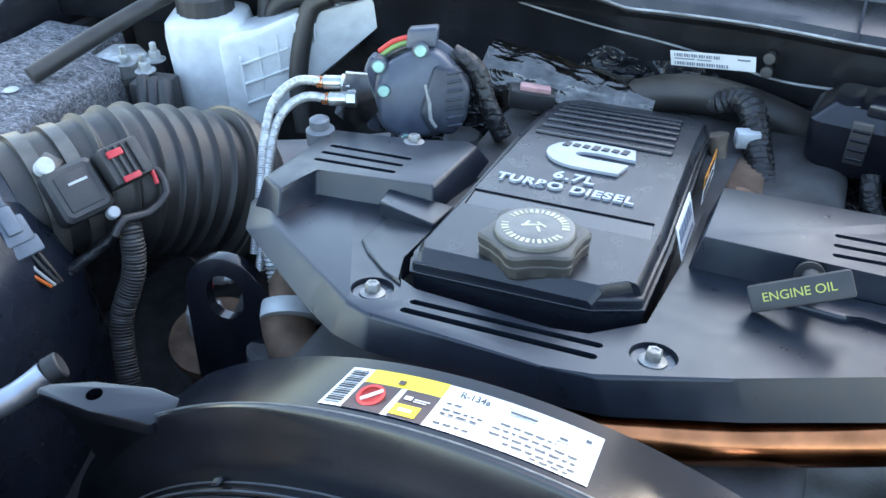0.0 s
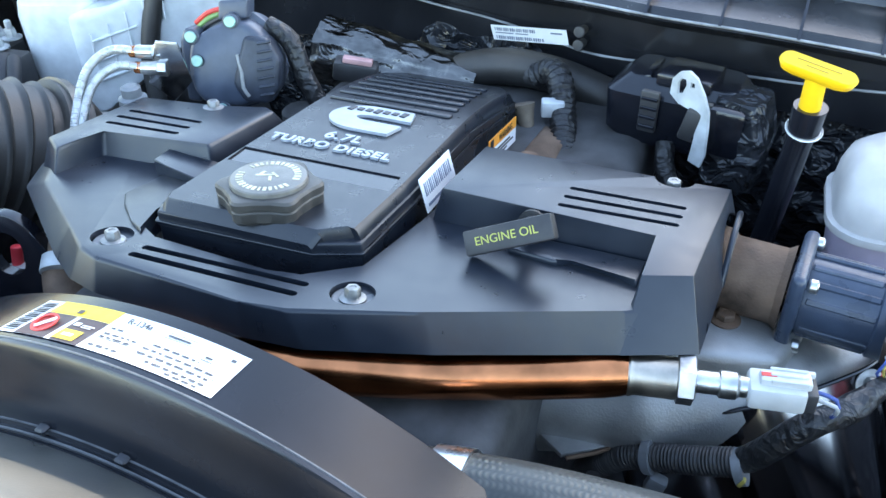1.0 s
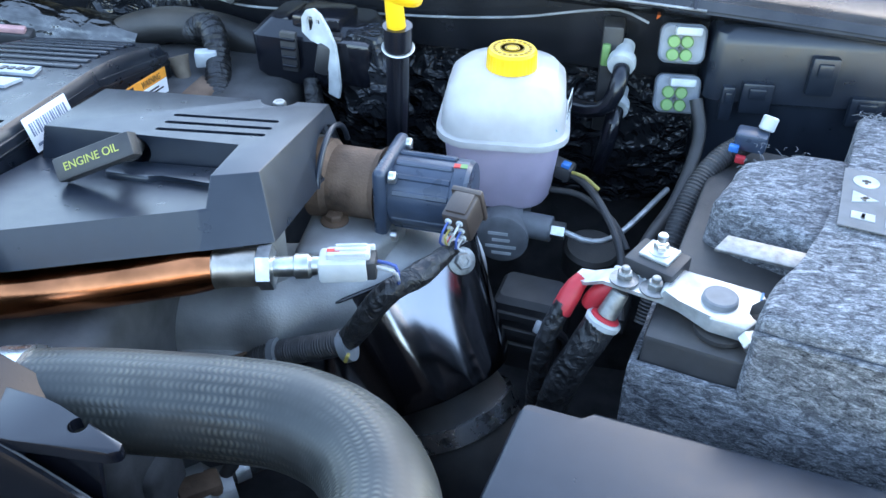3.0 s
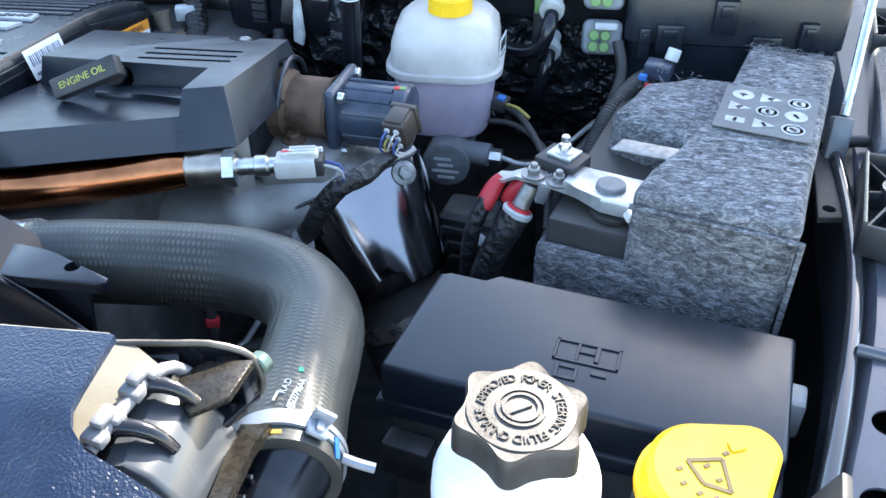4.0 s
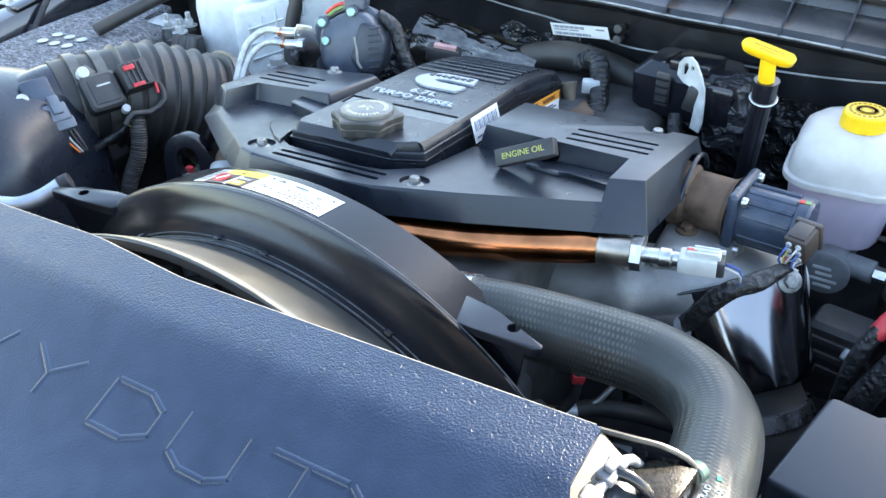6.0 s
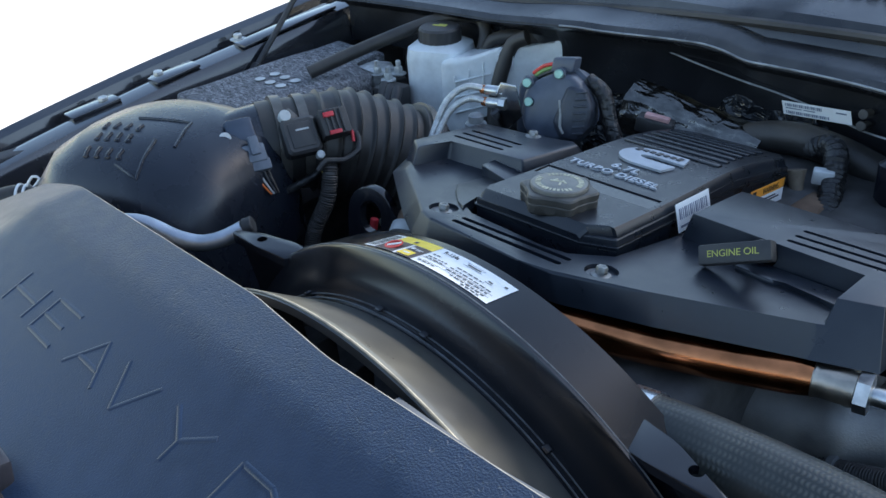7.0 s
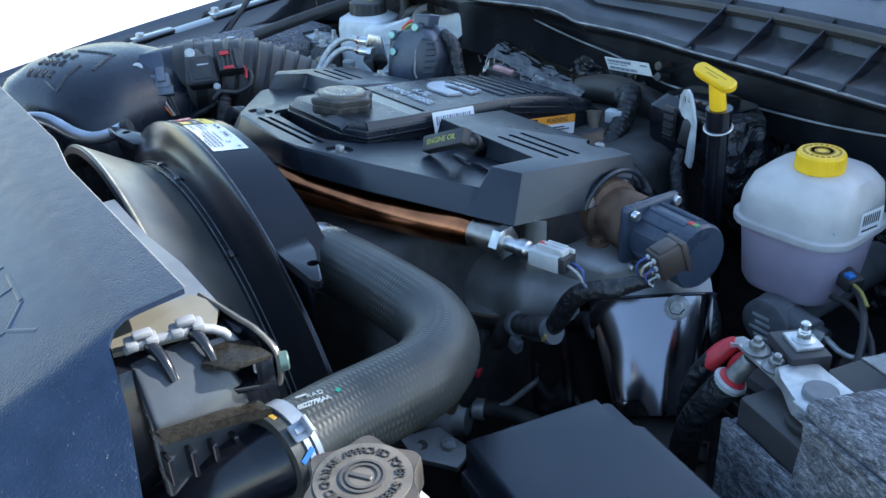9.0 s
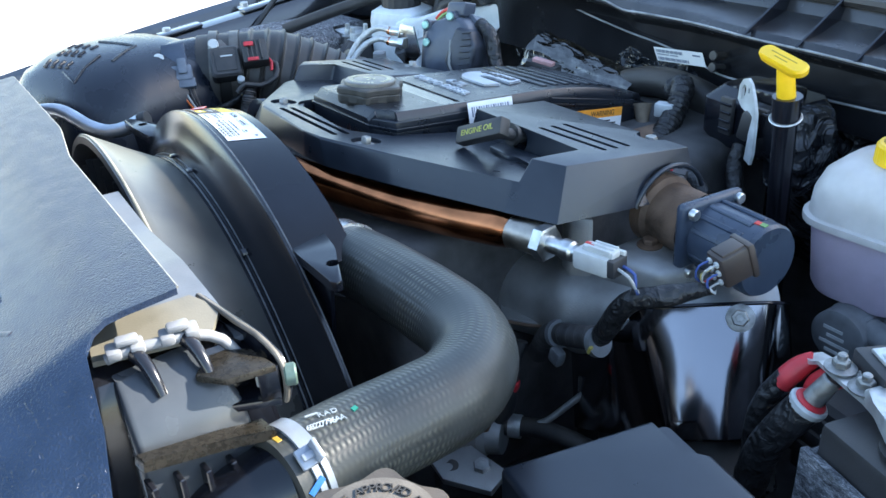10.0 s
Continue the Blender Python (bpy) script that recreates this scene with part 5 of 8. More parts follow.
lathe(bm, [(0, 0.0075), (0.0006, 0.0075), (0.0006, 0.0056), (0, 0.0056)], (SC[0] + 0.3276 * math.cos(aa), 0.2715, SC[1] + 0.3276 * math.sin(aa)), (math.cos(aa), 0, math.sin(aa)), 28)
part("ring", bm, STRED, stk)
bm = B()
box(bm, (SC[0] + 0.3279 * math.cos(aa), 0.2715, SC[1] + 0.3279 * math.sin(aa)), (0.013, 0.002, 0.0006), (0, 90 - at_deg(0.18), 40), 0)
part("stroke", bm, WINK, stk)
bm = B()
for i in range(16):
    wrap(bm, at_deg(0.015), at_deg(0.085), Y0 + 0.002 + i * 0.0019, Y0 + 0.002 + i * 0.0019 + (0.0012 if i % 3 else 0.0007), 0.0008, 1)
tagged(part("barcode", bm, INK, stsheet), kind="stuff")
bm = B()
rng = random.Random(3)
for ya, fa, fb_ in ((0.2795, 0.45, 0.52), (0.2745, 0.45, 0.60), (0.2715, 0.45, 0.60), (0.2640, 0.45, 0.58), (0.2770, 0.66, 0.86), (0.2728, 0.64, 0.95), (0.2686, 0.64, 0.95), (0.2645, 0.70, 0.95), (0.2618, 0.80, 0.93)):
    f = fa
    while f < fb_:
        w = rng.uniform(0.014, 0.040)
        wrap(bm, at_deg(f), at_deg(min(f + w, fb_)), ya, ya + 0.0013, 0.0008, 2)
        f += w + 0.010
for ya, fa, fb_ in ((0.2706, 0.44, 0.97), (0.2664, 0.44, 0.97), (0.2853, 0.65, 0.79), (0.2898, 0.65, 0.79), (0.2870, 0.67, 0.77)):
    wrap(bm, at_deg(fa), at_deg(fb_), ya, ya + (0.0004 if ya < 0.287 or ya > 0.289 else 0.0014), 0.0008, 6)
wrap(bm, at_deg(0.945), at_deg(0.965), 0.2868, 0.2890, 0.0008, 1)
wrap(bm, at_deg(0.85), at_deg(0.90), 0.2800, 0.2806, 0.0008, 2)
wrap(bm, at_deg(0.86), at_deg(0.89), 0.2822, 0.2836, 0.0008, 2)
part("print", bm, surface("grey_black_print", (0.07, 0.07, 0.075), 0.6, vary=0.2, bump=0), stsheet)
bm = B()
for fa, fb_, ya, yb in ((0.30, 0.33, 0.2745, 0.2775), (0.34, 0.40, 0.2755, 0.2763), (0.34, 0.39, 0.2740, 0.2746), (0.31, 0.36, 0.2654, 0.2676)):
    wrap(bm, at_deg(fa), at_deg(fb_), ya, yb, 0.0012, 2)
part("sign_figure", bm, WINK, stsheet)
bm = B()
wrap(bm, at_deg(0.235), at_deg(0.262), 0.2850, 0.2885, 0.0012, 1)
part("sign_figure", bm, STDRK, stsheet)
ta = radians(at_deg(0.535))
lettering("lettering", "R-134a", 0.0056, plane_of((SC[0] + (band_r(0.2885) + 0.0010) * math.cos(ta), 0.2885, SC[1] + (band_r(0.2885) + 0.0010) * math.sin(ta)), (math.sin(ta), 0, -math.cos(ta)), (0, 1, 0)), INK, stsheet, 0.0001)

# ---- sheet over the radiator, stamped with words ----
def rear_z(x):
    return 1.289 + 0.068 * x - 0.35 * max(0.0, -0.34 - x) ** 1.2


def sheet_z(x, y):
    d = 0.145 - y
    # flat rear band, a crease, then the fall to the front
    z = rear_z(x) + 0.006 - 0.10 * d - 0.30 * max(0.0, d - 0.040) + 0.16 * max(0.0, d - 0.13)
    z -= 0.55 * max(0.0, d - 0.23) ** 1.3
    z -= 1.7 * max(0.0, x - 0.385) ** 1.35
    return z


def left_edge(y):
    return -0.462 - 0.75 * max(0.0, 0.145 - y)


def cover_at(u, v):
    x0, x1 = left_edge(v), 0.505
    x = x0 + (x1 - x0) * u
    rear = 0.0035 - 0.010 * min(1.0, max(0.0, (x + 0.02) / 0.10))
    y = v - 0.18 * max(0.0, x - 0.38) + rear * max(0.0, min(1.0, (v - 0.09) / 0.05))
    return (x, y, sheet_z(x, y))


rc = thing("radiator_cover", (0.06, 0.0, 1.2), "sky-tinted black pebbled plastic radiator cover stamped HEAVY DUTY", "radiator cover")
bm = B()
vs = [0.1455, 0.143, 0.135, 0.125, 0.115, 0.105, 0.0985, 0.096, 0.094, 0.0915, 0.086, 0.08, 0.07, 0.055, 0.04, 0.02] + span(0.0, -0.34, 16)
us = span(0.0, 0.86, 60) + span(0.865, 1.0, 26)
sheet(bm, cover_at, us, vs, 0.0035)
rcs = part("sheet", bm, SHIELD, rc)
# corner cut away over the end tank
carve(rcs, [prism(B(), [(0.382, 0.20), (0.383, 0.103), (0.386, 0.096), (0.394, 0.090), (0.427, 0.086), (0.461, 0.077), (0.56, 0.045), (0.56, 0.20)], 1.0, 1.4, 0)])
def strokes(letter):
    return {"H": [((0, 0), (0, 1)), ((0.7, 0), (0.7, 1)), ((0, 0.5), (0.7, 0.5))], "E": [((0, 0), (0, 1)), ((0, 1), (0.65, 1)), ((0, 0.5), (0.55, 0.5)), ((0, 0), (0.65, 0))],
            "A": [((0, 0), (0.38, 1)), ((0.38, 1), (0.76, 0)), ((0.16, 0.35), (0.6, 0.35))], "V": [((0, 1), (0.36, 0)), ((0.36, 0), (0.72, 1))],
            "Y": [((0, 1), (0.36, 0.5)), ((0.72, 1), (0.36, 0.5)), ((0.36, 0.5), (0.36, 0))], "D": [((0, 0), (0, 1)), ((0, 1), (0.45, 1)), ((0.45, 1), (0.7, 0.75)), ((0.7, 0.75), (0.7, 0.25)), ((0.7, 0.25), (0.45, 0)), ((0.45, 0), (0, 0))],
            "U": [((0, 1), (0, 0.2)), ((0, 0.2), (0.2, 0)), ((0.2, 0), (0.5, 0)), ((0.5, 0), (0.7, 0.2)), ((0.7, 0.2), (0.7, 1))], "T": [((0, 1), (0.76, 1)), ((0.38, 1), (0.38, 0))]}[letter]


for ch, xx in zip("HEAVYDUTY", (-0.241, -0.175, -0.105, -0.046, 0.026, 0.104, 0.169, 0.231, 0.284)):
    bm = B()
    for p, q in strokes(ch):
        pts = []
        for i in range(5):
            k = i / 4
            x, y = xx + (p[0] + (q[0] - p[0]) * k) * 0.066, 0.0355 + (p[1] + (q[1] - p[1]) * k) * 0.0285
            pts.append((x, y, sheet_z(x, y) - 0.0036))
        tube(bm, pts, 0.0040, 12)
    part("letter", bm, SHIELD, rcs)

# black flange that carries the sheet's rear edge
bm = B()
sheet(bm, lambda u, v: (u, (0.125, 0.1630, 0.1655)[v] + 0.004 * (u - 0.12), (1.276, 1.276, 1.266)[v] + 0.012 * max(0.0, min(1.0, (u - 0.20) / 0.09))), span(0.118, 0.392, 24), range(3), 0.003)
part("flange", bm, surface("grey_blue_flange", (0.085, 0.098, 0.118), 0.34, vary=0.3, grain=30, dust=0.12), rc, "grey-blue flange behind the sheet")
bm = B()
tube(bm, [Vector(cover_at(u, 0.1455)) + Vector((0, 0.0006, -0.0012)) for u in span(0.0, 0.870, 60)], 0.0008, 8)
part("edge", bm, surface("chafed_sheet_edge", (0.20, 0.20, 0.19), 0.45, vary=0.4, grain=70), rcs, "pale chafed rear edge")

# two bump stops that stand out of the radiator cover
for x, y in ((-0.045, -0.045), (0.212, -0.048)):
    z = sheet_z(x, y)
    bs = thing("bump_stop", (x, y, z), "black rubber bump stop block with a round hole", "bump stop", "bump stops")
    bm = B()
    box(bm, (x, y, z + 0.004), (0.042, 0.030, 0.038), (-8, 0, 0), 0.003)
    bl = part("block", bm, GLOSS, bs)
    carve(bl, [cyl(B(), (x - 0.006, y, z + 0.005), (x - 0.006, y + 0.003, z + 0.04), 0.0125, n=24, bev=0)])
    bm = B()
    box(bm, (x + 0.004, y, z + 0.0012), (0.060, 0.042, 0.003), (-13, -4, 0), 0.001)
    part("slot_edge", bm, GLOSS, bs)

# ---- radiator end tank, its cap plate, hose and clamp ----
rad = thing("radiator", (0.30, 0.13, 1.1), "radiator with a black plastic end tank and aluminium plate", "radiator")
bm = B()
box(bm, (0.06, 0.115, 0.98), (0.64, 0.045, 0.56), bev=0.004)
part("core", bm, SOOT, rad)
bm = B()
loft(bm, [(0.95, 0.385, 0.125, 0.022, 0.052, 0.012), (1.215, 0.385, 0.125, 0.022, 0.052, 0.012), (1.280, 0.383, 0.122, 0.020, 0.045, 0.012), (1.290, 0.382, 0.120, 0.015, 0.038, 0.010)])
part("end_tank", bm, GLOSS, rad)
bm = B()
plate(bm, [(0.352, 0.096, 1.2950), (0.386, 0.092, 1.2945), (0.393, 0.148, 1.2925), (0.372, 0.160, 1.2935), (0.352, 0.150, 1.2950)], 0.003, 0)
part("top_plate", bm, surface("pale_aluminium_plate", (0.145, 0.135, 0.108), 0.45, 0.1, vary=0.12), rad, "pale aluminium top plate")
bm = B()
loft(bm, [(1.205, 0.4190, 0.124, 0.006, 0.029, 0.004), (1.254, 0.4185, 0.124, 0.006, 0.029, 0.004), (1.266, 0.4145, 0.124, 0.006, 0.028, 0.004), (1.278, 0.4085, 0.122, 0.006, 0.026, 0.004), (1.286, 0.4020, 0.120, 0.006, 0.023, 0.003), (1.291, 0.394, 0.118, 0.004, 0.020, 0.002)], 7)
part("side_plate", bm, surface("grey_side_plate", (0.040, 0.046, 0.054), 0.26, 0.0, vary=0.2, grain=25, bump=0.03), rad, "smooth grey side plate")
GRIMY = surface("worn_black_strap", (0.030, 0.027, 0.022), 0.28, 0.5, vary=0.35, grain=300, bump=0.4, dust=0.03, dust_color=(0.17, 0.14, 0.09))
bm = B()
plate(bm, [(0.4290, 0.094, 1.2635), (0.4370, 0.096, 1.2635), (0.4310, 0.140, 1.2530), (0.4335, 0.1590, 1.2490), (0.4190, 0.1570, 1.2480), (0.4210, 0.140, 1.2520)], 0.006, 0.0008)
part("ledge", bm, GRIMY, rad, "worn black ledge strap")
for k in range(5):
    bm = B()
    box(bm, (0.4315 - 0.0020 * k, 0.098 + 0.013 * k, 1.2435 - 0.0028 * k), (0.011, 0.003, 0.018), (0, 0, 7), 0.0006, 1)
    part("gusset", bm, GLOSS, rad)
# Pale colour paints the sun's glint along the black bracket's rim.
RIMGLINT = surface("pale_glint_edge", (0.11, 0.10, 0.085), 0.35, 0.2, vary=0.4, grain=60)
# black bracket at the tank's rear corner: a thin wall with a pale rim, two shelves and a post
bm = B()
plate(bm, [(0.352, 0.1545, 1.258), (0.352, 0.1545, 1.2955), (0.392, 0.1625, 1.2955), (0.406, 0.1672, 1.2935), (0.4195, 0.1712, 1.2875), (0.4245, 0.1720, 1.2815), (0.4270, 0.1716, 1.2710), (0.4240, 0.1710, 1.2625), (0.414, 0.168, 1.258)], 0.003, 0.0006)
part("arm_wall", bm, GLOSS, rad)
bm = B()
tube(bm, [(0.352, 0.1545, 1.2960), (0.376, 0.1590, 1.2965), (0.392, 0.1620, 1.2962), (0.406, 0.1668, 1.2942), (0.4195, 0.1708, 1.2882), (0.4250, 0.1716, 1.2815), (0.4275, 0.1708, 1.2710), (0.4255, 0.1700, 1.2640)], 0.0016, 10)
part("arm_rim", bm, RIMGLINT, rad, "bracket rim painted pale as a sunlit glint")
bm = B()
prism(bm, [(0.393, 0.146), (0.411, 0.132), (0.424, 0.144), (0.4265, 0.168), (0.405, 0.163)], 1.2835, 1.2872, 0.0012)
part("shelf", bm, GRIMY, rad, "worn upper shelf of the bracket")
bm = B()
prism(bm, [(0.408, 0.141), (0.416, 0.140), (0.4270, 0.168), (0.404, 0.163)], 1.2630, 1.2672, 0.0012)
part("shelf", bm, GLOSS, rad)
bm = B()
plate(bm, [(0.4235, 0.1585, 1.266), (0.4235, 0.1585, 1.285), (0.4262, 0.1685, 1.285), (0.4262, 0.1685, 1.266)], 0.003, 0.0006)
part("post", bm, GLOSS, rad)
bm = B()
cyl(bm, (0.4245, 0.1715, 1.2780), (0.4265, 0.1775, 1.2780), 0.0058, n=18)
part("stud", bm, surface("sea_green_stud", (0.12, 0.18, 0.155), 0.4, 0.5), rad, "pale green stud end")
bm = B()
box(bm, (0.4150, 0.1620, 1.2740), (0.003, 0.004, 0.008), (0, 0, 20), 0.0006)
part("tag", bm, LIGHTPL, rad)
bm = B()
tube(bm, [(0.404, 0.060, 1.178), (0.410, 0.085, 1.186), (0.420, 0.112, 1.202), (0.428, 0.138, 1.215), (0.436, 0.166, 1.2220)], 0.0245, 28)
part("neck", bm, GLOSS, rad, "black plastic hose neck")
cl = thing("tube_clip", (0.395, 0.12, 1.295), "white plastic pipe clip on the radiator's top plate", "clip")
bm = B()
tube(bm, [(0.388, 0.098, 1.2975), (0.390, 0.108, 1.2995), (0.392, 0.124, 1.2995), (0.393, 0.140, 1.298), (0.396, 0.152, 1.292), (0.400, 0.158, 1.282)], 0.0029, 12)
for y in (0.102, 0.113, 0.127, 0.139):
    box(bm, (0.389 + (y - 0.1) * 0.1, y, 1.3010), (0.010, 0.007, 0.0055), (0, 8, -6), 0.0015)
CLIPPL = surface("dusty_white_clip", (0.165, 0.172, 0.185), 0.42, bump=0.1, vary=0.15)
part("body", bm, CLIPPL, cl)
for y in (0.109, 0.133):
    bm = B()
    box(bm, (0.389 + (y - 0.1) * 0.1, y, 1.3055), (0.006, 0.011, 0.004), (0, 8, -6), 0.0015)
    part("latch", bm, CLIPPL, cl)
    bm = B()
    tube(bm, [(0.392, y + 0.002, 1.2975), (0.400, y + 0.004, 1.2965), (0.4075, y + 0.0055, 1.2915), (0.4125, y + 0.0065, 1.2835)], 0.0040, 12, rfun=lambda s, L: 1.0 - 0.35 * s / L)
    part("prong", bm, GLOSS, cl)

hz = thing("radiator_hose", (0.4, 0.28, 1.2), "thick knitted black rubber upper radiator hose", "hose")
HP = [(0.180, 0.308, 1.200), (0.230, 0.313, 1.207), (0.275, 0.317, 1.2095), (0.318, 0.320, 1.2105), (0.356, 0.3195, 1.211), (0.391, 0.3055, 1.212), (0.4135, 0.2775, 1.214), (0.4215, 0.243, 1.217), (0.4255, 0.209, 1.2190), (0.4320, 0.177, 1.2215), (0.4370, 0.154, 1.2225)]
bm = B()
tube(bm, HP, 0.0285, 48, step=0.005)
part("hose", bm, HOSE, hz)
hd = Vector((0.007, -0.036, 0.001)).normalized()
hp = Vector((0.4338, 0.1670, 1.2220))
CLAMP = surface("pale_clamp", (0.33, 0.36, 0.40), 0.42, 0.4, vary=0.15)
bm = B()
lathe(bm, [(-0.0045, 0.0286), (-0.0045, 0.0304), (0.0045, 0.0304), (0.0045, 0.0286)], hp, hd, 40, 55, 215, up=(1, 0, 0))
for c0 in (-0.0045, 0.0009):
    lathe(bm, [(c0, 0.0286), (c0, 0.0304), (c0 + 0.0036, 0.0304), (c0 + 0.0036, 0.0286)], hp, hd, 40, -145, 60, up=(1, 0, 0))
clp = part("clamp", bm, CLAMP, hz, "pale split spring hose clamp")
bm = B()
lx = Vector((math.cos(radians(54)), 0, math.sin(radians(54))))
box(bm, hp + lx * 0.0318, (0.0110, 0.0100, 0.003), (0, 36, 10), 0.001)
box(bm, hp + lx * 0.0350 + Vector((0.000, 0.0045, 0.001)), (0.011, 0.0026, 0.008), (0, 36, 10), 0.0008)
box(bm, hp + lx * 0.0335 + Vector((0.000, 0.0008, 0.0)), (0.004, 0.008, 0.004), (0, 36, 10), 0.0008)
part("clamp_tang", bm, CLAMP, clp)
bm = B()
tube(bm, [hp + Vector((0.029, 0.001, 0.006)), hp + Vector((0.036, 0.001, 0.0035)), hp + Vector((0.045, 0.0015, 0.001))], 0.0026, 10)
part("clamp_prong", bm, CLAMP, clp)
bm = B()
a = radians(27)
box(bm, hp + Vector((0.0306 * math.cos(a), 0.0, 0.0306 * math.sin(a))), (0.0008, 0.0100, 0.0032), (35, -27, 0), 0)
part("paint_mark", bm, BLUE, clp, "blue paint slash")
bm = B()
box(bm, (0.4352, 0.1590, 1.2508), (0.005, 0.003, 0.0008), (0, 3, 15), 0.0003, 1)
part("paint_dot", bm, surface("ochre_paint", (0.42, 0.25, 0.03), 0.6, vary=0.2, bump=0), hz, "ochre paint dab")
bm = B()
lathe(bm, [(-0.010, 0.0290), (-0.010, 0.0306), (0.010, 0.0306), (0.010, 0.0290)], (0.198, 0.3095, 1.2030), (1, 0.10, 0.14), 36)
part("clamp", bm, BRIGHT, hz, "bright steel hose clamp")
FADED = surface("faded_print", (0.40, 0.43, 0.43), 0.6, vary=0.3, bump=0)
m = plane_of((0.4362, 0.1852, 1.2493), (0.02, 1, -0.075), (-1, 0.02, 0.20))
lettering("lettering", "68227796AA", 0.0050, m, FADED, hz, 0.0004, 0.78, bold=0.0001)
m = plane_of((0.4293, 0.1890, 1.2494), (0.02, 1, -0.075), (-1, 0.0, 0.0))
lettering("lettering", "RAD", 0.0050, m, FADED, hz, 0.0004, 1.2)
bm = B()
bars(bm, m, [(-0.0115, 0.0022, 0.007, 0.0012)], t=0.0006)
part("print", bm, FADED, hz, "white stamped bar")
bm = B()
box(bm, (0.4325, 0.2030, 1.2475), (0.0026, 0.0032, 0.0014), (0, 10, 20), 0)
part("paint_dot", bm, surface("teal_paint", (0.03, 0.30, 0.20), 0.6, vary=0.2, bump=0), hz, "teal paint dot")
# silver pipe at the left of the radiator
sp = thing("coolant_pipe", (-0.3, 0.28, 1.18), "bent silver metal pipe beside the shroud", "pipe")
bm = B()
tube(bm, [(-0.365, 0.110, 1.205), (-0.350, 0.150, 1.222), (-0.320, 0.185, 1.227), (-0.288, 0.210, 1.210), (-0.270, 0.228, 1.204), (-0.257, 0.247, 1.208), (-0.247, 0.262, 1.216)], 0.0085, 18)
part("pipe", bm, surface("dull_silver", (0.50, 0.53, 0.57), 0.38, 0.9, vary=0.15), sp)
bm = B()
cyl(bm, (-0.247, 0.262, 1.216), (-0.241, 0.270, 1.219), 0.0092)
part("sleeve", bm, RUBBER, sp)
fh = thing("heater_hose", (-0.5, 0.14, 1.2), "dusty black hose with a white spring clamp", "hose")
bm = B()
tube(bm, [(-0.74, -0.08, 1.115), (-0.67, -0.01, 1.138), (-0.612, 0.050, 1.161), (-0.591, 0.090, 1.174), (-0.571, 0.122, 1.186), (-0.556, 0.143, 1.189), (-0.540, 0.158, 1.181), (-0.53, 0.166, 1.155)], 0.0150, 20)
part("hose", bm, DUSTY, fh)
bm = B()
for d in (-0.005, 0.003):
    lathe(bm, [(d, 0.0152), (d, 0.0168), (d + 0.0028, 0.0168), (d + 0.0028, 0.0152)], (-0.5545, 0.1445, 1.1885), (0.6, 0.75, -0.10), 24)
tube(bm, [(-0.549, 0.150, 1.203), (-0.545, 0.158, 1.214), (-0.540, 0.164, 1.211), (-0.543, 0.156, 1.202)], 0.0016, 8)
part("clamp", bm, WHITEPL, fh)

# ---- hardware low behind the hose ----
pm = thing("steering_pump", (0.23, 0.42, 0.96), "grimy cast pump with a bracket and pipes low behind the hose", "pump")
bm = B()
lathe(bm, [(0, 0.018), (0.004, 0.026), (0.036, 0.027), (0.042, 0.020), (0.056, 0.018)], (0.195, 0.400, 0.982), (0.8, 0.6, 0.05), 28)
part("body", bm, ALU, pm)
bm = B()
box(bm, (0.222, 0.412, 1.004), (0.034, 0.022, 0.014), (0, 0, 37), 0.004)
part("cap", bm, IRON, pm, "rust-stained cover plate")
bm = B()
plate(bm, [(0.232, 0.352, 0.990), (0.262, 0.350, 0.985), (0.300, 0.376, 0.985), (0.292, 0.400, 0.990), (0.246, 0.392, 0.992)], 0.008, 0.0015)
part("bracket", bm, ALU, pm, "pale cast bracket")
bm = B()
hexbolt(bm, (0.2740, 0.3850, 0.993), (0.1, -0.2, 1), r=0.0085, h=0.009, washer=0.012)
part("bolt", bm, ZINC, pm)
bm = B()
lathe(bm, [(0, 0.011), (0.008, 0.011), (0.010, 0.009), (0.011, 0.0045), (0.006, 0.004)], (0.2540, 0.3630, 0.985), (0.1, -0.3, 1), 24)
part("bushing", bm, RUBBER, pm)
bm = B()
tube(bm, [(0.228, 0.432, 0.990), (0.240, 0.447, 0.990), (0.262, 0.462, 0.993), (0.300, 0.480, 0.990), (0.34, 0.50, 0.975)], 0.0095, 18)
part("hose", bm, RUBBER, pm)
bm = B()
lathe(bm, [(-0.006, 0.0098), (-0.006, 0.0115), (0.006, 0.0115), (0.006, 0.0098)], (0.240, 0.447, 0.990), (0.75, 0.65, 0.02), 22)
part("clamp", bm, DULLZINC, pm)
bm = B()
tube(bm, [(0.255, 0.455, 0.998), (0.264, 0.466, 1.003), (0.281, 0.489, 1.030), (0.290, 0.500, 1.046)], 0.0032, 12)
part("pipe", bm, DULLZINC, pm)
bm = B()
plate(bm, [(0.280, 0.490, 1.052), (0.292, 0.502, 1.052), (0.300, 0.500, 0.985), (0.284, 0.486, 0.985)], 0.004, 0.001)
part("stay", bm, DARK, pm)
bm = B()
box(bm, (0.250, 0.437, 1.050), (0.013, 0.010, 0.010), (0, 10, 35), 0.002)
part("clip", bm, RED, pm, "red plastic clip")
bm = B()
tube(bm, [(0.246, 0.452, 1.090), (0.247, 0.442, 1.066), (0.250, 0.437, 1.045), (0.246, 0.436, 1.020), (0.235, 0.430, 1.000)], 0.0055, 12)
part("cable", bm, DARK, pm)
fc = thing("front_conduit", (0.09, 0.36, 1.06), "ribbed black conduit with a pale plug behind the shroud", "conduit")
bm = B()
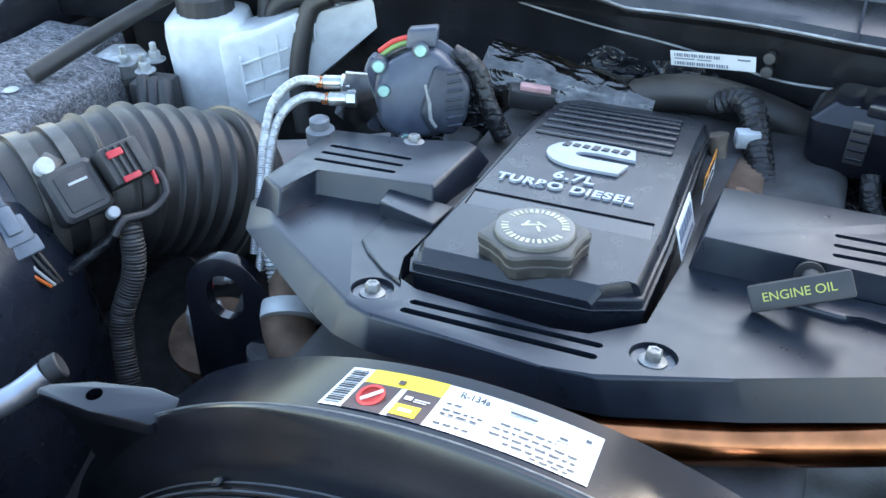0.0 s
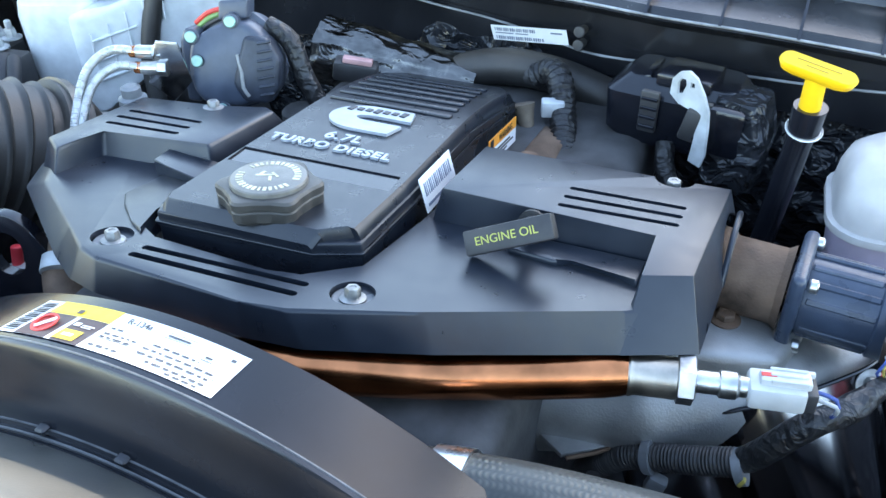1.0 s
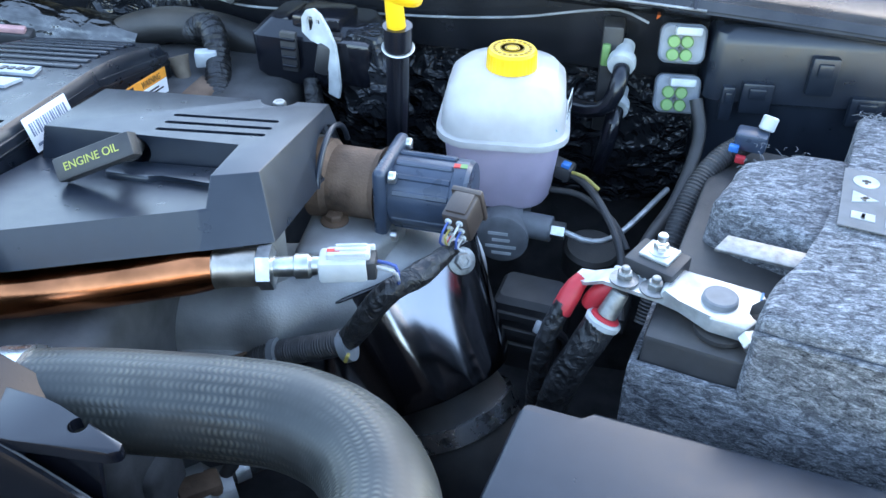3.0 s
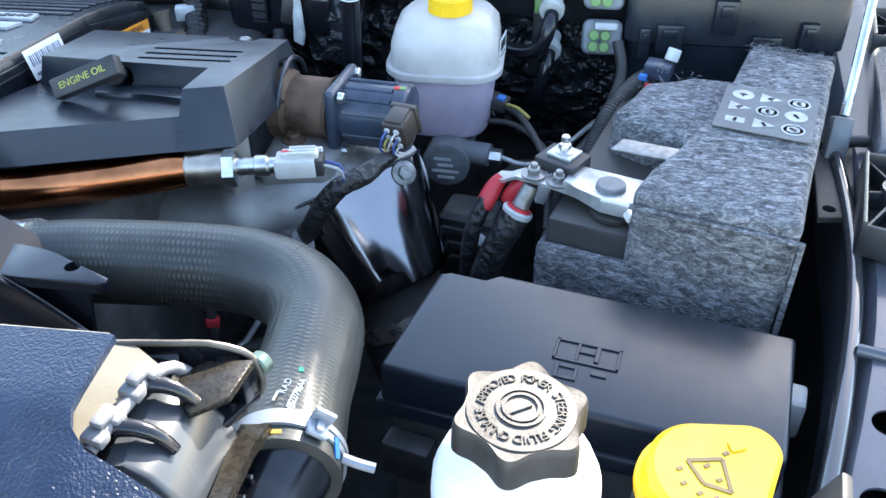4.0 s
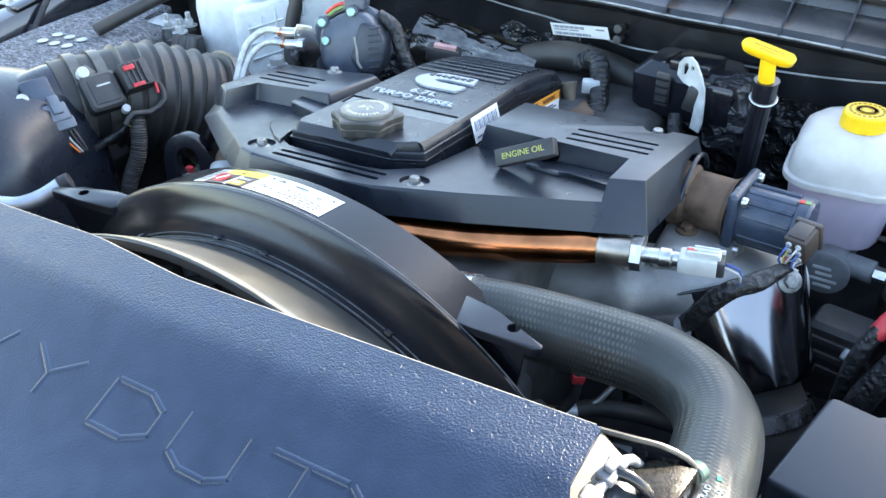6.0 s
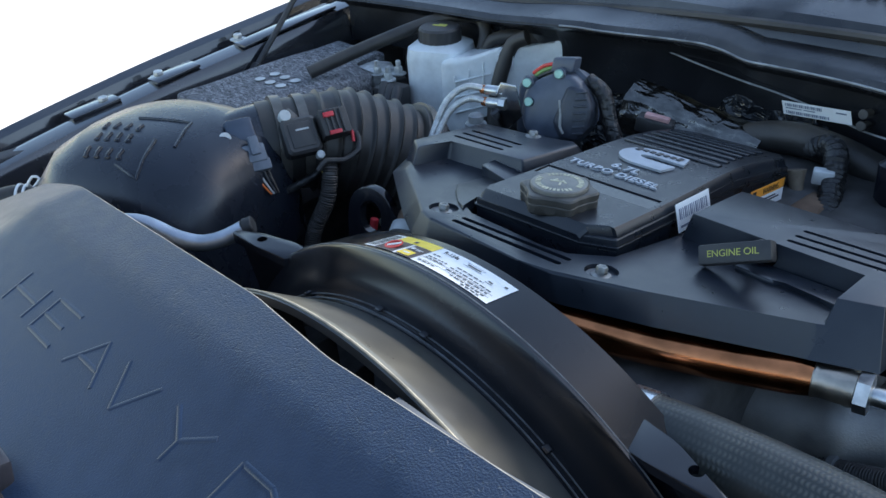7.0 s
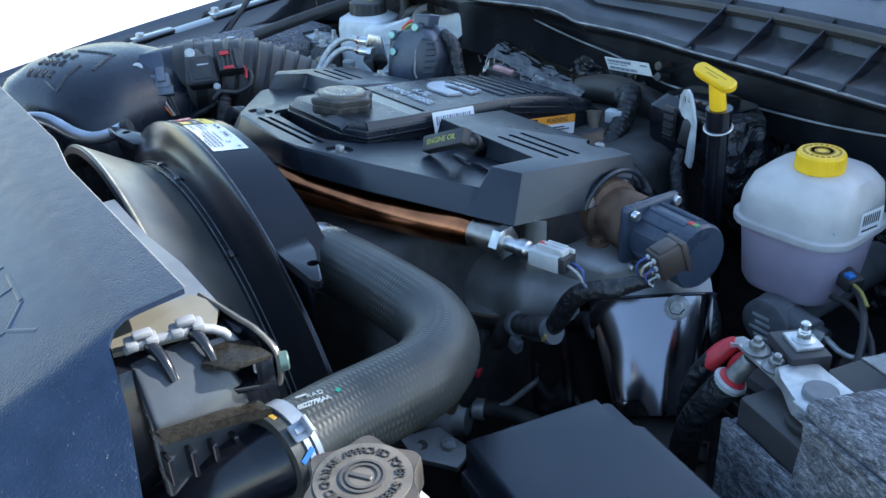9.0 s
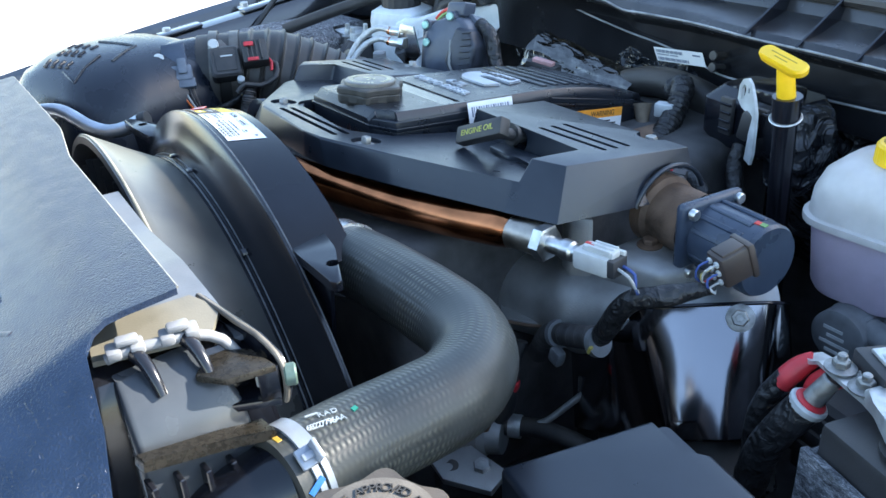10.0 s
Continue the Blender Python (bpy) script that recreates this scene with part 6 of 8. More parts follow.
tube(bm, [(0.105, 0.362, 1.135), (0.096, 0.360, 1.102), (0.088, 0.360, 1.066), (0.092, 0.362, 1.02)], 0.0085, 14, rfun=lambda s, L: 1 + 0.07 * math.sin(s * 1500), step=0.001)
part("conduit", bm, DARK, fc)
bm = B()
tube(bm, [(0.096, 0.366, 1.090), (0.112, 0.374, 1.082), (0.122, 0.380, 1.074)], 0.0050, 12, rfun=lambda s, L: 1 + 0.16 * math.sin(s * 1500), step=0.0008)
part("plug", bm, WORNZINC, fc, "pale threaded plug")
bm = B()
cyl(bm, (0.160, 0.380, 1.074), (0.168, 0.382, 1.080), 0.011, n=20)
part("cap", bm, DARK, fc)

# ---- brake fluid reservoir and master cylinder ----
br = thing("brake_reservoir", (0.415, 0.715, 1.12), "milky brake fluid reservoir, half full, with a yellow cap", "reservoir")
cx, cy = 0.414, 0.711
bm = B()
loft(bm, [(1.196, cx, cy, 0.054, 0.053, 0.030), (1.1965, cx, cy, 0.0585, 0.0575, 0.033), (1.2025, cx, cy, 0.0585, 0.0575, 0.033), (1.2035, cx, cy, 0.0545, 0.0535, 0.030), (1.224, cx, cy, 0.053, 0.052, 0.030), (1.238, cx + 0.001, cy + 0.002, 0.050, 0.049, 0.032), (1.247, cx + 0.002, cy + 0.004, 0.042, 0.041, 0.032), (1.2505, cx + 0.003, cy + 0.005, 0.028, 0.027, 0.024)], 4)
part("upper_shell", bm, BRAKEPL, br)
bm = B()
loft(bm, [(1.127, cx, cy, 0.034, 0.034, 0.02), (1.130, cx, cy, 0.043, 0.042, 0.026), (1.138, cx, cy, 0.0465, 0.046, 0.028), (1.1962, cx, cy, 0.0520, 0.051, 0.029)], 4)
part("lower_shell", bm, FLUID, br, "lower half tinted by the fluid")
bm = B()
cyl(bm, (cx + 0.004, cy - 0.004, 1.243), (cx + 0.004, cy - 0.004, 1.251), 0.0165)
part("neck", bm, MILKY, br)
bm = B()
lathe(bm, [(0, 0.0205), (0.001, 0.0218), (0.015, 0.0212), (0.0175, 0.0195), (0.0178, 0.0)], (cx + 0.004, cy - 0.004, 1.2495), (0, 0, 1), 72, wave=lambda i, a, r: r * (1 + 0.012 * math.cos(36 * a)) if r > 0.0205 else r)
cp = part("cap", bm, YELLOW, br, "yellow screw cap")
bm = B()
for rr in (0.006, 0.011):
    lathe(bm, [(0, rr), (0.0005, rr), (0.0005, rr - 0.0012), (0, rr - 0.0012)], (cx + 0.004, cy - 0.004, 1.2672), (0, 0, 1), 30)
for i in range(20):
    a = radians(18 * i)
    box(bm, (cx + 0.004 + 0.0155 * math.cos(a), cy - 0.004 + 0.0155 * math.sin(a), 1.2674), (0.0022, 0.0030, 0.0005), (0, 0, 18 * i), 0)
part("print", bm, surface("embossed_yellow", (0.34, 0.20, 0.012), 0.45, vary=0.1, bump=0), cp)
bm = B()
box(bm, (cx + 0.046, cy - 0.036, 1.212), (0.0008, 0.010, 0.003), (0, -35, 40), 0)
part("ink_mark", bm, surface("teal_mark", (0.05, 0.35, 0.42), 0.5, bump=0), br)
bm = B()
m = plane_of((cx + 0.0565, cy + 0.004, 1.214), (0.07, 1, 0), (0, 0, 1))
bm = B()
box(bm, (0, 0, 0), (0.030, 0.022, 0.0006), bev=0)
bsticker = part("label", move(bm, m), PAPER, br, "small barcode sticker")
bm = B()
bars(bm, m, [(-0.012 + 0.003 * i, 0.003, 0.0014, 0.010) for i in range(8)] + [(-0.012, -0.007, 0.022, 0.0016)], t=0.0006)
part("print", bm, INK, bsticker)
mc = thing("master_cylinder", (0.42, 0.70, 1.1), "grey cast brake master cylinder with pipe unions", "brake part")
bm = B()
lathe(bm, [(0, 0.020), (0.002, 0.0245), (0.03, 0.0245), (0.033, 0.021), (0.19, 0.021)], (0.424, 0.648, 1.108), (0, 1, 0.02), 36)
part("body", bm, GREYPL, mc)
bm = B()
box(bm, (0.424, 0.680, 1.122), (0.035, 0.04, 0.014), bev=0.004)
part("port_block", bm, GREYPL, mc)
bm = B()
box(bm, (0.424, 0.735, 1.122), (0.03, 0.04, 0.014), bev=0.004)
part("port_block", bm, GREYPL, mc)
bm = B()
cyl(bm, (0.440, 0.668, 1.116), (0.468, 0.664, 1.116), 0.012)
part("union_boss", bm, GREYPL, mc)
bm = B()
lathe(bm, [(0, 0.008), (0.012, 0.008)], (0.468, 0.664, 1.116), (1, -0.1, 0), 6)
part("union_nut", bm, ZINC, mc)
bm = B()
m = plane_of((0.424, 0.6475, 1.108), (1, 0, 0), (0, 0, 1))
bars(bm, m, [(-0.012, 0.008, 0.018, 0.003), (-0.008, 0.001, 0.016, 0.003), (-0.014, -0.006, 0.028, 0.003), (-0.008, -0.013, 0.018, 0.003)], t=0.0006)
part("stamp", bm, LIGHTPL, mc)
bl = thing("brake_lines", (0.52, 0.66, 1.12), "steel brake pipes and black hose leading to the wing", "pipe")
for pts, r, mt in (([(0.478, 0.663, 1.116), (0.505, 0.655, 1.114), (0.53, 0.67, 1.118), (0.57, 0.74, 1.125)], 0.0028, DULLZINC), ([(0.46, 0.69, 1.142), (0.49, 0.68, 1.145), (0.52, 0.66, 1.135), (0.535, 0.64, 1.12)], 0.003, DARK), ([(0.463, 0.70, 1.158), (0.49, 0.685, 1.157), (0.515, 0.655, 1.142), (0.53, 0.62, 1.125), (0.535, 0.58, 1.09)], 0.0035, DARK)):
    bm = B()
    tube(bm, pts, r, 10)
    part("line", bm, mt, bl)
bm = B()
box(bm, (0.470, 0.698, 1.160), (0.022, 0.018, 0.014), (0, 10, -15), 0.003)
blplug = part("plug", bm, DARK, bl)
bm = B()
box(bm, (0.474, 0.692, 1.168), (0.008, 0.008, 0.004), (0, 10, -15), 0.001)
part("plug_tab", bm, BLUE, blplug, "blue locking tab")
bm = B()
tube(bm, [(0.480, 0.690, 1.162), (0.492, 0.682, 1.163), (0.505, 0.672, 1.158)], 0.0016, 8)
part("wire", bm, WIREY, bl)
bm = B()
box(bm, (0.528, 0.60, 1.118), (0.012, 0.008, 0.026), (10, 10, 0), 0.002)
part("clip", bm, WHITEPL, bl, "white hose clip")

# ---- transmission dipstick ----
td = thing("transmission_dipstick", (0.322, 0.672, 1.15), "yellow T-handled dipstick in a black tube", "dipstick")
bm = B()
tube(bm, [(0.30, 0.745, 0.95), (0.309, 0.720, 1.05), (0.318, 0.696, 1.17), (0.325, 0.679, 1.272), (0.3255, 0.6765, 1.289)], 0.0100, 22)
part("tube", bm, GLOSS, td)
bm = B()
lathe(bm, [(0, 0.0102), (0, 0.0118), (0.021, 0.0124), (0.021, 0.0088)], (0.3250, 0.6790, 1.2700), (0.03, -0.12, 1.0), 28)
part("collar", bm, GLOSS, td)
bm = B()
lathe(bm, [(0, 0.0132), (0.0008, 0.0140), (0.0016, 0.0132), (0.0008, 0.0126)], (0.3252, 0.6785, 1.2705), (0.10, -0.30, 1.0), 28)
part("ring", bm, DULLZINC, td, "thin wire ring")
bm = B()
cyl(bm, (0.3250, 0.6765, 1.286), (0.3240, 0.670, 1.320), 0.0080, 0.0072)
part("stem", bm, YELLOW, td)
m = plane_of((0.3235, 0.6680, 1.3215), (0.95, -0.22, -0.12), (0.1, 1, 0.45)) @ Matrix.Diagonal((0.80, 0.72, 0.72, 1))
bm = B()
loft(bm, [(-0.0075, 0, 0, 0.026, 0.008, 0.0075), (-0.004, 0, 0, 0.033, 0.0098, 0.0095), (0.003, 0, 0, 0.035, 0.0102, 0.010), (0.006, 0, 0, 0.0335, 0.0088, 0.0085)])
thandle = part("handle", move(bm, m), YELLOW, td)
bm = B()
bars(bm, m @ Matrix.Translation((0, 0, 0.0058)), [(-0.020, 0.002, 0.040, 0.0014), (-0.010, -0.003, 0.020, 0.0012)], t=0.0005)
part("print", bm, surface("worn_handle_print", (0.40, 0.25, 0.02), 0.5, vary=0.2, bump=0), thandle)

# ---- black module box with a grey bracket, by the firewall ----
mb = thing("control_module", (0.23, 0.79, 1.2), "black plastic wiring box with ribs behind the engine", "wiring box")
bm = B()
loft(bm, [(1.185, 0.221, 0.795, 0.052, 0.030, 0.010), (1.195, 0.219, 0.795, 0.062, 0.034, 0.012), (1.232, 0.218, 0.797, 0.064, 0.034, 0.012), (1.247, 0.220, 0.80, 0.050, 0.026, 0.012)], -6)
part("case", bm, GLOSS, mb)
bm = B()
prism(bm, [(0.196, 0.772), (0.246, 0.766), (0.252, 0.812), (0.204, 0.818)], 1.244, 1.2545, 0.003)
part("lid", bm, GLOSS, mb)
bm = B()
box(bm, (0.186, 0.800, 1.2440), (0.016, 0.044, 0.006), (0, -18, -6), 0.0015)
part("ridge", bm, GLOSS, mb)
for x, y in ((0.196, 0.7605), (0.243, 0.7555)):
    bm = B()
    box(bm, (x, y, 1.222), (0.017, 0.006, 0.040), (0, 0, -6), 0.0015)
    lt = part("latch", bm, DARK, mb)
    for k in range(4):
        bm = B()
        box(bm, (x, y - 0.0035, 1.208 + 0.009 * k), (0.015, 0.003, 0.003), (0, 0, -6), 0.0006, 1)
        part("slat", bm, GLOSS, lt)
bm = B()
loft(bm, [(1.165, 0.276, 0.775, 0.024, 0.024, 0.010), (1.215, 0.277, 0.775, 0.028, 0.028, 0.012), (1.246, 0.275, 0.778, 0.020, 0.022, 0.010)], -10)
part("end_cap", bm, FILM, mb, "film-wrapped end")
bm = B()
tube(bm, [(0.215, 0.765, 1.192), (0.22, 0.752, 1.172), (0.235, 0.742, 1.145), (0.25, 0.74, 1.10)], 0.009, 14)
part("tail", bm, TAPE, mb, "taped wiring tail")
bm = B()
box(bm, (0.262, 0.756, 1.218), (0.040, 0.018, 0.046), (0, 0, -6), 0.006)
part("cover", bm, GLOSS, mb)
bk = thing("hanger_bracket", (0.245, 0.75, 1.2), "pale grey stamped steel bracket with an oval eye", "bracket")
bm = B()
m = plane_of((0.2295, 0.748, 1.254), (1, -0.45, 0), (0, 0.05, 1)) @ Matrix.Diagonal((1.22, 1, 1, 1))
prism(bm, [(-0.014, -0.008), (-0.014, 0.006), (-0.009, 0.014), (-0.002, 0.017), (0.005, 0.013), (0.013, 0.001), (0.019, -0.012), (0.021, -0.026), (0.023, -0.052), (0.021, -0.064), (0.011, -0.062), (0.012, -0.040), (0.010, -0.024), (0.005, -0.016), (-0.006, -0.014)], -0.0015, 0.0015, 0)
eyeob = part("plate", move(bm, m), LIGHTPL, bk)
b = B()
prism(b, [(-0.008, -0.006), (-0.009, 0.004), (-0.007, 0.009), (-0.003, 0.009), (-0.002, 0.004), (-0.004, -0.004)], -0.01, 0.01, 0)
b2 = B()
prism(b2, [(0.001, 0.003), (0.001, 0.008), (0.004, 0.008), (0.005, 0.004)], -0.01, 0.01, 0)
carve(eyeob, [move(b, m), move(b2, m)])
bm = B()
box(bm, (0.236, 0.744, 1.225), (0.014, 0.012, 0.030), (0, 12, 0), 0.003)
part("grommet", bm, DARK, bk)
# convoluted loom that rises beside it
lm = thing("wiring_loom", (0.12, 0.78, 1.18), "black taped wiring loom rising behind the cover", "harness")
bm = B()
tube(bm, [(0.072, 0.812, 1.212), (0.088, 0.808, 1.222), (0.103, 0.792, 1.219), (0.114, 0.770, 1.200), (0.126, 0.738, 1.183), (0.142, 0.708, 1.174), (0.165, 0.69, 1.166)], 0.0125, 18, rfun=lambda s, L: 1 + 0.07 * math.sin(s * 900), step=0.0015)
part("loom", bm, TAPE, lm)
bm = B()
tube(bm, [(0.04, 0.832, 1.195), (0.056, 0.824, 1.205), (0.072, 0.812, 1.212)], 0.010, 14, rfun=lambda s, L: 1 + 0.06 * math.sin(s * 2200), step=0.0009)
part("conduit", bm, DARK, lm)
bm = B()
box(bm, (0.105, 0.765, 1.205), (0.022, 0.014, 0.016), (0, 0, 20), 0.002)
part("plug", bm, LIGHTPL, lm, "pale grey plug")
bm = B()
tube(bm, [(0.16, 0.72, 1.175), (0.20, 0.70, 1.178), (0.225, 0.69, 1.172), (0.24, 0.70, 1.15)], 0.009, 14)
part("branch", bm, TAPE, lm)
bm = B()
box(bm, (0.228, 0.655, 1.190), (0.022, 0.016, 0.016), (0, 0, 35), 0.003)
part("plug", bm, DARK, lm)
bm = B()
box(bm, (0.222, 0.650, 1.1985), (0.010, 0.005, 0.003), (0, 0, 35), 0.001)
part("plug_tab", bm, RED, lm, "red locking tab")
# rusty bracket beside the filler housing's rear
rb = thing("rusty_bracket", (0.11, 0.70, 1.18), "rusty cast engine bracket behind the cover", "bracket")
bm = B()
prism(bm, [(0.095, 0.64), (0.135, 0.66), (0.13, 0.74), (0.10, 0.76)], 1.15, 1.192, 0.006, 3)
part("casting", bm, IRON, rb)
bm = B()
cyl(bm, (0.115, 0.66, 1.19), (0.117, 0.664, 1.21), 0.010, 0.008)
part("stud", bm, IRON, rb)
bm = B()
tube(bm, [(0.100, 0.742, 1.160), (0.090, 0.747, 1.176), (0.083, 0.752, 1.192), (0.078, 0.756, 1.208)], 0.0085, 14, rfun=lambda s, L: 1.35 - 0.5 * math.sin(math.pi * s / L))
part("post", bm, surface("dusty_tan_casting", (0.17, 0.135, 0.10), 0.7, 0.2, vary=0.4, grain=60, bump=0.5), rb, "dusty tan cast post")

# ---- creased black film on the firewall ----
fm = thing("firewall_insulation", (0.4, 0.87, 1.15), "creased shiny black insulation on the firewall", "insulation", kind="structure")
bm = B()
def film_at(u, v):
    return (-0.30 + 0.98 * u, 0.885 - 0.03 * math.sin(v * 3) + 0.012 * noise.noise((u * 22, v * 9, 0)), 1.02 + 0.235 * v + 0.01 * noise.noise((u * 14, v * 7, 3)))


us, vv = span(0, 1, 70), span(0, 1, 18)
grid = [[bm.verts.new(film_at(a, b)) for b in vv] for a in us]
for i in range(len(us) - 1):
    for j in range(len(vv) - 1):
        bm.faces.new((grid[i][j], grid[i + 1][j], grid[i + 1][j + 1], grid[i][j + 1]))
part("film", bm, FILM, fm)

# ---- refrigerant service ports ----
ac = thing("service_ports", (0.50, 0.80, 1.2), "two grey-capped refrigerant ports with black hoses", "fitting")
for z in (1.225, 1.180):
    bm = B()
    lathe(bm, [(0, 0.0125), (0.004, 0.0135), (0.010, 0.013), (0.014, 0.009), (0.03, 0.009)], (0.512, 0.786, z), (0.1, 1, 0.3), 24)
    part("cap", bm, LIGHTPL, ac, "pale grey cap")
    bm = B()
    tube(bm, [(0.513, 0.784, z - 0.002), (0.512, 0.772, z - 0.008), (0.506, 0.768, z - 0.030), (0.488, 0.775, z - 0.042), (0.452, 0.80, z - 0.046)] if z > 1.2 else [(0.513, 0.784, z), (0.511, 0.770, z - 0.008), (0.508, 0.768, z - 0.03), (0.503, 0.775, z - 0.06)], 0.008, 16)
    part("hose", bm, GLOSS, ac)
bm = B()
box(bm, (0.502, 0.82, 1.20), (0.020, 0.030, 0.11), bev=0.003)
part("bracket", bm, DARK, ac)
bm = B()
box(bm, (0.497, 0.803, 1.228), (0.008, 0.006, 0.022), bev=0.002)
part("tag", bm, GREEN, ac, "small green tag")

# ---- two grey connectors with green seals ----
for z, x, yy in ((1.246, 0.566, 0.800), (1.2000, 0.568, 0.790)):
    gc = thing("bulkhead_connector", (x, yy + 0.02, z), "grey sealed connector with four green wire seals", "connector", "bulkhead connectors")
    m = plane_of((x, yy, z), (1, 0.06, 0), (0, 0.3, 1))
    bm = B()
    loft(bm, [(-0.030, 0, 0, 0.017, 0.013, 0.005), (-0.012, 0, 0, 0.021, 0.018, 0.008), (-0.002, 0, 0, 0.021, 0.018, 0.008), (0.0, 0, 0, 0.019, 0.016, 0.007)])
    shell = part("body", move(bm, m), surface("grey_shell", (0.19, 0.21, 0.24), 0.4, bump=0.1, dust=0.2), gc)
    bm = B()
    box(bm, (0.003, 0.012, 0.004), (0.024, 0.008, 0.010), bev=0.002)
    part("lever", move(bm, m), LIGHTPL, gc)
    for i in (-1, 1):
        for j in (-1, 1):
            bm = B()
            cyl(bm, (-0.003 + 0.006 * i, -0.004 + 0.006 * j, -0.001), (-0.003 + 0.006 * i, -0.004 + 0.006 * j, 0.005), 0.0056, n=18)
            part("seal", move(bm, m), GREEN, shell, "green rubber seal")
    bm = B()
    cyl(bm, (-0.003, -0.004, 0.004), (-0.003, -0.004, 0.0065), 0.0018, n=10, bev=0.0003)
    part("screw", move(bm, m), DARK, gc)
bm = B()
gl = thing("battery_loom", (0.57, 0.70, 1.15), "black convoluted wiring loom beside the battery", "harness")
tube(bm, [(0.585, 0.783, 1.200), (0.592, 0.762, 1.17), (0.575, 0.70, 1.14), (0.548, 0.64, 1.12), (0.535, 0.60, 1.06)], 0.006, 12)
part("cable", bm, DARK, gl)
bm = B()
tube(bm, [(0.625, 0.700, 1.205), (0.600, 0.680, 1.195), (0.580, 0.650, 1.175), (0.565, 0.61, 1.14), (0.555, 0.58, 1.09)], 0.0092, 18, rfun=lambda s, L: 1 + 0.06 * math.sin(s * 2000), step=0.001)
part("conduit", bm, DARK, gl)
bm = B()
box(bm, (0.624, 0.690, 1.212), (0.026, 0.020, 0.016), (0, 0, -14), 0.003)
part("plug", bm, MOTOR, gl)
bm = B()
cyl(bm, (0.634, 0.693, 1.220), (0.637, 0.697, 1.231), 0.0065)
part("plug_end", bm, LIGHTPL, gl)
bm = B()
box(bm, (0.616, 0.676, 1.200), (0.008, 0.006, 0.006), (0, 0, -14), 0.001)
part("plug_tab", bm, RED, gl)
bm = B()
box(bm, (0.610, 0.681, 1.207), (0.008, 0.006, 0.006), (0, 0, -14), 0.001)
part("plug_tab", bm, BLUE, gl)
og = thing("orange_plug", (0.535, 0.845, 1.27), "small orange plastic plug by the cowl", "plug")
bm = B()
cyl(bm, (0.535, 0.835, 1.262), (0.540, 0.850, 1.262), 0.010)
part("plug", bm, ORANGE, og)

# ---- rear fuse box ----
rf = thing("fuse_box", (0.70, 0.83, 1.15), "black plastic fuse box with latches near the firewall", "fuse box")
bm = B()
loft(bm, [(1.10, 0.700, 0.845, 0.105, 0.050, 0.012), (1.198, 0.700, 0.845, 0.108, 0.052, 0.012), (1.200, 0.700, 0.845, 0.112, 0.056, 0.012)], 3)
part("base", bm, COVER, rf)
bm = B()
loft(bm, [(1.2005, 0.700, 0.845, 0.112, 0.056, 0.012), (1.254, 0.700, 0.846, 0.111, 0.055, 0.010), (1.263, 0.700, 0.847, 0.109, 0.053, 0.010), (1.268, 0.700, 0.848, 0.104, 0.048, 0.012)], 3)
rflid = part("lid", bm, COVER, rf)
for x, z, w, h in ((0.612, 1.200, 0.012, 0.034), (0.637, 1.207, 0.028, 0.030), (0.690, 1.232, 0.024, 0.036), (0.735, 1.200, 0.030, 0.028), (0.775, 1.215, 0.018, 0.03)):
    bm = B()
    box(bm, (x, 0.786 + (x - 0.7) * 0.05, z), (w, 0.008, h), (0, 0, 3), 0.002)
    box(bm, (x, 0.783 + (x - 0.7) * 0.05, z + h * 0.2), (w * 0.55, 0.008, h * 0.35), (0, 0, 3), 0.0015)
    part("latch", bm, COVER, rf)
for i in range(3):
    bm = B()
    box(bm, (0.675 + 0.028 * i, 0.83, 1.2690), (0.018, 0.012, 0.0015), (0, 0, 3), 0.0006, 1)
    part("embossed_mark", bm, COVER, rflid)

# ---- hardware low between the shield and the battery ----
vm = thing("vacuum_valve", (0.505, 0.697, 1.0), "dark grey rubber-capped valve on a stem", "valve")
bm = B()
lathe(bm, [(0, 0.022), (0.002, 0.026), (0.026, 0.027), (0.030, 0.024), (0.031, 0.0)], (0.505, 0.697, 1.052), (0.05, -0.1, 1), 32)
part("cap", bm, RUBBER, vm)
bm = B()
cyl(bm, (0.505, 0.699, 0.96), (0.505, 0.697, 1.054), 0.013)
part("stem", bm, DARK, vm)
rl2 = thing("relay_block", (0.458, 0.612, 1.05), "black ribbed relay block low beside the shield", "relay")
bm = B()
loft(bm, [(1.00, 0.458, 0.620, 0.028, 0.020, 0.005), (1.076, 0.458, 0.618, 0.030, 0.022, 0.006), (1.082, 0.458, 0.618, 0.026, 0.018, 0.006)], -8)
rlb = part("case", bm, DARK, rl2)
for k in range(3):
    bm = B()
    box(bm, (0.456, 0.5955, 1.030 + 0.017 * k), (0.054, 0.004, 0.008), (0, 0, -8), 0.001, 1)
    part("rib", bm, DARK, rlb)
wp = thing("white_plug", (0.472, 0.590, 1.055), "small white plug on a cable", "plug")
bm = B()
box(bm, (0.474, 0.590, 1.060), (0.022, 0.006, 0.012), (-30, 25, 10), 0.002)
part("body", bm, LIGHTPL, wp)
bm = B()
tube(bm, [(0.480, 0.594, 1.056), (0.49, 0.60, 1.045), (0.50, 0.605, 1.00)], 0.004, 10)
part("cable", bm, DARK, wp)

# ---- felt-wrapped battery on the right ----
BT = pose(0.535, 0.447, 0, 0, 0, -13.5)


def bat_poly(pts):
    return [tuple((BT @ Vector((x, y, 0)))[:2]) for x, y in pts]


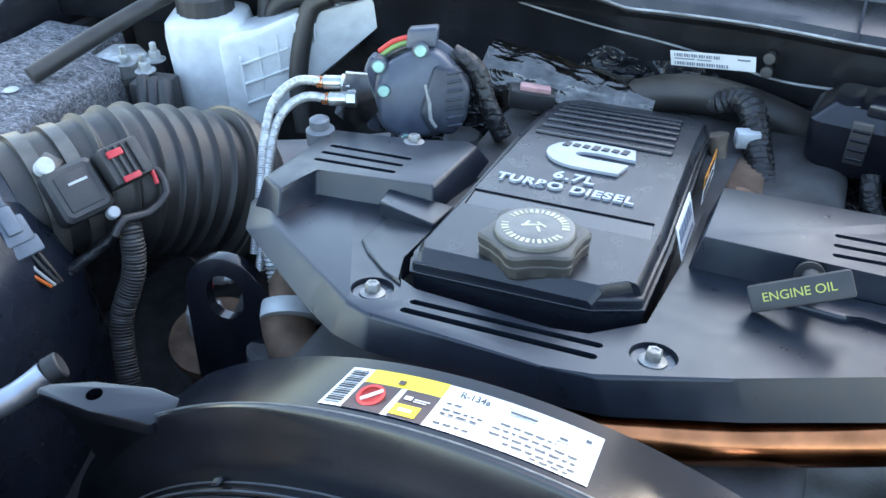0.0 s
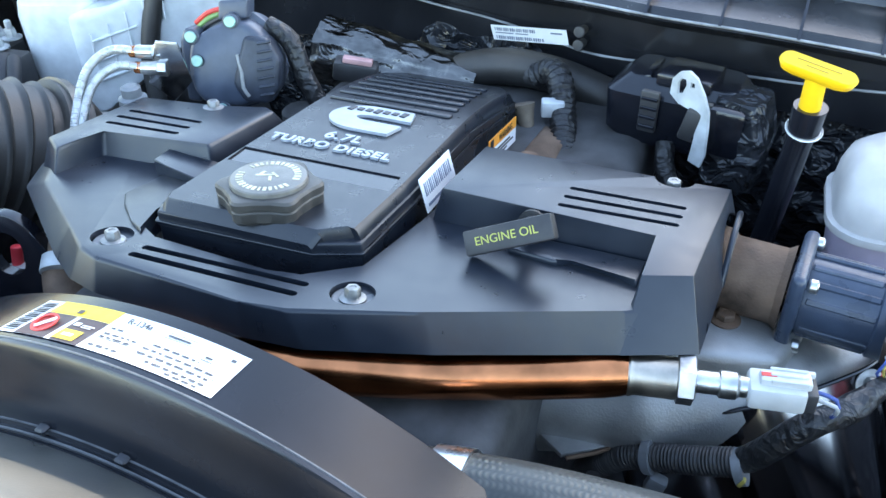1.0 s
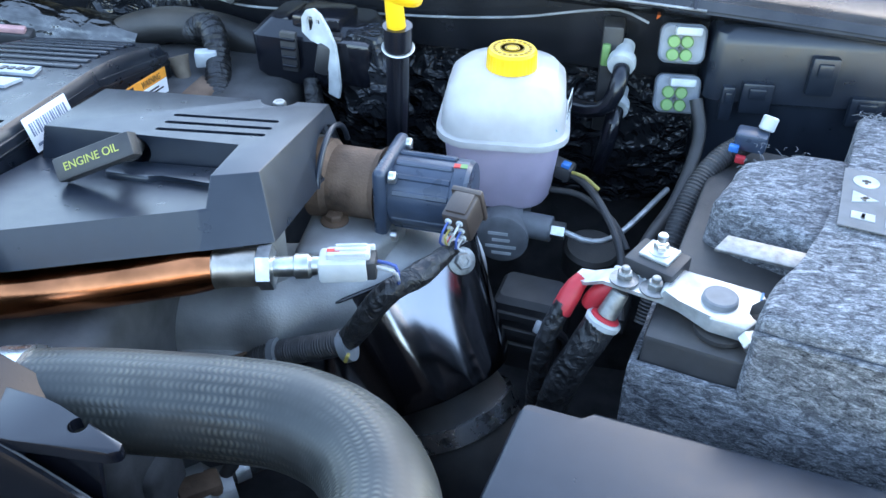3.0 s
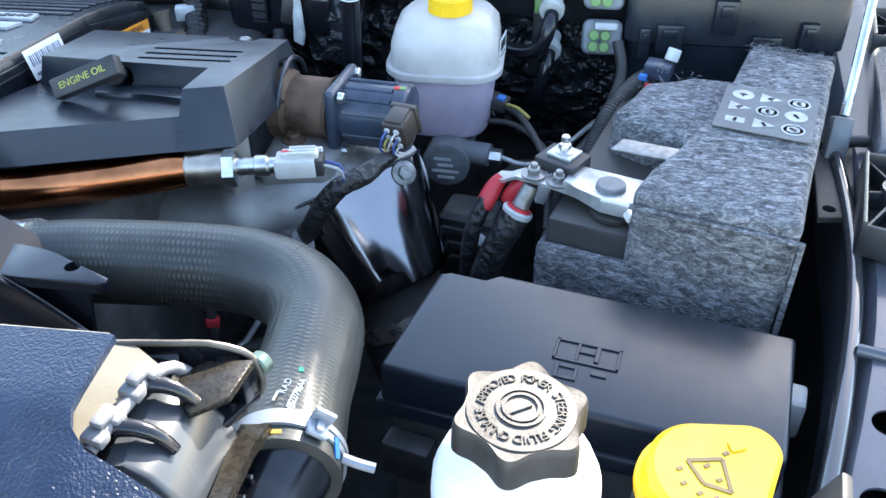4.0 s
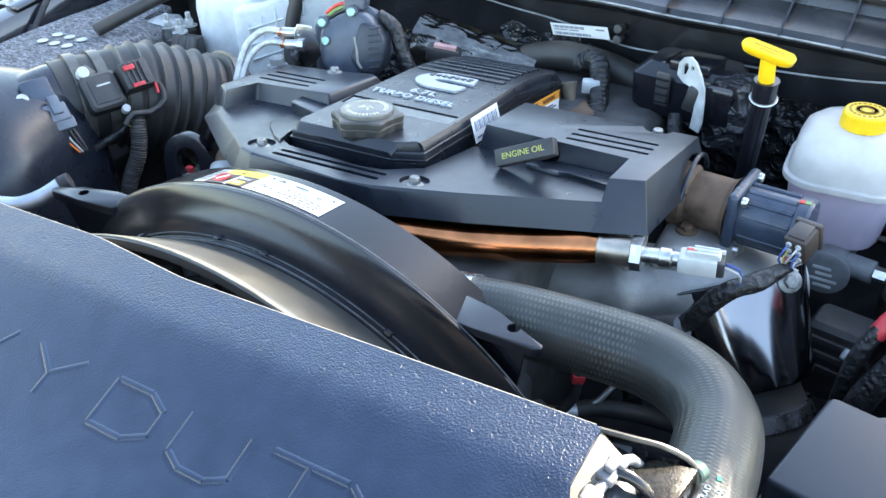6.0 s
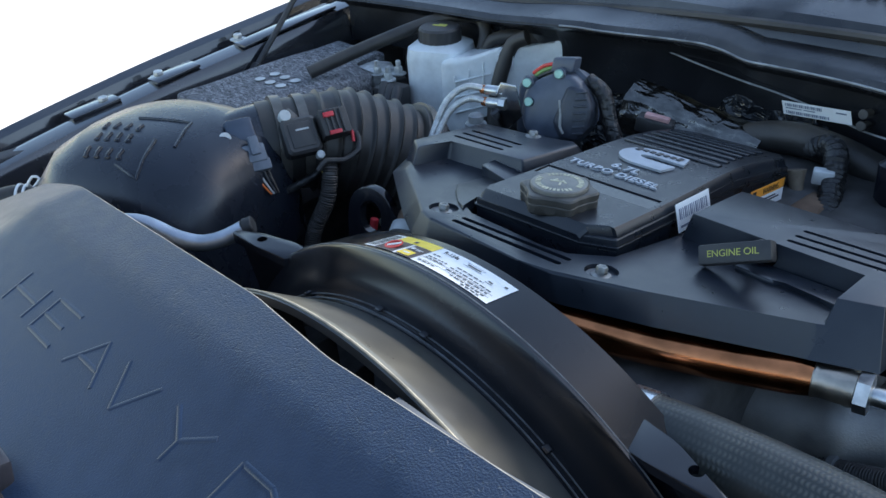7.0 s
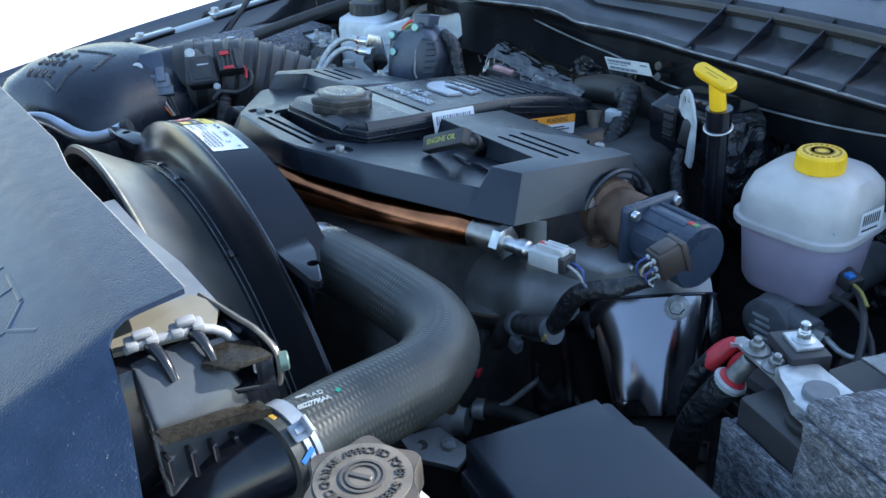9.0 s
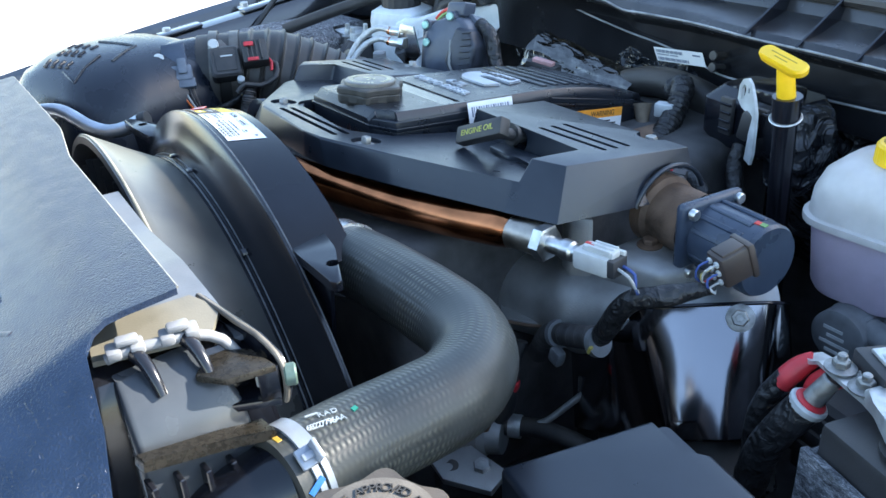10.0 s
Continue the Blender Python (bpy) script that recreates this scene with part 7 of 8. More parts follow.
def felt_lump(bm, amp, seed):
    """Roughens a body into loose felt."""
    bmesh.ops.subdivide_edges(bm, edges=[e for e in bm.edges if e.calc_length() > 0.03], cuts=6, use_grid_fill=True)
    bmesh.ops.triangulate(bm, faces=[f for f in bm.faces if len(f.verts) > 4])
    for v in bm.verts:
        p = v.co * 38
        v.co += Vector((noise.noise((p.x, p.y, p.z + seed)), noise.noise((p.x + 9, p.y, p.z + seed)), noise.noise((p.x, p.y + 7, p.z + seed)))) * amp
    return bm


bt_ = thing("battery", (0.65, 0.56, 1.05), "truck battery in a grey felt jacket with a bare clamp terminal", "battery", "batteries")
bm = B()
prism(bm, bat_poly([(0.004, 0.004), (0.170, 0.004), (0.170, 0.284), (0.004, 0.284)]), 1.05, 1.1905, 0.004)
part("case", bm, DARK, bt_, "black plastic battery case")
bm = B()
prism(bm, bat_poly([(0.0, -0.004), (0.178, -0.004), (0.178, 0.0), (0.178, 0.292), (0.173, 0.292), (0.173, 0.002), (0.0, 0.002)]), 1.04, 1.171, 0.0015)
part("jacket_skirt", felt_lump(bm, 0.0012, 1), FELT, bt_, "grey felt side wall")
bm = B()
prism(bm, bat_poly([(0.066, -0.005), (0.179, -0.005), (0.182, 0.292), (0.105, 0.292), (0.100, 0.105), (0.070, 0.035)]), 1.168, 1.236, 0.007, 3)
part("jacket_top", felt_lump(bm, 0.0016, 5), FELT, bt_, "grey felt top cover")
bm = B()
prism(bm, bat_poly([(0.018, 0.120), (0.108, 0.098), (0.112, 0.225), (0.070, 0.225), (0.030, 0.190)]), 1.19, 1.229, 0.010, 3)
part("jacket_flap", felt_lump(bm, 0.0030, 8), FELT, bt_, "ruffled grey felt flap")
bm = B()
prism(bm, bat_poly([(-0.002, 0.0), (0.003, 0.0), (0.003, 0.10), (-0.002, 0.10)]), 1.05, 1.165, 0.001)
part("jacket_side", felt_lump(bm, 0.0010, 3), FELT, bt_)
# stitched seam along the front edge
bm = B()
p0, p1 = BT @ Vector((0.066, -0.0075, 1.224)), BT @ Vector((0.180, -0.0075, 1.224))
tube(bm, [p0, (p0 + p1) / 2, p1], 0.0022, 8)
p2 = BT @ Vector((0.1815, -0.006, 1.224))
tube(bm, [p2, p2 + Vector((0, 0, -0.06)), p2 + Vector((0, 0, -0.15))], 0.0022, 8)
part("seam", bm, FELT, bt_)
# loose fibres that stand off the felt's edges
rng = random.Random(7)
bm = B()
for k in range(260):
    if k % 3:
        f = rng.random()
        p = BT @ Vector((0.105 + 0.075 * f, 0.292 - 0.012 * rng.random(), 1.236 + 0.002 * rng.random()))
    else:
        p = BT @ Vector((0.030 + 0.080 * rng.random(), 0.115 + 0.105 * rng.random(), 1.2285))
    d = Vector((rng.uniform(-1, 1), rng.uniform(-1, 1), rng.uniform(-0.1, 0.25))).normalized() * rng.uniform(0.003, 0.008)
    e = d + Vector((rng.uniform(-1, 1), rng.uniform(-1, 1), rng.uniform(-0.6, 0.1))) * 0.004
    tube(bm, [p, p + d * 0.5 + Vector((0, 0, 0.0008)), p + e], 0.00018, 3, step=0.004, caps=False)
tagged(part("loose_fibres", bm, surface("pale_felt_fibre", (0.22, 0.225, 0.24), 0.9, bump=0, spec=0.1), bt_, "loose pale felt fibres"), kind="stuff")
# pictogram label
m = plane_of(BT @ Vector((0.137, 0.150, 1.2385)), BT.to_3x3() @ Vector((1, 0, 0)), BT.to_3x3() @ Vector((0, 1, 0)))
bm = B()
box(bm, (0, 0, 0), (0.074, 0.080, 0.0008), bev=0)
felt_label = part("label", move(bm, m), surface("grey_printed_label", (0.14, 0.145, 0.15), 0.7, bump=0.2, vary=0.2), bt_, "grey label with nine white warning signs")
for i in range(3):
    for j in range(3):
        bm = B()
        c = (-0.022 + 0.022 * i, 0.024 - 0.024 * j)
        shape = ("disc", "wedge", "ring", "wedge", "ring", "disc", "bin", "wedge", "ring")[3 * j + i]
        if shape == "disc":
            lathe(bm, [(0, 0.0088), (0.0006, 0.0088), (0.0006, 0.0)], (*c, 0.0004), (0, 0, 1), 20)
        elif shape == "ring":
            lathe(bm, [(0, 0.0090), (0.0006, 0.0090), (0.0006, 0.0076), (0, 0.0076)], (*c, 0.0004), (0, 0, 1), 20)
            lathe(bm, [(0, 0.0055), (0.0006, 0.0055), (0.0006, 0.0)], (*c, 0.0004), (0, 0, 1), 6)
        elif shape == "bin":
            box(bm, (*c, 0.0007), (0.015, 0.009, 0.0006), (0, 0, 0), 0)
        else:
            prism(bm, [(c[0] - 0.008, c[1] - 0.008), (c[0] + 0.009, c[1]), (c[0] - 0.008, c[1] + 0.008)], 0.0004, 0.0010, 0)
        part("sign", move(bm, m), surface("worn_white_print", (0.42, 0.43, 0.43), 0.7, bump=0.1, vary=0.3) if (i, j) == (0, 0) else bpy.data.materials["worn_white_print"], felt_label)
        bm = B()
        box(bm, (*c, 0.0012), (0.006, 0.0022, 0.0004), (0, 0, 40 * (i + j)), 0)
        box(bm, (c[0], c[1] - 0.001, 0.0012), (0.002, 0.006, 0.0004), (0, 0, 20 * i), 0)
        part("sign_figure", move(bm, m), DARK, felt_label)
# terminal clamp, links and bolts
PALEZN = surface("pale_zinc", (0.55, 0.56, 0.55), 0.42, 0.65, vary=0.25, grain=90, bump=0.25)
bm = B()
run = [(0.494, 0.505, 1.1915), (0.503, 0.500, 1.1935), (0.514, 0.492, 1.2030), (0.526, 0.486, 1.2045), (0.546, 0.481, 1.2030), (0.560, 0.479, 1.2010)]
sheet(bm, lambda u, v: (run[u][0] + (v - 0.5) * 0.006, run[u][1] + (v - 0.5) * (0.011 if u == 0 else 0.015), run[u][2]), range(6), (0, 0.5, 1), 0.0028)
part("cable_link", bm, PALEZN, bt_, "zinc cable link")
bm = B()
prism(bm, [(0.548, 0.474), (0.560, 0.468), (0.578, 0.452), (0.600, 0.446), (0.608, 0.456), (0.600, 0.461), (0.603, 0.472), (0.616, 0.478), (0.612, 0.487), (0.588, 0.492), (0.564, 0.501), (0.553, 0.492)], 1.1985, 1.2090, 0.002, 2)
part("post_clamp", bm, PALEZN, bt_, "dull metal post clamp")
bm = B()
lathe(bm, [(0, 0.0118), (0.0040, 0.0112), (0.0048, 0.0100), (0.0048, 0.0)], (0.585, 0.471, 1.2085), (0, 0, 1), 28)
part("post", bm, GREYPL, bt_, "grey lead battery post")
bm = B()
lathe(bm, [(0, 0.017), (0.003, 0.017), (0.003, 0.013)], (0.588, 0.462, 1.1925), (0, 0, 1), 28)
part("post_seal", bm, DARK, bt_)
bm = B()
cyl(bm, (0.600, 0.447, 1.2035), (0.604, 0.438, 1.2020), 0.0058, n=6)
cyl(bm, (0.604, 0.438, 1.2020), (0.606, 0.432, 1.2015), 0.0032, n=12)
part("clamp_bolt", bm, ZINC, bt_)
bm = B()
box(bm, (0.612, 0.4805, 1.2092), (0.0016, 0.008, 0.0006), (0, 0, -15), 0)
part("paint_mark", bm, BLUE, bt_, "blue paint mark")
for x, y, z in ((0.525, 0.486, 1.2050), (0.545, 0.481, 1.2035)):
    bm = B()
    hexbolt(bm, (x, y, z), r=0.0055, h=0.007, washer=0.0098)
    cyl(bm, (x, y, z + 0.006), (x, y, z + 0.011), 0.0030, n=12)
    part("nut", bm, WORNZINC, bt_)
bm = B()
plate(bm, [BT @ Vector((0.030, 0.080, 1.214)), BT @ Vector((0.100, 0.078, 1.216)), BT @ Vector((0.100, 0.094, 1.219)), BT @ Vector((0.036, 0.096, 1.217))], 0.003, 0.001)
part("strap", bm, WORNZINC, bt_, "pale metal hold strap")
# terminal fuse
fu = thing("terminal_fuse", (0.545, 0.50, 1.2), "black terminal fuse block marked 250A with a zinc bolt", "fuse")
m = pose(0.546, 0.504, 1.2035, 0, 0, -28)
bm = B()
box(bm, (0, 0, 0), (0.036, 0.030, 0.022), bev=0.002)
part("block", move(bm, m), DARK, fu)
bm = B()
box(bm, (0, 0.002, 0.0125), (0.022, 0.020, 0.003), bev=0.001)
part("plate", move(bm, m), PALEZN, fu)
bm = B()
hexbolt(bm, (0, 0.002, 0.0138), r=0.0052, h=0.007, washer=0.008)
cyl(bm, (0, 0.002, 0.022), (0, 0.002, 0.028), 0.0035, n=12)
part("bolt", move(bm, m), ZINC, fu)
lettering("lettering", "250A", 0.0085, m @ plane_of((-0.006, -0.0163, -0.001), (1, 0, 0), (0, 0, 1)), WINK, fu, 0.0001)
# red-booted cables
cb_ = thing("battery_cables", (0.50, 0.47, 1.12), "thick black battery cables with red end sleeves", "cable")
for pts, r in (([(0.488, 0.489, 1.176), (0.481, 0.482, 1.160), (0.476, 0.480, 1.135), (0.474, 0.484, 1.09), (0.476, 0.490, 1.04)], 0.0070), ([(0.5145, 0.475, 1.176), (0.508, 0.470, 1.162), (0.499, 0.466, 1.142), (0.490, 0.466, 1.11), (0.482, 0.470, 1.05)], 0.0118)):
    bm = B()
    tube(bm, pts, r, 18, rfun=lambda s, L: 1 + 0.03 * math.sin(s * 420))
    part("cable", bm, TAPE, cb_)
bm = B()
tube(bm, [(0.4985, 0.501, 1.1905), (0.494, 0.497, 1.186), (0.489, 0.490, 1.177), (0.486, 0.487, 1.170)], 0.0072, 18, rfun=lambda s, L: 0.75 + 0.3 * min(1, s / 0.012))
part("sleeve", bm, RED, cb_, "red rubber sleeve")
bm = B()
tube(bm, [(0.524, 0.494, 1.196), (0.516, 0.494, 1.189), (0.509, 0.494, 1.180), (0.507, 0.494, 1.174)], 0.0080, 18)
part("sleeve", bm, RED, cb_, "red rubber sleeve")
bm = B()
lathe(bm, [(0, 0.0122), (0.004, 0.0128), (0.0055, 0.0116)], (0.5140, 0.4745, 1.1735), (0.35, 0.25, 0.9), 24)
part("band", bm, LIGHTPL, cb_, "pale band round the sleeve")
bm = B()
lathe(bm, [(0.004, 0.0105), (0.0065, 0.0102), (0.0075, 0.008)], (0.5140, 0.4745, 1.1735), (0.35, 0.25, 0.9), 24)
part("end_sleeve", bm, RED, cb_, "red sleeve end")
bm = B()
cyl(bm, (0.5165, 0.4762, 1.180), (0.524, 0.482, 1.198), 0.0072, 0.0062)
part("lug", bm, WORNZINC, cb_)

# ---- front fuse box ----
fb = thing("fuse_box", (0.58, 0.32, 1.1), "large black fuse box with embossed marks on its lid", "fuse box")
bm = B()
prism(bm, [(0.449, 0.282), (0.472, 0.396), (0.712, 0.358), (0.692, 0.250)], 1.150, 1.1785, 0.004, 3)
lid = part("lid", bm, COVER, fb)
b = B()
prism(b, [(0.462, 0.384), (0.500, 0.377), (0.513, 0.386), (0.517, 0.402), (0.465, 0.41)], 1.1690, 1.19, 0)
carve(lid, [b])
bm = B()
prism(bm, [(0.445, 0.280), (0.469, 0.399), (0.716, 0.360), (0.695, 0.246)], 1.138, 1.1495, 0.003)
part("rim", bm, COVER, fb)
bm = B()
prism(bm, [(0.455, 0.285), (0.476, 0.388), (0.706, 0.352), (0.688, 0.256)], 1.02, 1.1385, 0.004)
part("base", bm, SOOT, fb)
m = pose(0.575, 0.302, 1.1787, 0, 0, -8)
bm = B()
for x0, y0, x1, y1 in ((-0.020, 0.004, 0.022, 0.006), (-0.020, 0.022, 0.022, 0.024), (-0.020, 0.004, -0.018, 0.024), (0.020, 0.004, 0.022, 0.024), (-0.006, 0.006, -0.004, 0.022), (-0.004, 0.014, 0.006, 0.017), (0.006, 0.008, 0.009, 0.022), (-0.016, -0.012, -0.014, 0.0), (-0.014, -0.012, -0.004, -0.010), (-0.014, -0.002, -0.004, 0.0), (-0.004, -0.012, -0.002, 0.0), (0.006, -0.004, 0.016, 0.0)):
    box(bm, ((x0 + x1) / 2, (y0 + y1) / 2, 0.0004), (x1 - x0, y1 - y0, 0.0012), (0, 0, 0), 0.0003, 1)
part("embossed_mark", move(bm, m), COVER, fb)
bm = B()
box(bm, (0.712, 0.330, 1.140), (0.016, 0.022, 0.030), (0, 0, -12), 0.003)
part("latch", bm, LIGHTPL, fb, "pale grey latch")
bm = B()
box(bm, (0.470, 0.270, 1.112), (0.034, 0.018, 0.03), (0, 0, -12), 0.004)
part("latch", bm, DARK, fb)

# ---- power steering reservoir ----
ps = thing("steering_reservoir", (0.547, 0.157, 1.1), "milky steering fluid bottle with a black embossed cap", "reservoir")
px, py = 0.5475, 0.1585
bm = B()
lathe(bm, [(1.10, 0.035), (1.19, 0.0375), (1.236, 0.0384), (1.248, 0.0376), (1.256, 0.0345), (1.263, 0.029), (1.268, 0.024), (1.276, 0.0225)], (px, py, 0), (0, 0, 1), 40)
part("bottle", bm, MILKY, ps)
bm = B()
lathe(bm, [(1.12, 0.0365), (1.125, 0.040), (1.185, 0.0405), (1.188, 0.0370)], (px, py, 0), (0, 0, 1), 36)
HOLD = surface("pale_holder", (0.60, 0.62, 0.66), 0.4, bump=0.05, sss=0.2)
hold = part("holder", bm, HOLD, ps)
for a in (-128, -98, -66, -35):
    bm = B()
    box(bm, (px + 0.0415 * math.cos(radians(a)), py + 0.0415 * math.sin(radians(a)), 1.168), (0.008, 0.007, 0.050), (0, 0, a), 0.0015)
    part("rib", bm, HOLD, hold)
bm = B()
hexbolt(bm, (px - 0.004, py - 0.041, 1.160), (-0.1, -0.9, 0.3), r=0.007, h=0.006, washer=0.010)
part("bolt", bm, DULLZINC, ps)
bm = B()
def star(i, a, r):
    k = (0.5 + 0.5 * math.cos(6 * a + 0.5)) ** 1.7
    return r + 0.0052 * k * (1 if r > 0.0235 else 0)


lathe(bm, [(0, 0.0238), (0.0005, 0.0250), (0.0120, 0.0248), (0.0150, 0.0244), (0.0165, 0.0236), (0.0160, 0.0226)], (px, py, 1.2725), (0, 0, 1), 144, wave=star)
part("cap", bm, DUSTY, ps, "black dusty cap with lobed rim")
CAPDUST = surface("dust_bleached_cap", (0.060, 0.056, 0.050), 0.42, vary=0.35, grain=120, bump=0.25, dust=0.3)
bm = B()
lathe(bm, [(0.0150, 0.0234), (0.0168, 0.0230), (0.0168, 0.0)], (px, py, 1.2725), (0, 0, 1), 60)
cap_top = part("cap_top", bm, CAPDUST, ps, "dust-bleached top with raised lettering")
bm = B()
for rr in (0.0108, 0.0082):
    lathe(bm, [(0, rr), (0.0011, rr), (0.0011, rr - 0.0014), (0, rr - 0.0014)], (px, py, 1.2891), (0, 0, 1), 40)
box(bm, (px - 0.001, py - 0.001, 1.2897), (0.012, 0.0026, 0.0012), (0, 0, 35), 0.0003, 1)
part("embossed_ring", bm, DARK, cap_top)


def ring_words(words, a0, step, rad, size, z, who, flip=False):
    for i, ch in enumerate(words):
        if ch == " ":
            continue
        a = a0 - step * i
        p = Vector((px + rad * math.cos(radians(a)), py + rad * math.sin(radians(a)), z))
        lettering("letter", ch, size, pose(*p, 0, 0, a - 90), surface_dusty, who, 0.0005)


surface_dusty = surface("grimy_letter", (0.030, 0.028, 0.026), 0.45, bump=0.1, vary=0.3)
ring_words("USE APPROVED POWER STEERING FLUID ONLY ", 215, 360 / 38, 0.0170, 0.0060, 1.2895, cap_top)
# ---- washer filler ----
ws = thing("washer_filler", (0.632, 0.172, 1.15), "black washer filler neck with a yellow flip cap", "filler")
wx, wy = 0.632, 0.1765
bm = B()
lathe(bm, [(1.05, 0.026), (1.215, 0.0265), (1.2275, 0.025)], (wx - 0.004, wy + 0.002, 0), (0, 0, 1), 36)
part("neck", bm, DARK, ws)
tilt = Matrix.Translation((wx, wy, 1.2385)) @ pose(0, 0, 0, 6, 6, 0) @ Matrix.Diagonal((0.88, 0.88, 0.88, 1))
bm = B()
lathe(bm, [(-0.012, 0.0335), (-0.011, 0.035), (-0.007, 0.035), (-0.006, 0.0325), (-0.002, 0.0318)], (0, 0, 0), (0, 0, 1), 40)
part("flange", move(bm, tilt), YELLOW, ws)
bm = B()
lobe = [(0.032 * math.cos(radians(a)), 0.032 * math.sin(radians(a))) for a in range(103, 352, 6)] + [(0.024 + 0.0155 * math.cos(radians(a)), 0.022 + 0.0155 * math.sin(radians(a))) for a in range(-8, 104, 10)]
prism(bm, lobe, -0.003, 0.006, 0, 3)
prism(bm, lobe, 0.006, 0.010, 0, 3, top=[(x * 0.90, y * 0.90) for x, y in lobe])
flip = part("cap", move(bm, tilt), YELLOW, ws, "yellow flip cap")
bm = B()
prism(bm, [(-0.050, -0.026), (-0.040, -0.034), (-0.024, -0.024), (-0.030, -0.012)], -0.010, -0.005, 0.002)
part("tab", move(bm, tilt), YELLOW, ws)
bm = B()
fan = [(-0.012, 0.004), (0.006, 0.009), (0.010, -0.010), (-0.004, -0.008)]
for a, b in zip(fan, fan[1:] + fan[:1]):
    v = Vector((*b, 0)) - Vector((*a, 0))
    box(bm, ((a[0] + b[0]) / 2, (a[1] + b[1]) / 2, 0.0102), (v.length, 0.0022, 0.0008), (0, 0, math.degrees(math.atan2(v.y, v.x))), 0)
for x, y in ((-0.016, -0.002), (-0.014, -0.010), (-0.006, -0.014), (0.002, -0.015), (0.008, 0.013), (-0.002, 0.003), (0.004, -0.004)):
    box(bm, (x, y, 0.0102), (0.0034, 0.0020, 0.0008), (0, 0, 35), 0)
part("wash_sign", move(bm, tilt), surface("sign_line", (0.09, 0.055, 0.012), 0.5, bump=0), flip, "wiper pictogram")
bm = B()
box(bm, (0.014, 0.019, 0.0105), (0.009, 0.006, 0.0012), (0, 0, 25), 0.0004, 1)
part("stamp", move(bm, tilt), YELLOW, flip)
bm = B()
box(bm, (0.672, 0.165, 1.20), (0.006, 0.05, 0.10), (0, 20, -10), 0.002)
part("stay", bm, DARK, ws)
# headlamp back and bracket below the rail
sm = thing("horn", (0.50, 0.20, 1.1), "round dark grey horn cover low beside the bottle", "horn")
bm = B()
lathe(bm, [(0, 0.016), (0.005, 0.018), (0.014, 0.015), (0.018, 0.008), (0.019, 0.0)], (0.500, 0.170, 1.150), (-0.3, -0.5, 0.8), 28)
part("dome", bm, RUBBER, sm)
bm = B()
box(bm, (0.497, 0.18, 1.13), (0.02, 0.02, 0.08), bev=0.003)
part("stay", bm, SOOT, sm)

# ---- air filter housing and intake tube on the left ----
air = thing("air_filter_housing", (-0.45, 0.28, 1.1), "smooth black moulded air filter housing and intake tube", "air filter")
bm = B()
loft(bm, [(1.02, -0.47, 0.285, 0.135, 0.125, 0.06), (1.16, -0.47, 0.285, 0.135, 0.125, 0.07), (1.205, -0.47, 0.288, 0.130, 0.120, 0.075), (1.235, -0.472, 0.292, 0.115, 0.105, 0.075), (1.252, -0.474, 0.296, 0.090, 0.084, 0.07), (1.261, -0.475, 0.300, 0.055, 0.055, 0.05), (1.263, -0.475, 0.302, 0.02, 0.02, 0.018)], 20, 8)
AIRSKIN = surface("smooth_black_moulding", (0.012, 0.016, 0.025), 0.28, vary=0.15, grain=30, fine=1200, bump=0.12, dust=0.03, spec=0.5)
air_dome = part("dome", bm, AIRSKIN, air, angle=60)
bpy.context.view_layer.update()
def on_housing(x, y):
    """The point of the housing's skin over x, y."""
    mw = air_dome.matrix_world
    hit, p, nrm, _ = air_dome.ray_cast(mw.inverted() @ Vector((x, y, 1.5)), Vector((0, 0, -1)))
    return (mw @ p if hit else Vector((x, y, 1.2))) + Vector((0, 0, 0.0004))


def raised_line(pts, r=0.0018):
    line = []
    for (x0, y0), (x1, y1) in zip(pts, pts[1:]):
        line += [on_housing(x0 + (x1 - x0) * k / 6, y0 + (y1 - y0) * k / 6) for k in range(6)]
    line.append(on_housing(*pts[-1]))
    return part("raised_line", tube(B(), line, r, 8, smooth=False), AIRSKIN, air)


raised_line([(-0.494, 0.279), (-0.434, 0.314), (-0.398, 0.273)])
raised_line([(-0.424, 0.264), (-0.389, 0.219), (-0.426, 0.215)])
for row, (x0, y0, x1, y1) in enumerate(((-0.518, 0.242, -0.458, 0.270), (-0.498, 0.224, -0.445, 0.250), (-0.482, 0.202, -0.426, 0.229))):
    for k in range(4):
        f = (k + 0.5) / 4
        x, y = x0 + (x1 - x0) * f, y0 + (y1 - y0) * f
        raised_line([(x - 0.004, y + 0.005), (x + 0.003, y - 0.006), (x + 0.006, y - 0.003)], 0.0020)
bm = B()
tube(bm, [(-0.47, 0.27, 1.200), (-0.435, 0.33, 1.204), (-0.430, 0.39, 1.207), (-0.416, 0.430, 1.2065), (-0.409, 0.446, 1.204)], 0.0525, 40)
part("intake_tube", bm, AIRSKIN, air)
bel = thing("intake_bellows", (-0.33, 0.52, 1.18), "dusty black ribbed rubber intake bellows with band clamps", "hose")
BP = [(-0.430, 0.395, 1.207), (-0.414, 0.434, 1.206), (-0.396, 0.475, 1.197), (-0.378, 0.520, 1.178), (-0.358, 0.560, 1.155)]
bm = B()
def bellows_r(s, L):
    ridge = 0.0
    if 0.058 < s < L - 0.006:
        ridge = 0.085 * (0.5 + 0.5 * math.cos((s - 0.066) * 2 * math.pi / 0.0180)) ** 10
    return 0.98 + 0.22 * min(1.0, max(0.0, (s - 0.045) / 0.05)) + ridge


tube(bm, BP, 0.0555, 56, step=0.0012, rfun=bellows_r)
part("bellows", bm, DUSTY, bel, angle=50)
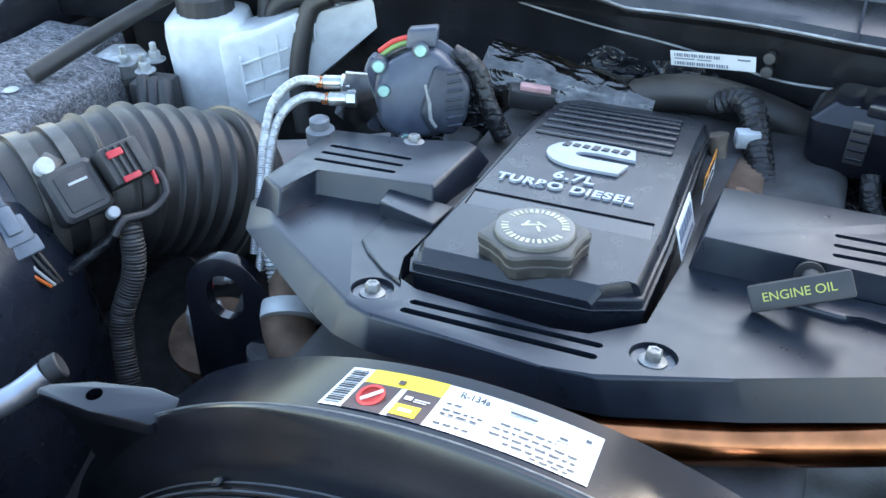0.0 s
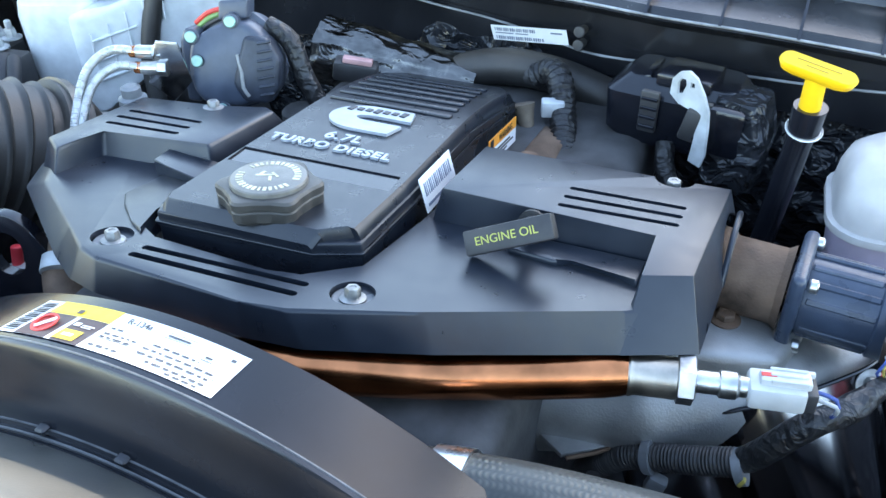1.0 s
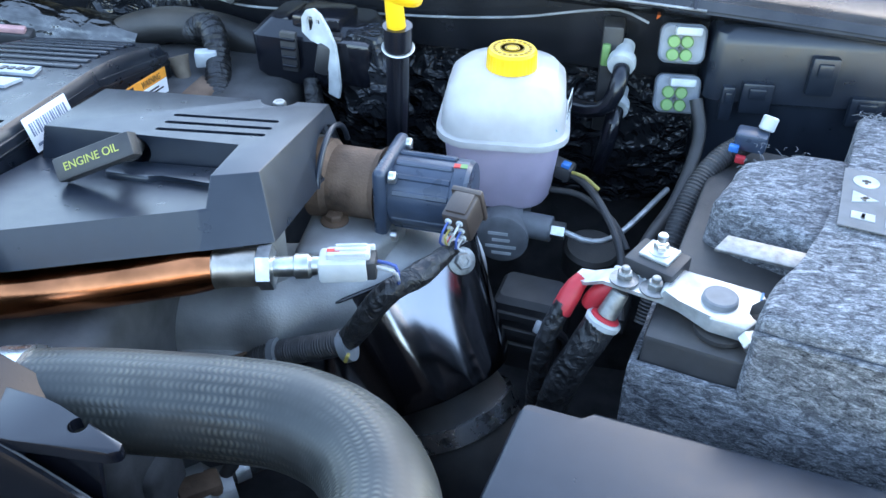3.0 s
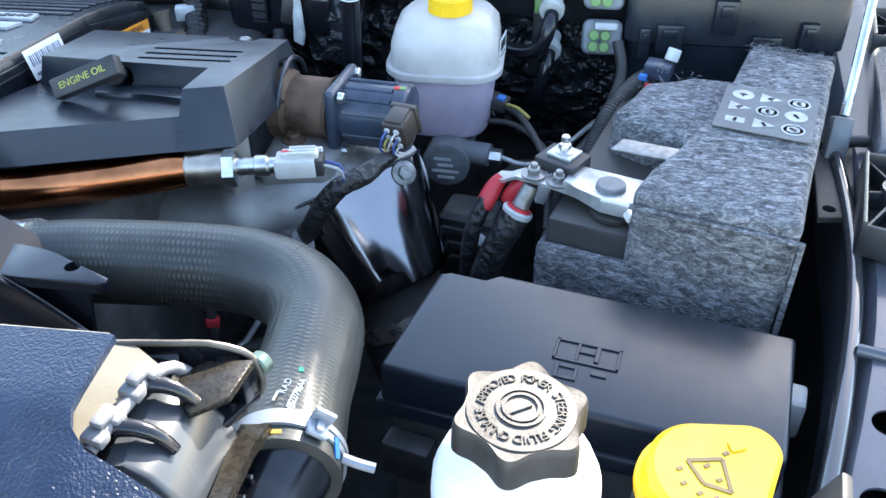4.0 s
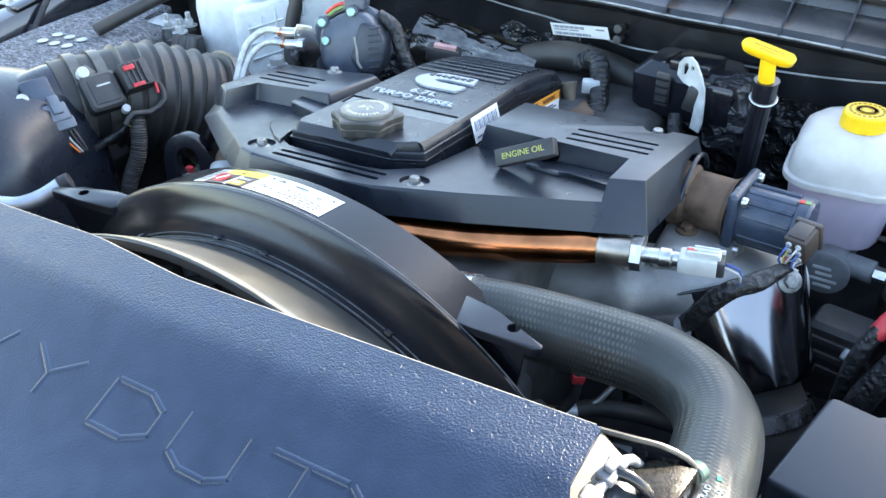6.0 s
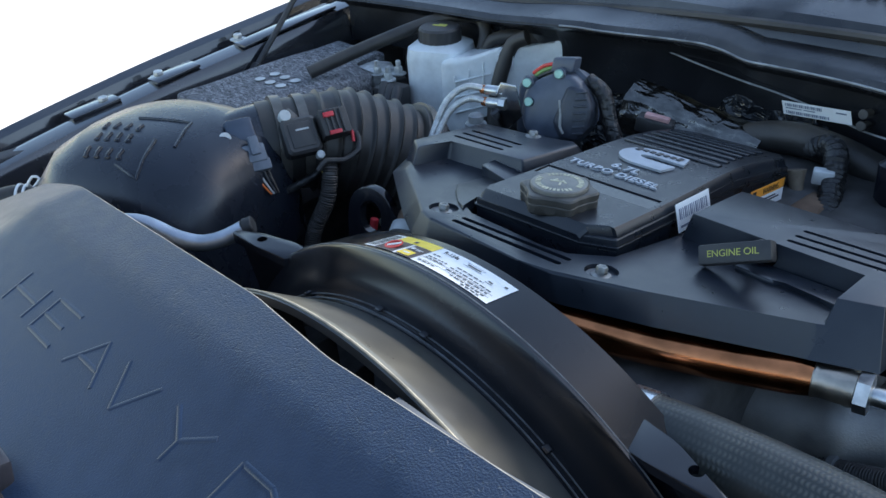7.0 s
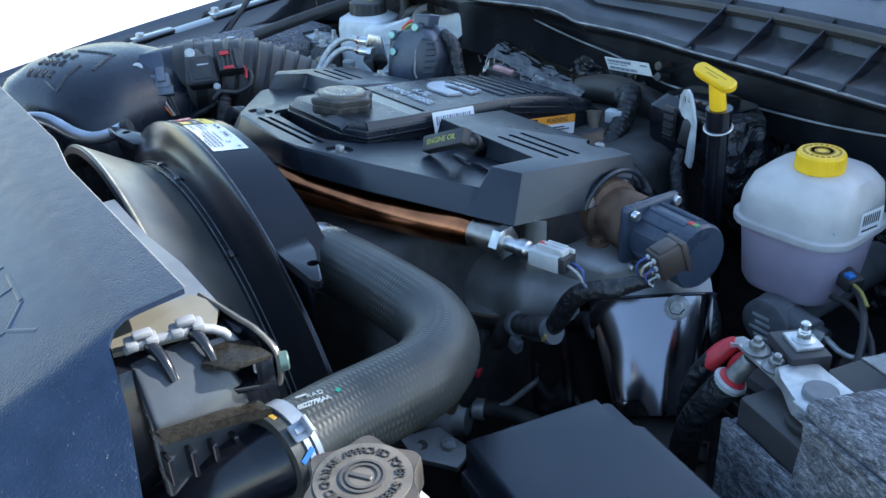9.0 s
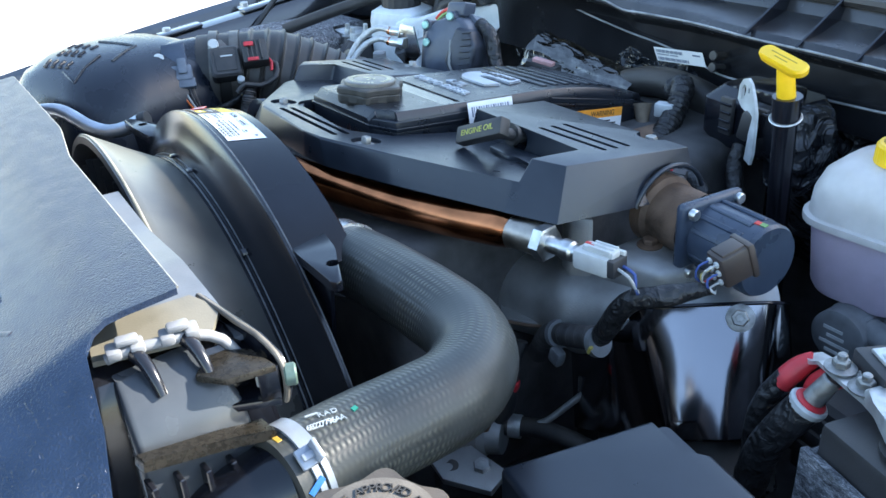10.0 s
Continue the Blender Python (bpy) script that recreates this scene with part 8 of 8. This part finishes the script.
DUSTBAND = surface("dusty_band", (0.12, 0.115, 0.105), 0.4, 0.6, vary=0.3, dust=0.3)
for p in ((-0.4220, 0.415, 1.2068), (-0.4110, 0.441, 1.2045)):
    bm = B()
    lathe(bm, [(-0.006, 0.0560), (-0.006, 0.0590), (0.006, 0.0590), (0.006, 0.0560)], p, (0.38, 0.92, -0.06), 44)
    part("clamp", bm, DUSTBAND, bel, "metal band clamp")
bm = B()
box(bm, (-0.383, 0.412, 1.2530), (0.016, 0.020, 0.008), (0, 38, 30), 0.002)
part("clamp_housing", bm, DARK, bel)
bm = B()
lathe(bm, [(-0.010, 0.066), (-0.007, 0.0755), (0.003, 0.0775), (0.008, 0.0735), (0.013, 0.0720), (0.020, 0.0740), (0.030, 0.066), (0.040, 0.058)], (-0.3565, 0.5625, 1.1525), (0.36, 0.80, -0.48), 56)
part("end_ring", bm, DUSTY, bel)
bm = B()
lathe(bm, [(-0.005, 0.0772), (-0.005, 0.0792), (0.005, 0.0792), (0.005, 0.0772)], (-0.3558, 0.5640, 1.1516), (0.36, 0.80, -0.48), 56)
part("clamp", bm, DUSTBAND, bel, "metal band clamp")
bm = B()
tube(bm, [(-0.350, 0.575, 1.145), (-0.325, 0.61, 1.128), (-0.280, 0.65, 1.120), (-0.22, 0.68, 1.125)], 0.052, 32)
part("inlet_pipe", bm, surface("grey_inlet_casting", (0.16, 0.17, 0.18), 0.5, 0.3, vary=0.25, dust=0.3), bel, "grey metal inlet pipe")
bm = B()
box(bm, (-0.322, 0.500, 1.097), (0.022, 0.012, 0.012), (0, 0, 20), 0.002)
cyl(bm, (-0.334, 0.496, 1.097), (-0.304, 0.504, 1.096), 0.0045, n=12)
part("clamp_screw", bm, DULLZINC, bel)
# temperature sensor and pressure sensor on the tube
for nm, p, ang, lab in (("airflow_sensor", (-0.3600, 0.4105, 1.2345), -14, "black airflow sensor with a red-locked plug on the tube"), ("air_temperature_sensor", (-0.3900, 0.3470, 1.2405), -8, "grey air sensor with a wired plug on the tube")):
    sns = thing(nm, p, lab, "sensor")
    m = Matrix.Translation(p) @ plane_of((0, 0, 0), (0.28, 1, 0.0), (-0.75, 0.2, 1.0))
    bm = B()
    if nm == "airflow_sensor":
        loft(bm, [(-0.012, 0, 0, 0.021, 0.022, 0.006), (0.006, 0, 0, 0.021, 0.022, 0.006), (0.009, 0, 0, 0.018, 0.019, 0.006)])
        part("housing", move(bm, m), DARK, sns)
        bm = B()
        box(bm, (0, 0, 0.0092), (0.028, 0.030, 0.002), bev=0.001)
        part("lid", move(bm, m), DARK, sns)
        bm = B()
        box(bm, (0.002, 0.006, 0.0104), (0.016, 0.002, 0.0006), bev=0)
        part("print", move(bm, m), LIGHTPL, sns, "small pale printed line")
        bm = B()
        cyl(bm, (-0.012, 0.027, -0.004), (-0.012, 0.027, 0.008), 0.007, n=20)
        part("screw", move(bm, m), LIGHTPL, sns)
        bm = B()
        cyl(bm, (0.016, -0.027, -0.004), (0.016, -0.027, 0.006), 0.005, n=20)
        part("screw", move(bm, m), LIGHTPL, sns)
        bm = B()
        box(bm, (0.040, 0.004, 0.010), (0.034, 0.032, 0.024), bev=0.002)
        for k in range(4):
            box(bm, (0.030 + 0.006 * k, 0.004, 0.0235), (0.0025, 0.028, 0.004), bev=0.0006, seg=1)
        plug = part("plug", move(bm, m), DARK, sns)
        bm = B()
        box(bm, (0.033, 0.012, 0.0255), (0.013, 0.006, 0.004), bev=0.001)
        box(bm, (0.036, -0.010, 0.0255), (0.015, 0.005, 0.003), bev=0.001)
        part("lock_tab", move(bm, m), RED, plug, "red locking tabs")
        bm = B()
        tube(bm, [m @ Vector((0.056, -0.006, 0.0)), m @ Vector((0.066, -0.012, 0.004)), m @ Vector((0.062, -0.032, 0.006)), m @ Vector((0.040, -0.040, 0.004)), m @ Vector((0.020, -0.036, 0.006)), m @ Vector((0.008, -0.044, 0.0))], 0.0035, 10)
        part("cable", bm, DARK, sns)
        bm = B()
        tube(bm, [m @ Vector((0.055, 0.0, 0.006)), m @ Vector((0.060, -0.010, 0.008)), m @ Vector((0.058, -0.022, 0.008))], 0.002, 8)
        part("wire", bm, RED, sns)
    else:
        box(bm, (0.004, 0.006, 0), (0.032, 0.040, 0.012), bev=0.003)
        box(bm, (-0.014, 0.005, 0), (0.014, 0.018, 0.012), bev=0.003)
        part("housing", move(bm, m), MOTOR, sns)
        bm = B()
        cyl(bm, (-0.016, 0.005, 0.002), (-0.016, 0.005, 0.010), 0.007, n=20)
        part("screw", move(bm, m), LIGHTPL, sns)
        bm = B()
        box(bm, (0.010, -0.020, 0.004), (0.028, 0.022, 0.018), bev=0.003)
        box(bm, (0.012, -0.012, 0.013), (0.012, 0.022, 0.008), bev=0.002)
        box(bm, (0.014, -0.034, 0.004), (0.024, 0.014, 0.014), bev=0.002)
        part("plug", move(bm, m), surface("blue_grey_plug", (0.12, 0.14, 0.17), 0.45, bump=0.1, dust=0.15), sns, "blue-grey plug")
        for k, mt in enumerate((ORANGE, WIREW, DARK, BROWN)):
            bm = B()
            a = m @ Vector((0.006 + 0.005 * k, -0.040, 0.004))
            tube(bm, [a, m @ Vector((0.008 + 0.005 * k, -0.052, 0.003)), m @ Vector((0.018 + 0.003 * k, -0.068, -0.004))], 0.0013, 8)
            part("wire", bm, mt, sns)
ch = thing("sensor_harness", (-0.33, 0.42, 1.12), "black ribbed conduit hanging below the sensors", "harness")
bm = B()
tube(bm, [(-0.338, 0.432, 1.205), (-0.330, 0.425, 1.190), (-0.328, 0.415, 1.16), (-0.335, 0.395, 1.12), (-0.318, 0.37, 1.07), (-0.295, 0.35, 1.04)], 0.0095, 16, rfun=lambda s, L: 1 + 0.08 * math.sin(s * 2200), step=0.001)
part("conduit", bm, DARK, ch)
bm = B()
tube(bm, [(-0.376, 0.37, 1.165), (-0.365, 0.39, 1.172), (-0.350, 0.415, 1.185), (-0.338, 0.430, 1.200)], 0.005, 12)
part("branch", bm, TAPE, ch)
bm = B()
box(bm, (-0.334, 0.4205, 1.186), (0.004, 0.004, 0.020), (10, 0, 0), 0.001)
part("tie", bm, WIREY, ch)

# ---- lifting eye ----
le = thing("lifting_eye", (-0.20, 0.40, 1.15), "thick black steel lifting eye bolted to the engine", "bracket")
m = plane_of((-0.216, 0.400, 1.186), (0.95, 0.20, 0.0), (0.0, 0.15, 1.0))
bm = B()
prism(bm, [(-0.030, -0.09)] + [(0.034 * math.cos(radians(a)) * 0.95, 0.034 * math.sin(radians(a))) for a in range(185, 20, -12)] + [(0.075, -0.045), (0.085, -0.09)], -0.005, 0.005, 0.0015)
lob = part("plate", move(bm, m), GLOSS, le)
b = B()
prism(b, rrect(0.0145, 0.0185, 0.0140, 6), -0.02, 0.02, 0)
carve(lob, [move(b, m)])
bm = B()
hexbolt(bm, (0.052, -0.058, 0.005), r=0.008, h=0.007, washer=0.012)
part("bolt", move(bm, m), WORNZINC, le)

# ---- hardware low on the left of the engine ----
lo_ = thing("coolant_outlet", (-0.30, 0.44, 1.05), "grimy brown cast outlet with hose stubs low beside the engine", "engine part")
bm = B()
lathe(bm, [(0, 0.034), (0.05, 0.036), (0.06, 0.042), (0.07, 0.042), (0.075, 0.030)], (-0.285, 0.455, 1.02), (0.1, -0.2, 1), 28)
part("body", bm, IRON, lo_)
bm = B()
box(bm, (-0.285, 0.44, 1.105), (0.03, 0.02, 0.03), (0, 0, 30), 0.004)
part("fitting", bm, DULLZINC, lo_)
bm = B()
tube(bm, [(-0.255, 0.47, 1.12), (-0.262, 0.462, 1.10), (-0.28, 0.44, 1.06), (-0.26, 0.40, 1.01)], 0.009, 14)
part("hose", bm, SOOT, lo_)
bm = B()
cyl(bm, (-0.286, 0.452, 1.136), (-0.286, 0.447, 1.116), 0.005)
part("cap", bm, RED, lo_)
bp_ = thing("bypass_pipe", (-0.16, 0.42, 1.13), "braided steel pipe and pale elbow under the cover", "pipe")
bm = B()
tube(bm, [(-0.205, 0.455, 1.215), (-0.20, 0.445, 1.19), (-0.19, 0.435, 1.16), (-0.185, 0.43, 1.12)], 0.0105, 18, rfun=lambda s, L: 1 + 0.08 * math.sin(s * 1900), step=0.001)
part("braid", bm, DULLZINC, bp_)
bm = B()
tube(bm, [(-0.165, 0.43, 1.20), (-0.175, 0.415, 1.175), (-0.155, 0.395, 1.155), (-0.12, 0.385, 1.152)], 0.020, 24)
part("elbow", bm, IRON, bp_, "rusty brown elbow")
bm = B()
lathe(bm, [(-0.006, 0.0205), (-0.006, 0.0235), (0.006, 0.0235), (0.006, 0.0205)], (-0.168, 0.412, 1.176), (0.35, -0.75, -0.55), 30)
part("clamp", bm, LIGHTPL, bp_, "pale band clamp")

# ---- left battery ----
lb = thing("battery", (-0.62, 0.56, 1.05), "truck battery in a grey felt jacket with white warning signs", "battery", "batteries")
LBT = pose(-0.735, 0.44, 0, 0, 0, 4)
def lbp(pts):
    return [tuple((LBT @ Vector((x, y, 0)))[:2]) for x, y in pts]


bm = B()
prism(bm, lbp([(0, 0), (0.175, 0), (0.175, 0.31), (0, 0.31)]), 1.03, 1.165, 0.005)
part("case", bm, DARK, lb)
bm = B()
prism(bm, lbp([(-0.006, -0.006), (0.178, -0.006), (0.178, 0.235), (0.115, 0.24), (0.115, 0.32), (-0.006, 0.32)]), 1.10, 1.192, 0.008, 3)
part("jacket", felt_lump(bm, 0.0022, 11), FELT, lb, "grey felt cover")
m = plane_of(LBT @ Vector((0.085, 0.12, 1.1945)), LBT.to_3x3() @ Vector((1, 0, 0)), LBT.to_3x3() @ Vector((0, 1, 0)))
for i in range(3):
    for j in range(2):
        bm = B()
        lathe(bm, [(0, 0.008), (0.0006, 0.008), (0.0006, 0.0)], (-0.025 + 0.026 * i, -0.014 + 0.028 * j, 0.0004), (0, 0, 1), 18)
        part("sign", move(bm, m), LIGHTPL, lb)
bm = B()
prism(bm, lbp([(0.120, 0.250), (0.165, 0.245), (0.180, 0.280), (0.150, 0.300), (0.12, 0.29)]), 1.165, 1.188, 0.004)
part("terminal", bm, DULLZINC, lb, "dull metal terminal clamp")
for x, y in ((0.165, 0.255), (0.192, 0.275), (0.20, 0.245)):
    q = LBT @ Vector((x, y, 1.182))
    bm = B()
    hexbolt(bm, q, r=0.007, h=0.012, washer=0.012)
    cyl(bm, q + Vector((0, 0, 0.01)), q + Vector((0, 0, 0.022)), 0.004, n=12)
    part("nut", bm, DULLZINC, lb)
tl = thing("terminal_cables", (-0.53, 0.70, 1.12), "bundle of cables and nuts at the battery's end", "cable")
bm = B()
box(bm, (-0.535, 0.69, 1.155), (0.045, 0.04, 0.05), (0, 0, 10), 0.005)
part("block", bm, DARK, tl)
for k in range(3):
    bm = B()
    tube(bm, [(-0.545 + 0.015 * k, 0.685, 1.18), (-0.53 + 0.015 * k, 0.665, 1.165), (-0.52 + 0.012 * k, 0.65, 1.12), (-0.50, 0.64, 1.05)], 0.008, 12)
    part("cable", bm, DARK, tl)

# ---- coolant bottle ----
dg = thing("coolant_bottle", (-0.47, 0.79, 1.1), "milky ribbed coolant bottle with a black cap and hoses", "reservoir")
bm = B()
loft(bm, [(1.04, -0.508, 0.775, 0.042, 0.042, 0.02), (1.10, -0.508, 0.775, 0.046, 0.045, 0.022), (1.213, -0.512, 0.775, 0.047, 0.045, 0.022), (1.228, -0.513, 0.775, 0.045, 0.043, 0.024), (1.235, -0.514, 0.775, 0.034, 0.032, 0.024)], 25)
part("tower", bm, AGED, dg)
def wing_top(x, y):
    return 1.220 + 0.42 * min(0.075, max(0.0, x + 0.452))


def wing_foot(x, y):
    return min(wing_top(x, y) - 0.016, 1.10 + 0.92 * max(0.0, x + 0.452))


bm = B()
prism(bm, [(-0.474, 0.735), (-0.452, 0.742), (-0.428, 0.756), (-0.395, 0.785), (-0.362, 0.818), (-0.335, 0.838), (-0.308, 0.852), (-0.314, 0.876), (-0.40, 0.866), (-0.48, 0.80)], wing_foot, wing_top, 0.007, 3)
part("wing", bm, AGED, dg)
for k in range(5):
    x, y = -0.448 + 0.017 * k, 0.742 + 0.0135 * k
    bm = B()
    box(bm, (x, y - 0.001, 1.170 + 0.014 * k), (0.0030, 0.004, 0.060 - 0.006 * k), (0, 0, 42), 0.001, 1)
    part("rib", bm, AGED, dg)
for k in range(3):
    bm = B()
    box(bm, (-0.426, 0.7575, 1.150 + 0.024 * k), (0.056, 0.004, 0.0030), (0, -14, 40), 0.001, 1)
    part("rib", bm, AGED, dg)
bm = B()
lathe(bm, [(0, 0.030), (0.002, 0.033), (0.020, 0.032), (0.023, 0.029), (0.0235, 0.0)], (-0.514, 0.775, 1.233), (0, 0, 1), 72, wave=lambda i, a, r: r * (1 + 0.02 * math.cos(18 * a)) if r > 0.0295 else r)
part("cap", bm, DARK, dg, "black ridged cap")
bm = B()
box(bm, (-0.514, 0.775, 1.2570), (0.022, 0.004, 0.001), (0, 0, 20), 0)
box(bm, (-0.512, 0.781, 1.2570), (0.014, 0.003, 0.001), (0, 0, 20), 0)
part("print", bm, YINK, dg)
for nm, pts, r in (("hose", [(-0.62, 0.60, 1.205), (-0.585, 0.70, 1.232), (-0.545, 0.80, 1.255), (-0.49, 0.83, 1.262), (-0.462, 0.822, 1.245), (-0.455, 0.805, 1.215)], 0.010), ("hose", [(-0.455, 0.805, 1.205), (-0.44, 0.815, 1.238), (-0.405, 0.835, 1.246), (-0.37, 0.85, 1.235)], 0.010), ("hose", [(-0.365, 0.81, 1.258), (-0.385, 0.80, 1.246), (-0.392, 0.785, 1.21), (-0.395, 0.772, 1.16), (-0.385, 0.76, 1.11)], 0.011)):
    bm = B()
    tube(bm, pts, r, 16)
    part(nm, bm, DUSTY, dg, "dusty black hose")

# ---- exhaust recirculation actuator with braided lines ----
eg = thing("turbo_actuator", (-0.17, 0.67, 1.2), "slate-grey cast actuator housing with screws", "actuator")
EA = plane_of((-0.180, 0.660, 1.2430), (0.92, 0.38, 0.0), (-0.1, 0.25, 1.0))
SLATE = surface("slate_cast_housing", (0.060, 0.075, 0.105), 0.36, vary=0.2, bump=0.2, dust=0.10)
SLATEDK = surface("ribbed_slate_cover", (0.030, 0.036, 0.050), 0.42, vary=0.35, grain=90, bump=0.4)
DRUM = [(-0.042, 0.010), (-0.038, 0.025), (-0.020, 0.036), (-0.004, 0.044), (0.018, 0.044), (0.036, 0.030), (0.044, 0.008), (0.042, -0.018), (0.030, -0.036), (0.006, -0.042), (-0.024, -0.041), (-0.038, -0.030), (-0.043, -0.010)]
bm = B()
prism(bm, DRUM, -0.040, 0.012, 0.009, 4, top=[(x * 0.93 - 0.002, y * 0.93 - 0.001) for x, y in DRUM])
part("housing", move(bm, EA), SLATE, eg, angle=60)
bm = B()
prism(bm, [(x * 1.05, y * 1.05) for x, y in DRUM], -0.018, -0.011, 0.002, 2)
part("seam_flange", move(bm, EA), SLATE, eg)
bm = B()
prism(bm, [(-0.050, -0.036), (-0.036, -0.038), (-0.036, 0.030), (-0.046, 0.034), (-0.052, 0.020)], -0.030, -0.002, 0.004, 3)
part("end_plate", move(bm, EA), SLATE, eg)
bm = B()
prism(bm, [(0.014, 0.028), (0.036, 0.026), (0.047, 0.006), (0.044, -0.020), (0.032, -0.036), (0.010, -0.034), (0.000, -0.016)], -0.010, 0.017, 0.005, 3)
dark_cover = part("cover", move(bm, EA), SLATEDK, eg, "dark ribbed cover")
for k in range(7):
    bm = B()
    box(bm, (0.033, -0.026 + 0.0080 * k, 0.0175), (0.017 - 0.001 * abs(k - 3), 0.0026, 0.0030), (0, 0, 10), 0.0008, 1)
    part("rib", move(bm, EA), SLATEDK, dark_cover)
bm = B()
tube(bm, [(0.006, 0.010, 0.0125), (0.010, -0.006, 0.0170), (0.011, -0.020, 0.0180), (0.016, -0.028, 0.0180)], 0.0018, 8)
part("scuff", move(bm, EA), surface("pale_scuff", (0.26, 0.26, 0.25), 0.6, vary=0.4), dark_cover, "pale scuffed line")
bm = B()
prism(bm, [(-0.012, 0.040), (0.016, 0.042), (0.018, 0.060), (-0.010, 0.058)], -0.022, 0.004, 0.003, 3)
part("terminal_box", move(bm, EA), SLATE, eg)
for k, mt in enumerate((STRED, GREEN, DARK)):
    bm = B()
    tube(bm, [EA @ Vector((-0.010, 0.050 - 0.004 * k, -0.006)), EA @ Vector((-0.024, 0.046 - 0.005 * k, -0.008)), EA @ Vector((-0.038, 0.036 - 0.006 * k, -0.014))], 0.0024, 8)
    part("wire", bm, mt, eg)
GREENZN = surface("green_zinc", (0.25, 0.42, 0.38), 0.4, 0.6)
for x, y in ((-0.032, 0.004), (0.002, 0.040), (-0.036, 0.026), (-0.012, -0.041)):
    bm = B()
    cyl(bm, (x, y, -0.012), (x, y, 0.012), 0.0075, n=18)
    scr_boss = part("boss", move(bm, EA), SLATE, eg)
    bm = B()
    cyl(bm, (x, y, 0.012), (x, y, 0.0155), 0.0056, n=18)
    part("screw", move(bm, EA), GREENZN, scr_boss, "greenish screw")
bm = B()
tube(bm, [EA @ Vector((0.030, 0.034, -0.016)), EA @ Vector((0.052, 0.020, -0.012)), EA @ Vector((0.062, -0.010, -0.012)), EA @ Vector((0.078, -0.044, -0.014))], 0.0095, 14)
part("pipe", bm, TAPE, eg)
bl2 = thing("braided_lines", (-0.24, 0.58, 1.24), "two bright braided steel lines with brass and steel unions", "pipe")
for k, dz in ((0, 0.0), (1, -0.012)):
    bm = B()
    o = Vector((0.008 * k, -0.006 * k, dz))
    tube(bm, [Vector((-0.248, 0.612, 1.262)) + o, Vector((-0.272, 0.600, 1.264)) + o, Vector((-0.286, 0.580, 1.250)) + o, Vector((-0.284, 0.555, 1.222)) + o, Vector((-0.276, 0.53, 1.19)) + o, Vector((-0.27, 0.50, 1.14)) + o], 0.0042, 12, rfun=lambda s, L: 1 + 0.07 * math.sin(s * 2600), step=0.001)
    part("braid", bm, DULLZINC, bl2)
    bm = B()
    cyl(bm, Vector((-0.252, 0.611, 1.262)) + o, Vector((-0.236, 0.617, 1.262)) + o, 0.0062, n=12)
    lathe(bm, [(0, 0.0075), (0.008, 0.0075)], Vector((-0.236, 0.617, 1.262)) + o, (1, 0.35, 0), 6)
    part("union", bm, ZINC, bl2)
    bm = B()
    cyl(bm, Vector((-0.258, 0.609, 1.262)) + o, Vector((-0.251, 0.6115, 1.262)) + o, 0.0055, n=12)
    part("ferrule", bm, COPPER, bl2, "copper-coloured ferrule")
bm = B()
plate(bm, [(-0.228, 0.612, 1.275), (-0.212, 0.622, 1.272), (-0.205, 0.626, 1.235), (-0.222, 0.616, 1.215), (-0.240, 0.606, 1.235)], 0.004, 0.001)
part("bracket", bm, surface("mirror_steel", (0.40, 0.41, 0.43), 0.16, 1.0, vary=0.2), bl2, "shiny bent bracket")
pl = thing("pressure_fitting", (-0.25, 0.57, 1.2), "pale grey fitting with a knurled collar behind the cover", "fitting")
bm = B()
lathe(bm, [(0, 0.010), (0.02, 0.010), (0.021, 0.013), (0.034, 0.013), (0.036, 0.009), (0.044, 0.009), (0.046, 0.006)], (-0.243, 0.585, 1.195), (0, 0, 1), 24)
part("fitting", bm, surface("grey_fitting", (0.22, 0.23, 0.24), 0.45, 0.3, vary=0.2), pl)

# ---- foil blanket and pipes behind the engine ----
fo = thing("foil_blanket", (-0.08, 0.80, 1.18), "creased silver foil heat blanket behind the actuator", "insulation")
bm = B()
def foil_at(u, v):
    x = -0.165 + 0.175 * u
    a = -0.3 + 2.0 * v
    r = 0.047 + 0.003 * noise.noise((u * 5, v * 5, 1)) + 0.0016 * noise.noise((u * 7, v * 16, 4)) + 0.0006 * noise.noise((u * 20, v * 24, 2))
    return (x, 0.805 + 0.02 * u - r * math.cos(a) * 0.9, 1.195 - 0.02 * u + r * math.sin(a) * (1 - 0.25 * u))


uu, vv = span(0, 1, 56), span(0, 1, 48)
g = [[bm.verts.new(foil_at(a, b)) for b in vv] for a in uu]
for i in range(len(uu) - 1):
    for j in range(len(vv) - 1):
        bm.faces.new((g[i][j], g[i + 1][j], g[i + 1][j + 1], g[i][j + 1]))
part("foil", bm, FOIL, fo)
rp = thing("exhaust_pipe", (0.03, 0.82, 1.18), "dull dark pipe running behind the filler housing", "pipe")
bm = B()
tube(bm, [(-0.10, 0.775, 1.165), (-0.03, 0.815, 1.192), (0.03, 0.825, 1.210), (0.09, 0.832, 1.206), (0.16, 0.838, 1.185)], 0.019, 22)
part("pipe", bm, DUSTY, rp)
cr = thing("injector_plug", (-0.10, 0.76, 1.21), "black plug with a red locking tab by the foil", "connector")
bm = B()
box(bm, (-0.102, 0.752, 1.212), (0.045, 0.022, 0.020), (0, 8, 20), 0.003)
crb = part("body", bm, DARK, cr)
bm = B()
box(bm, (-0.098, 0.750, 1.2235), (0.030, 0.010, 0.006), (0, 8, 20), 0.001)
part("tab", bm, surface("pale_red", (0.55, 0.30, 0.28), 0.5), crb, "pale and red locking tab")
bm = B()
cyl(bm, (-0.10, 0.762, 1.20), (-0.09, 0.80, 1.17), 0.011)
part("stalk", bm, DARK, cr)
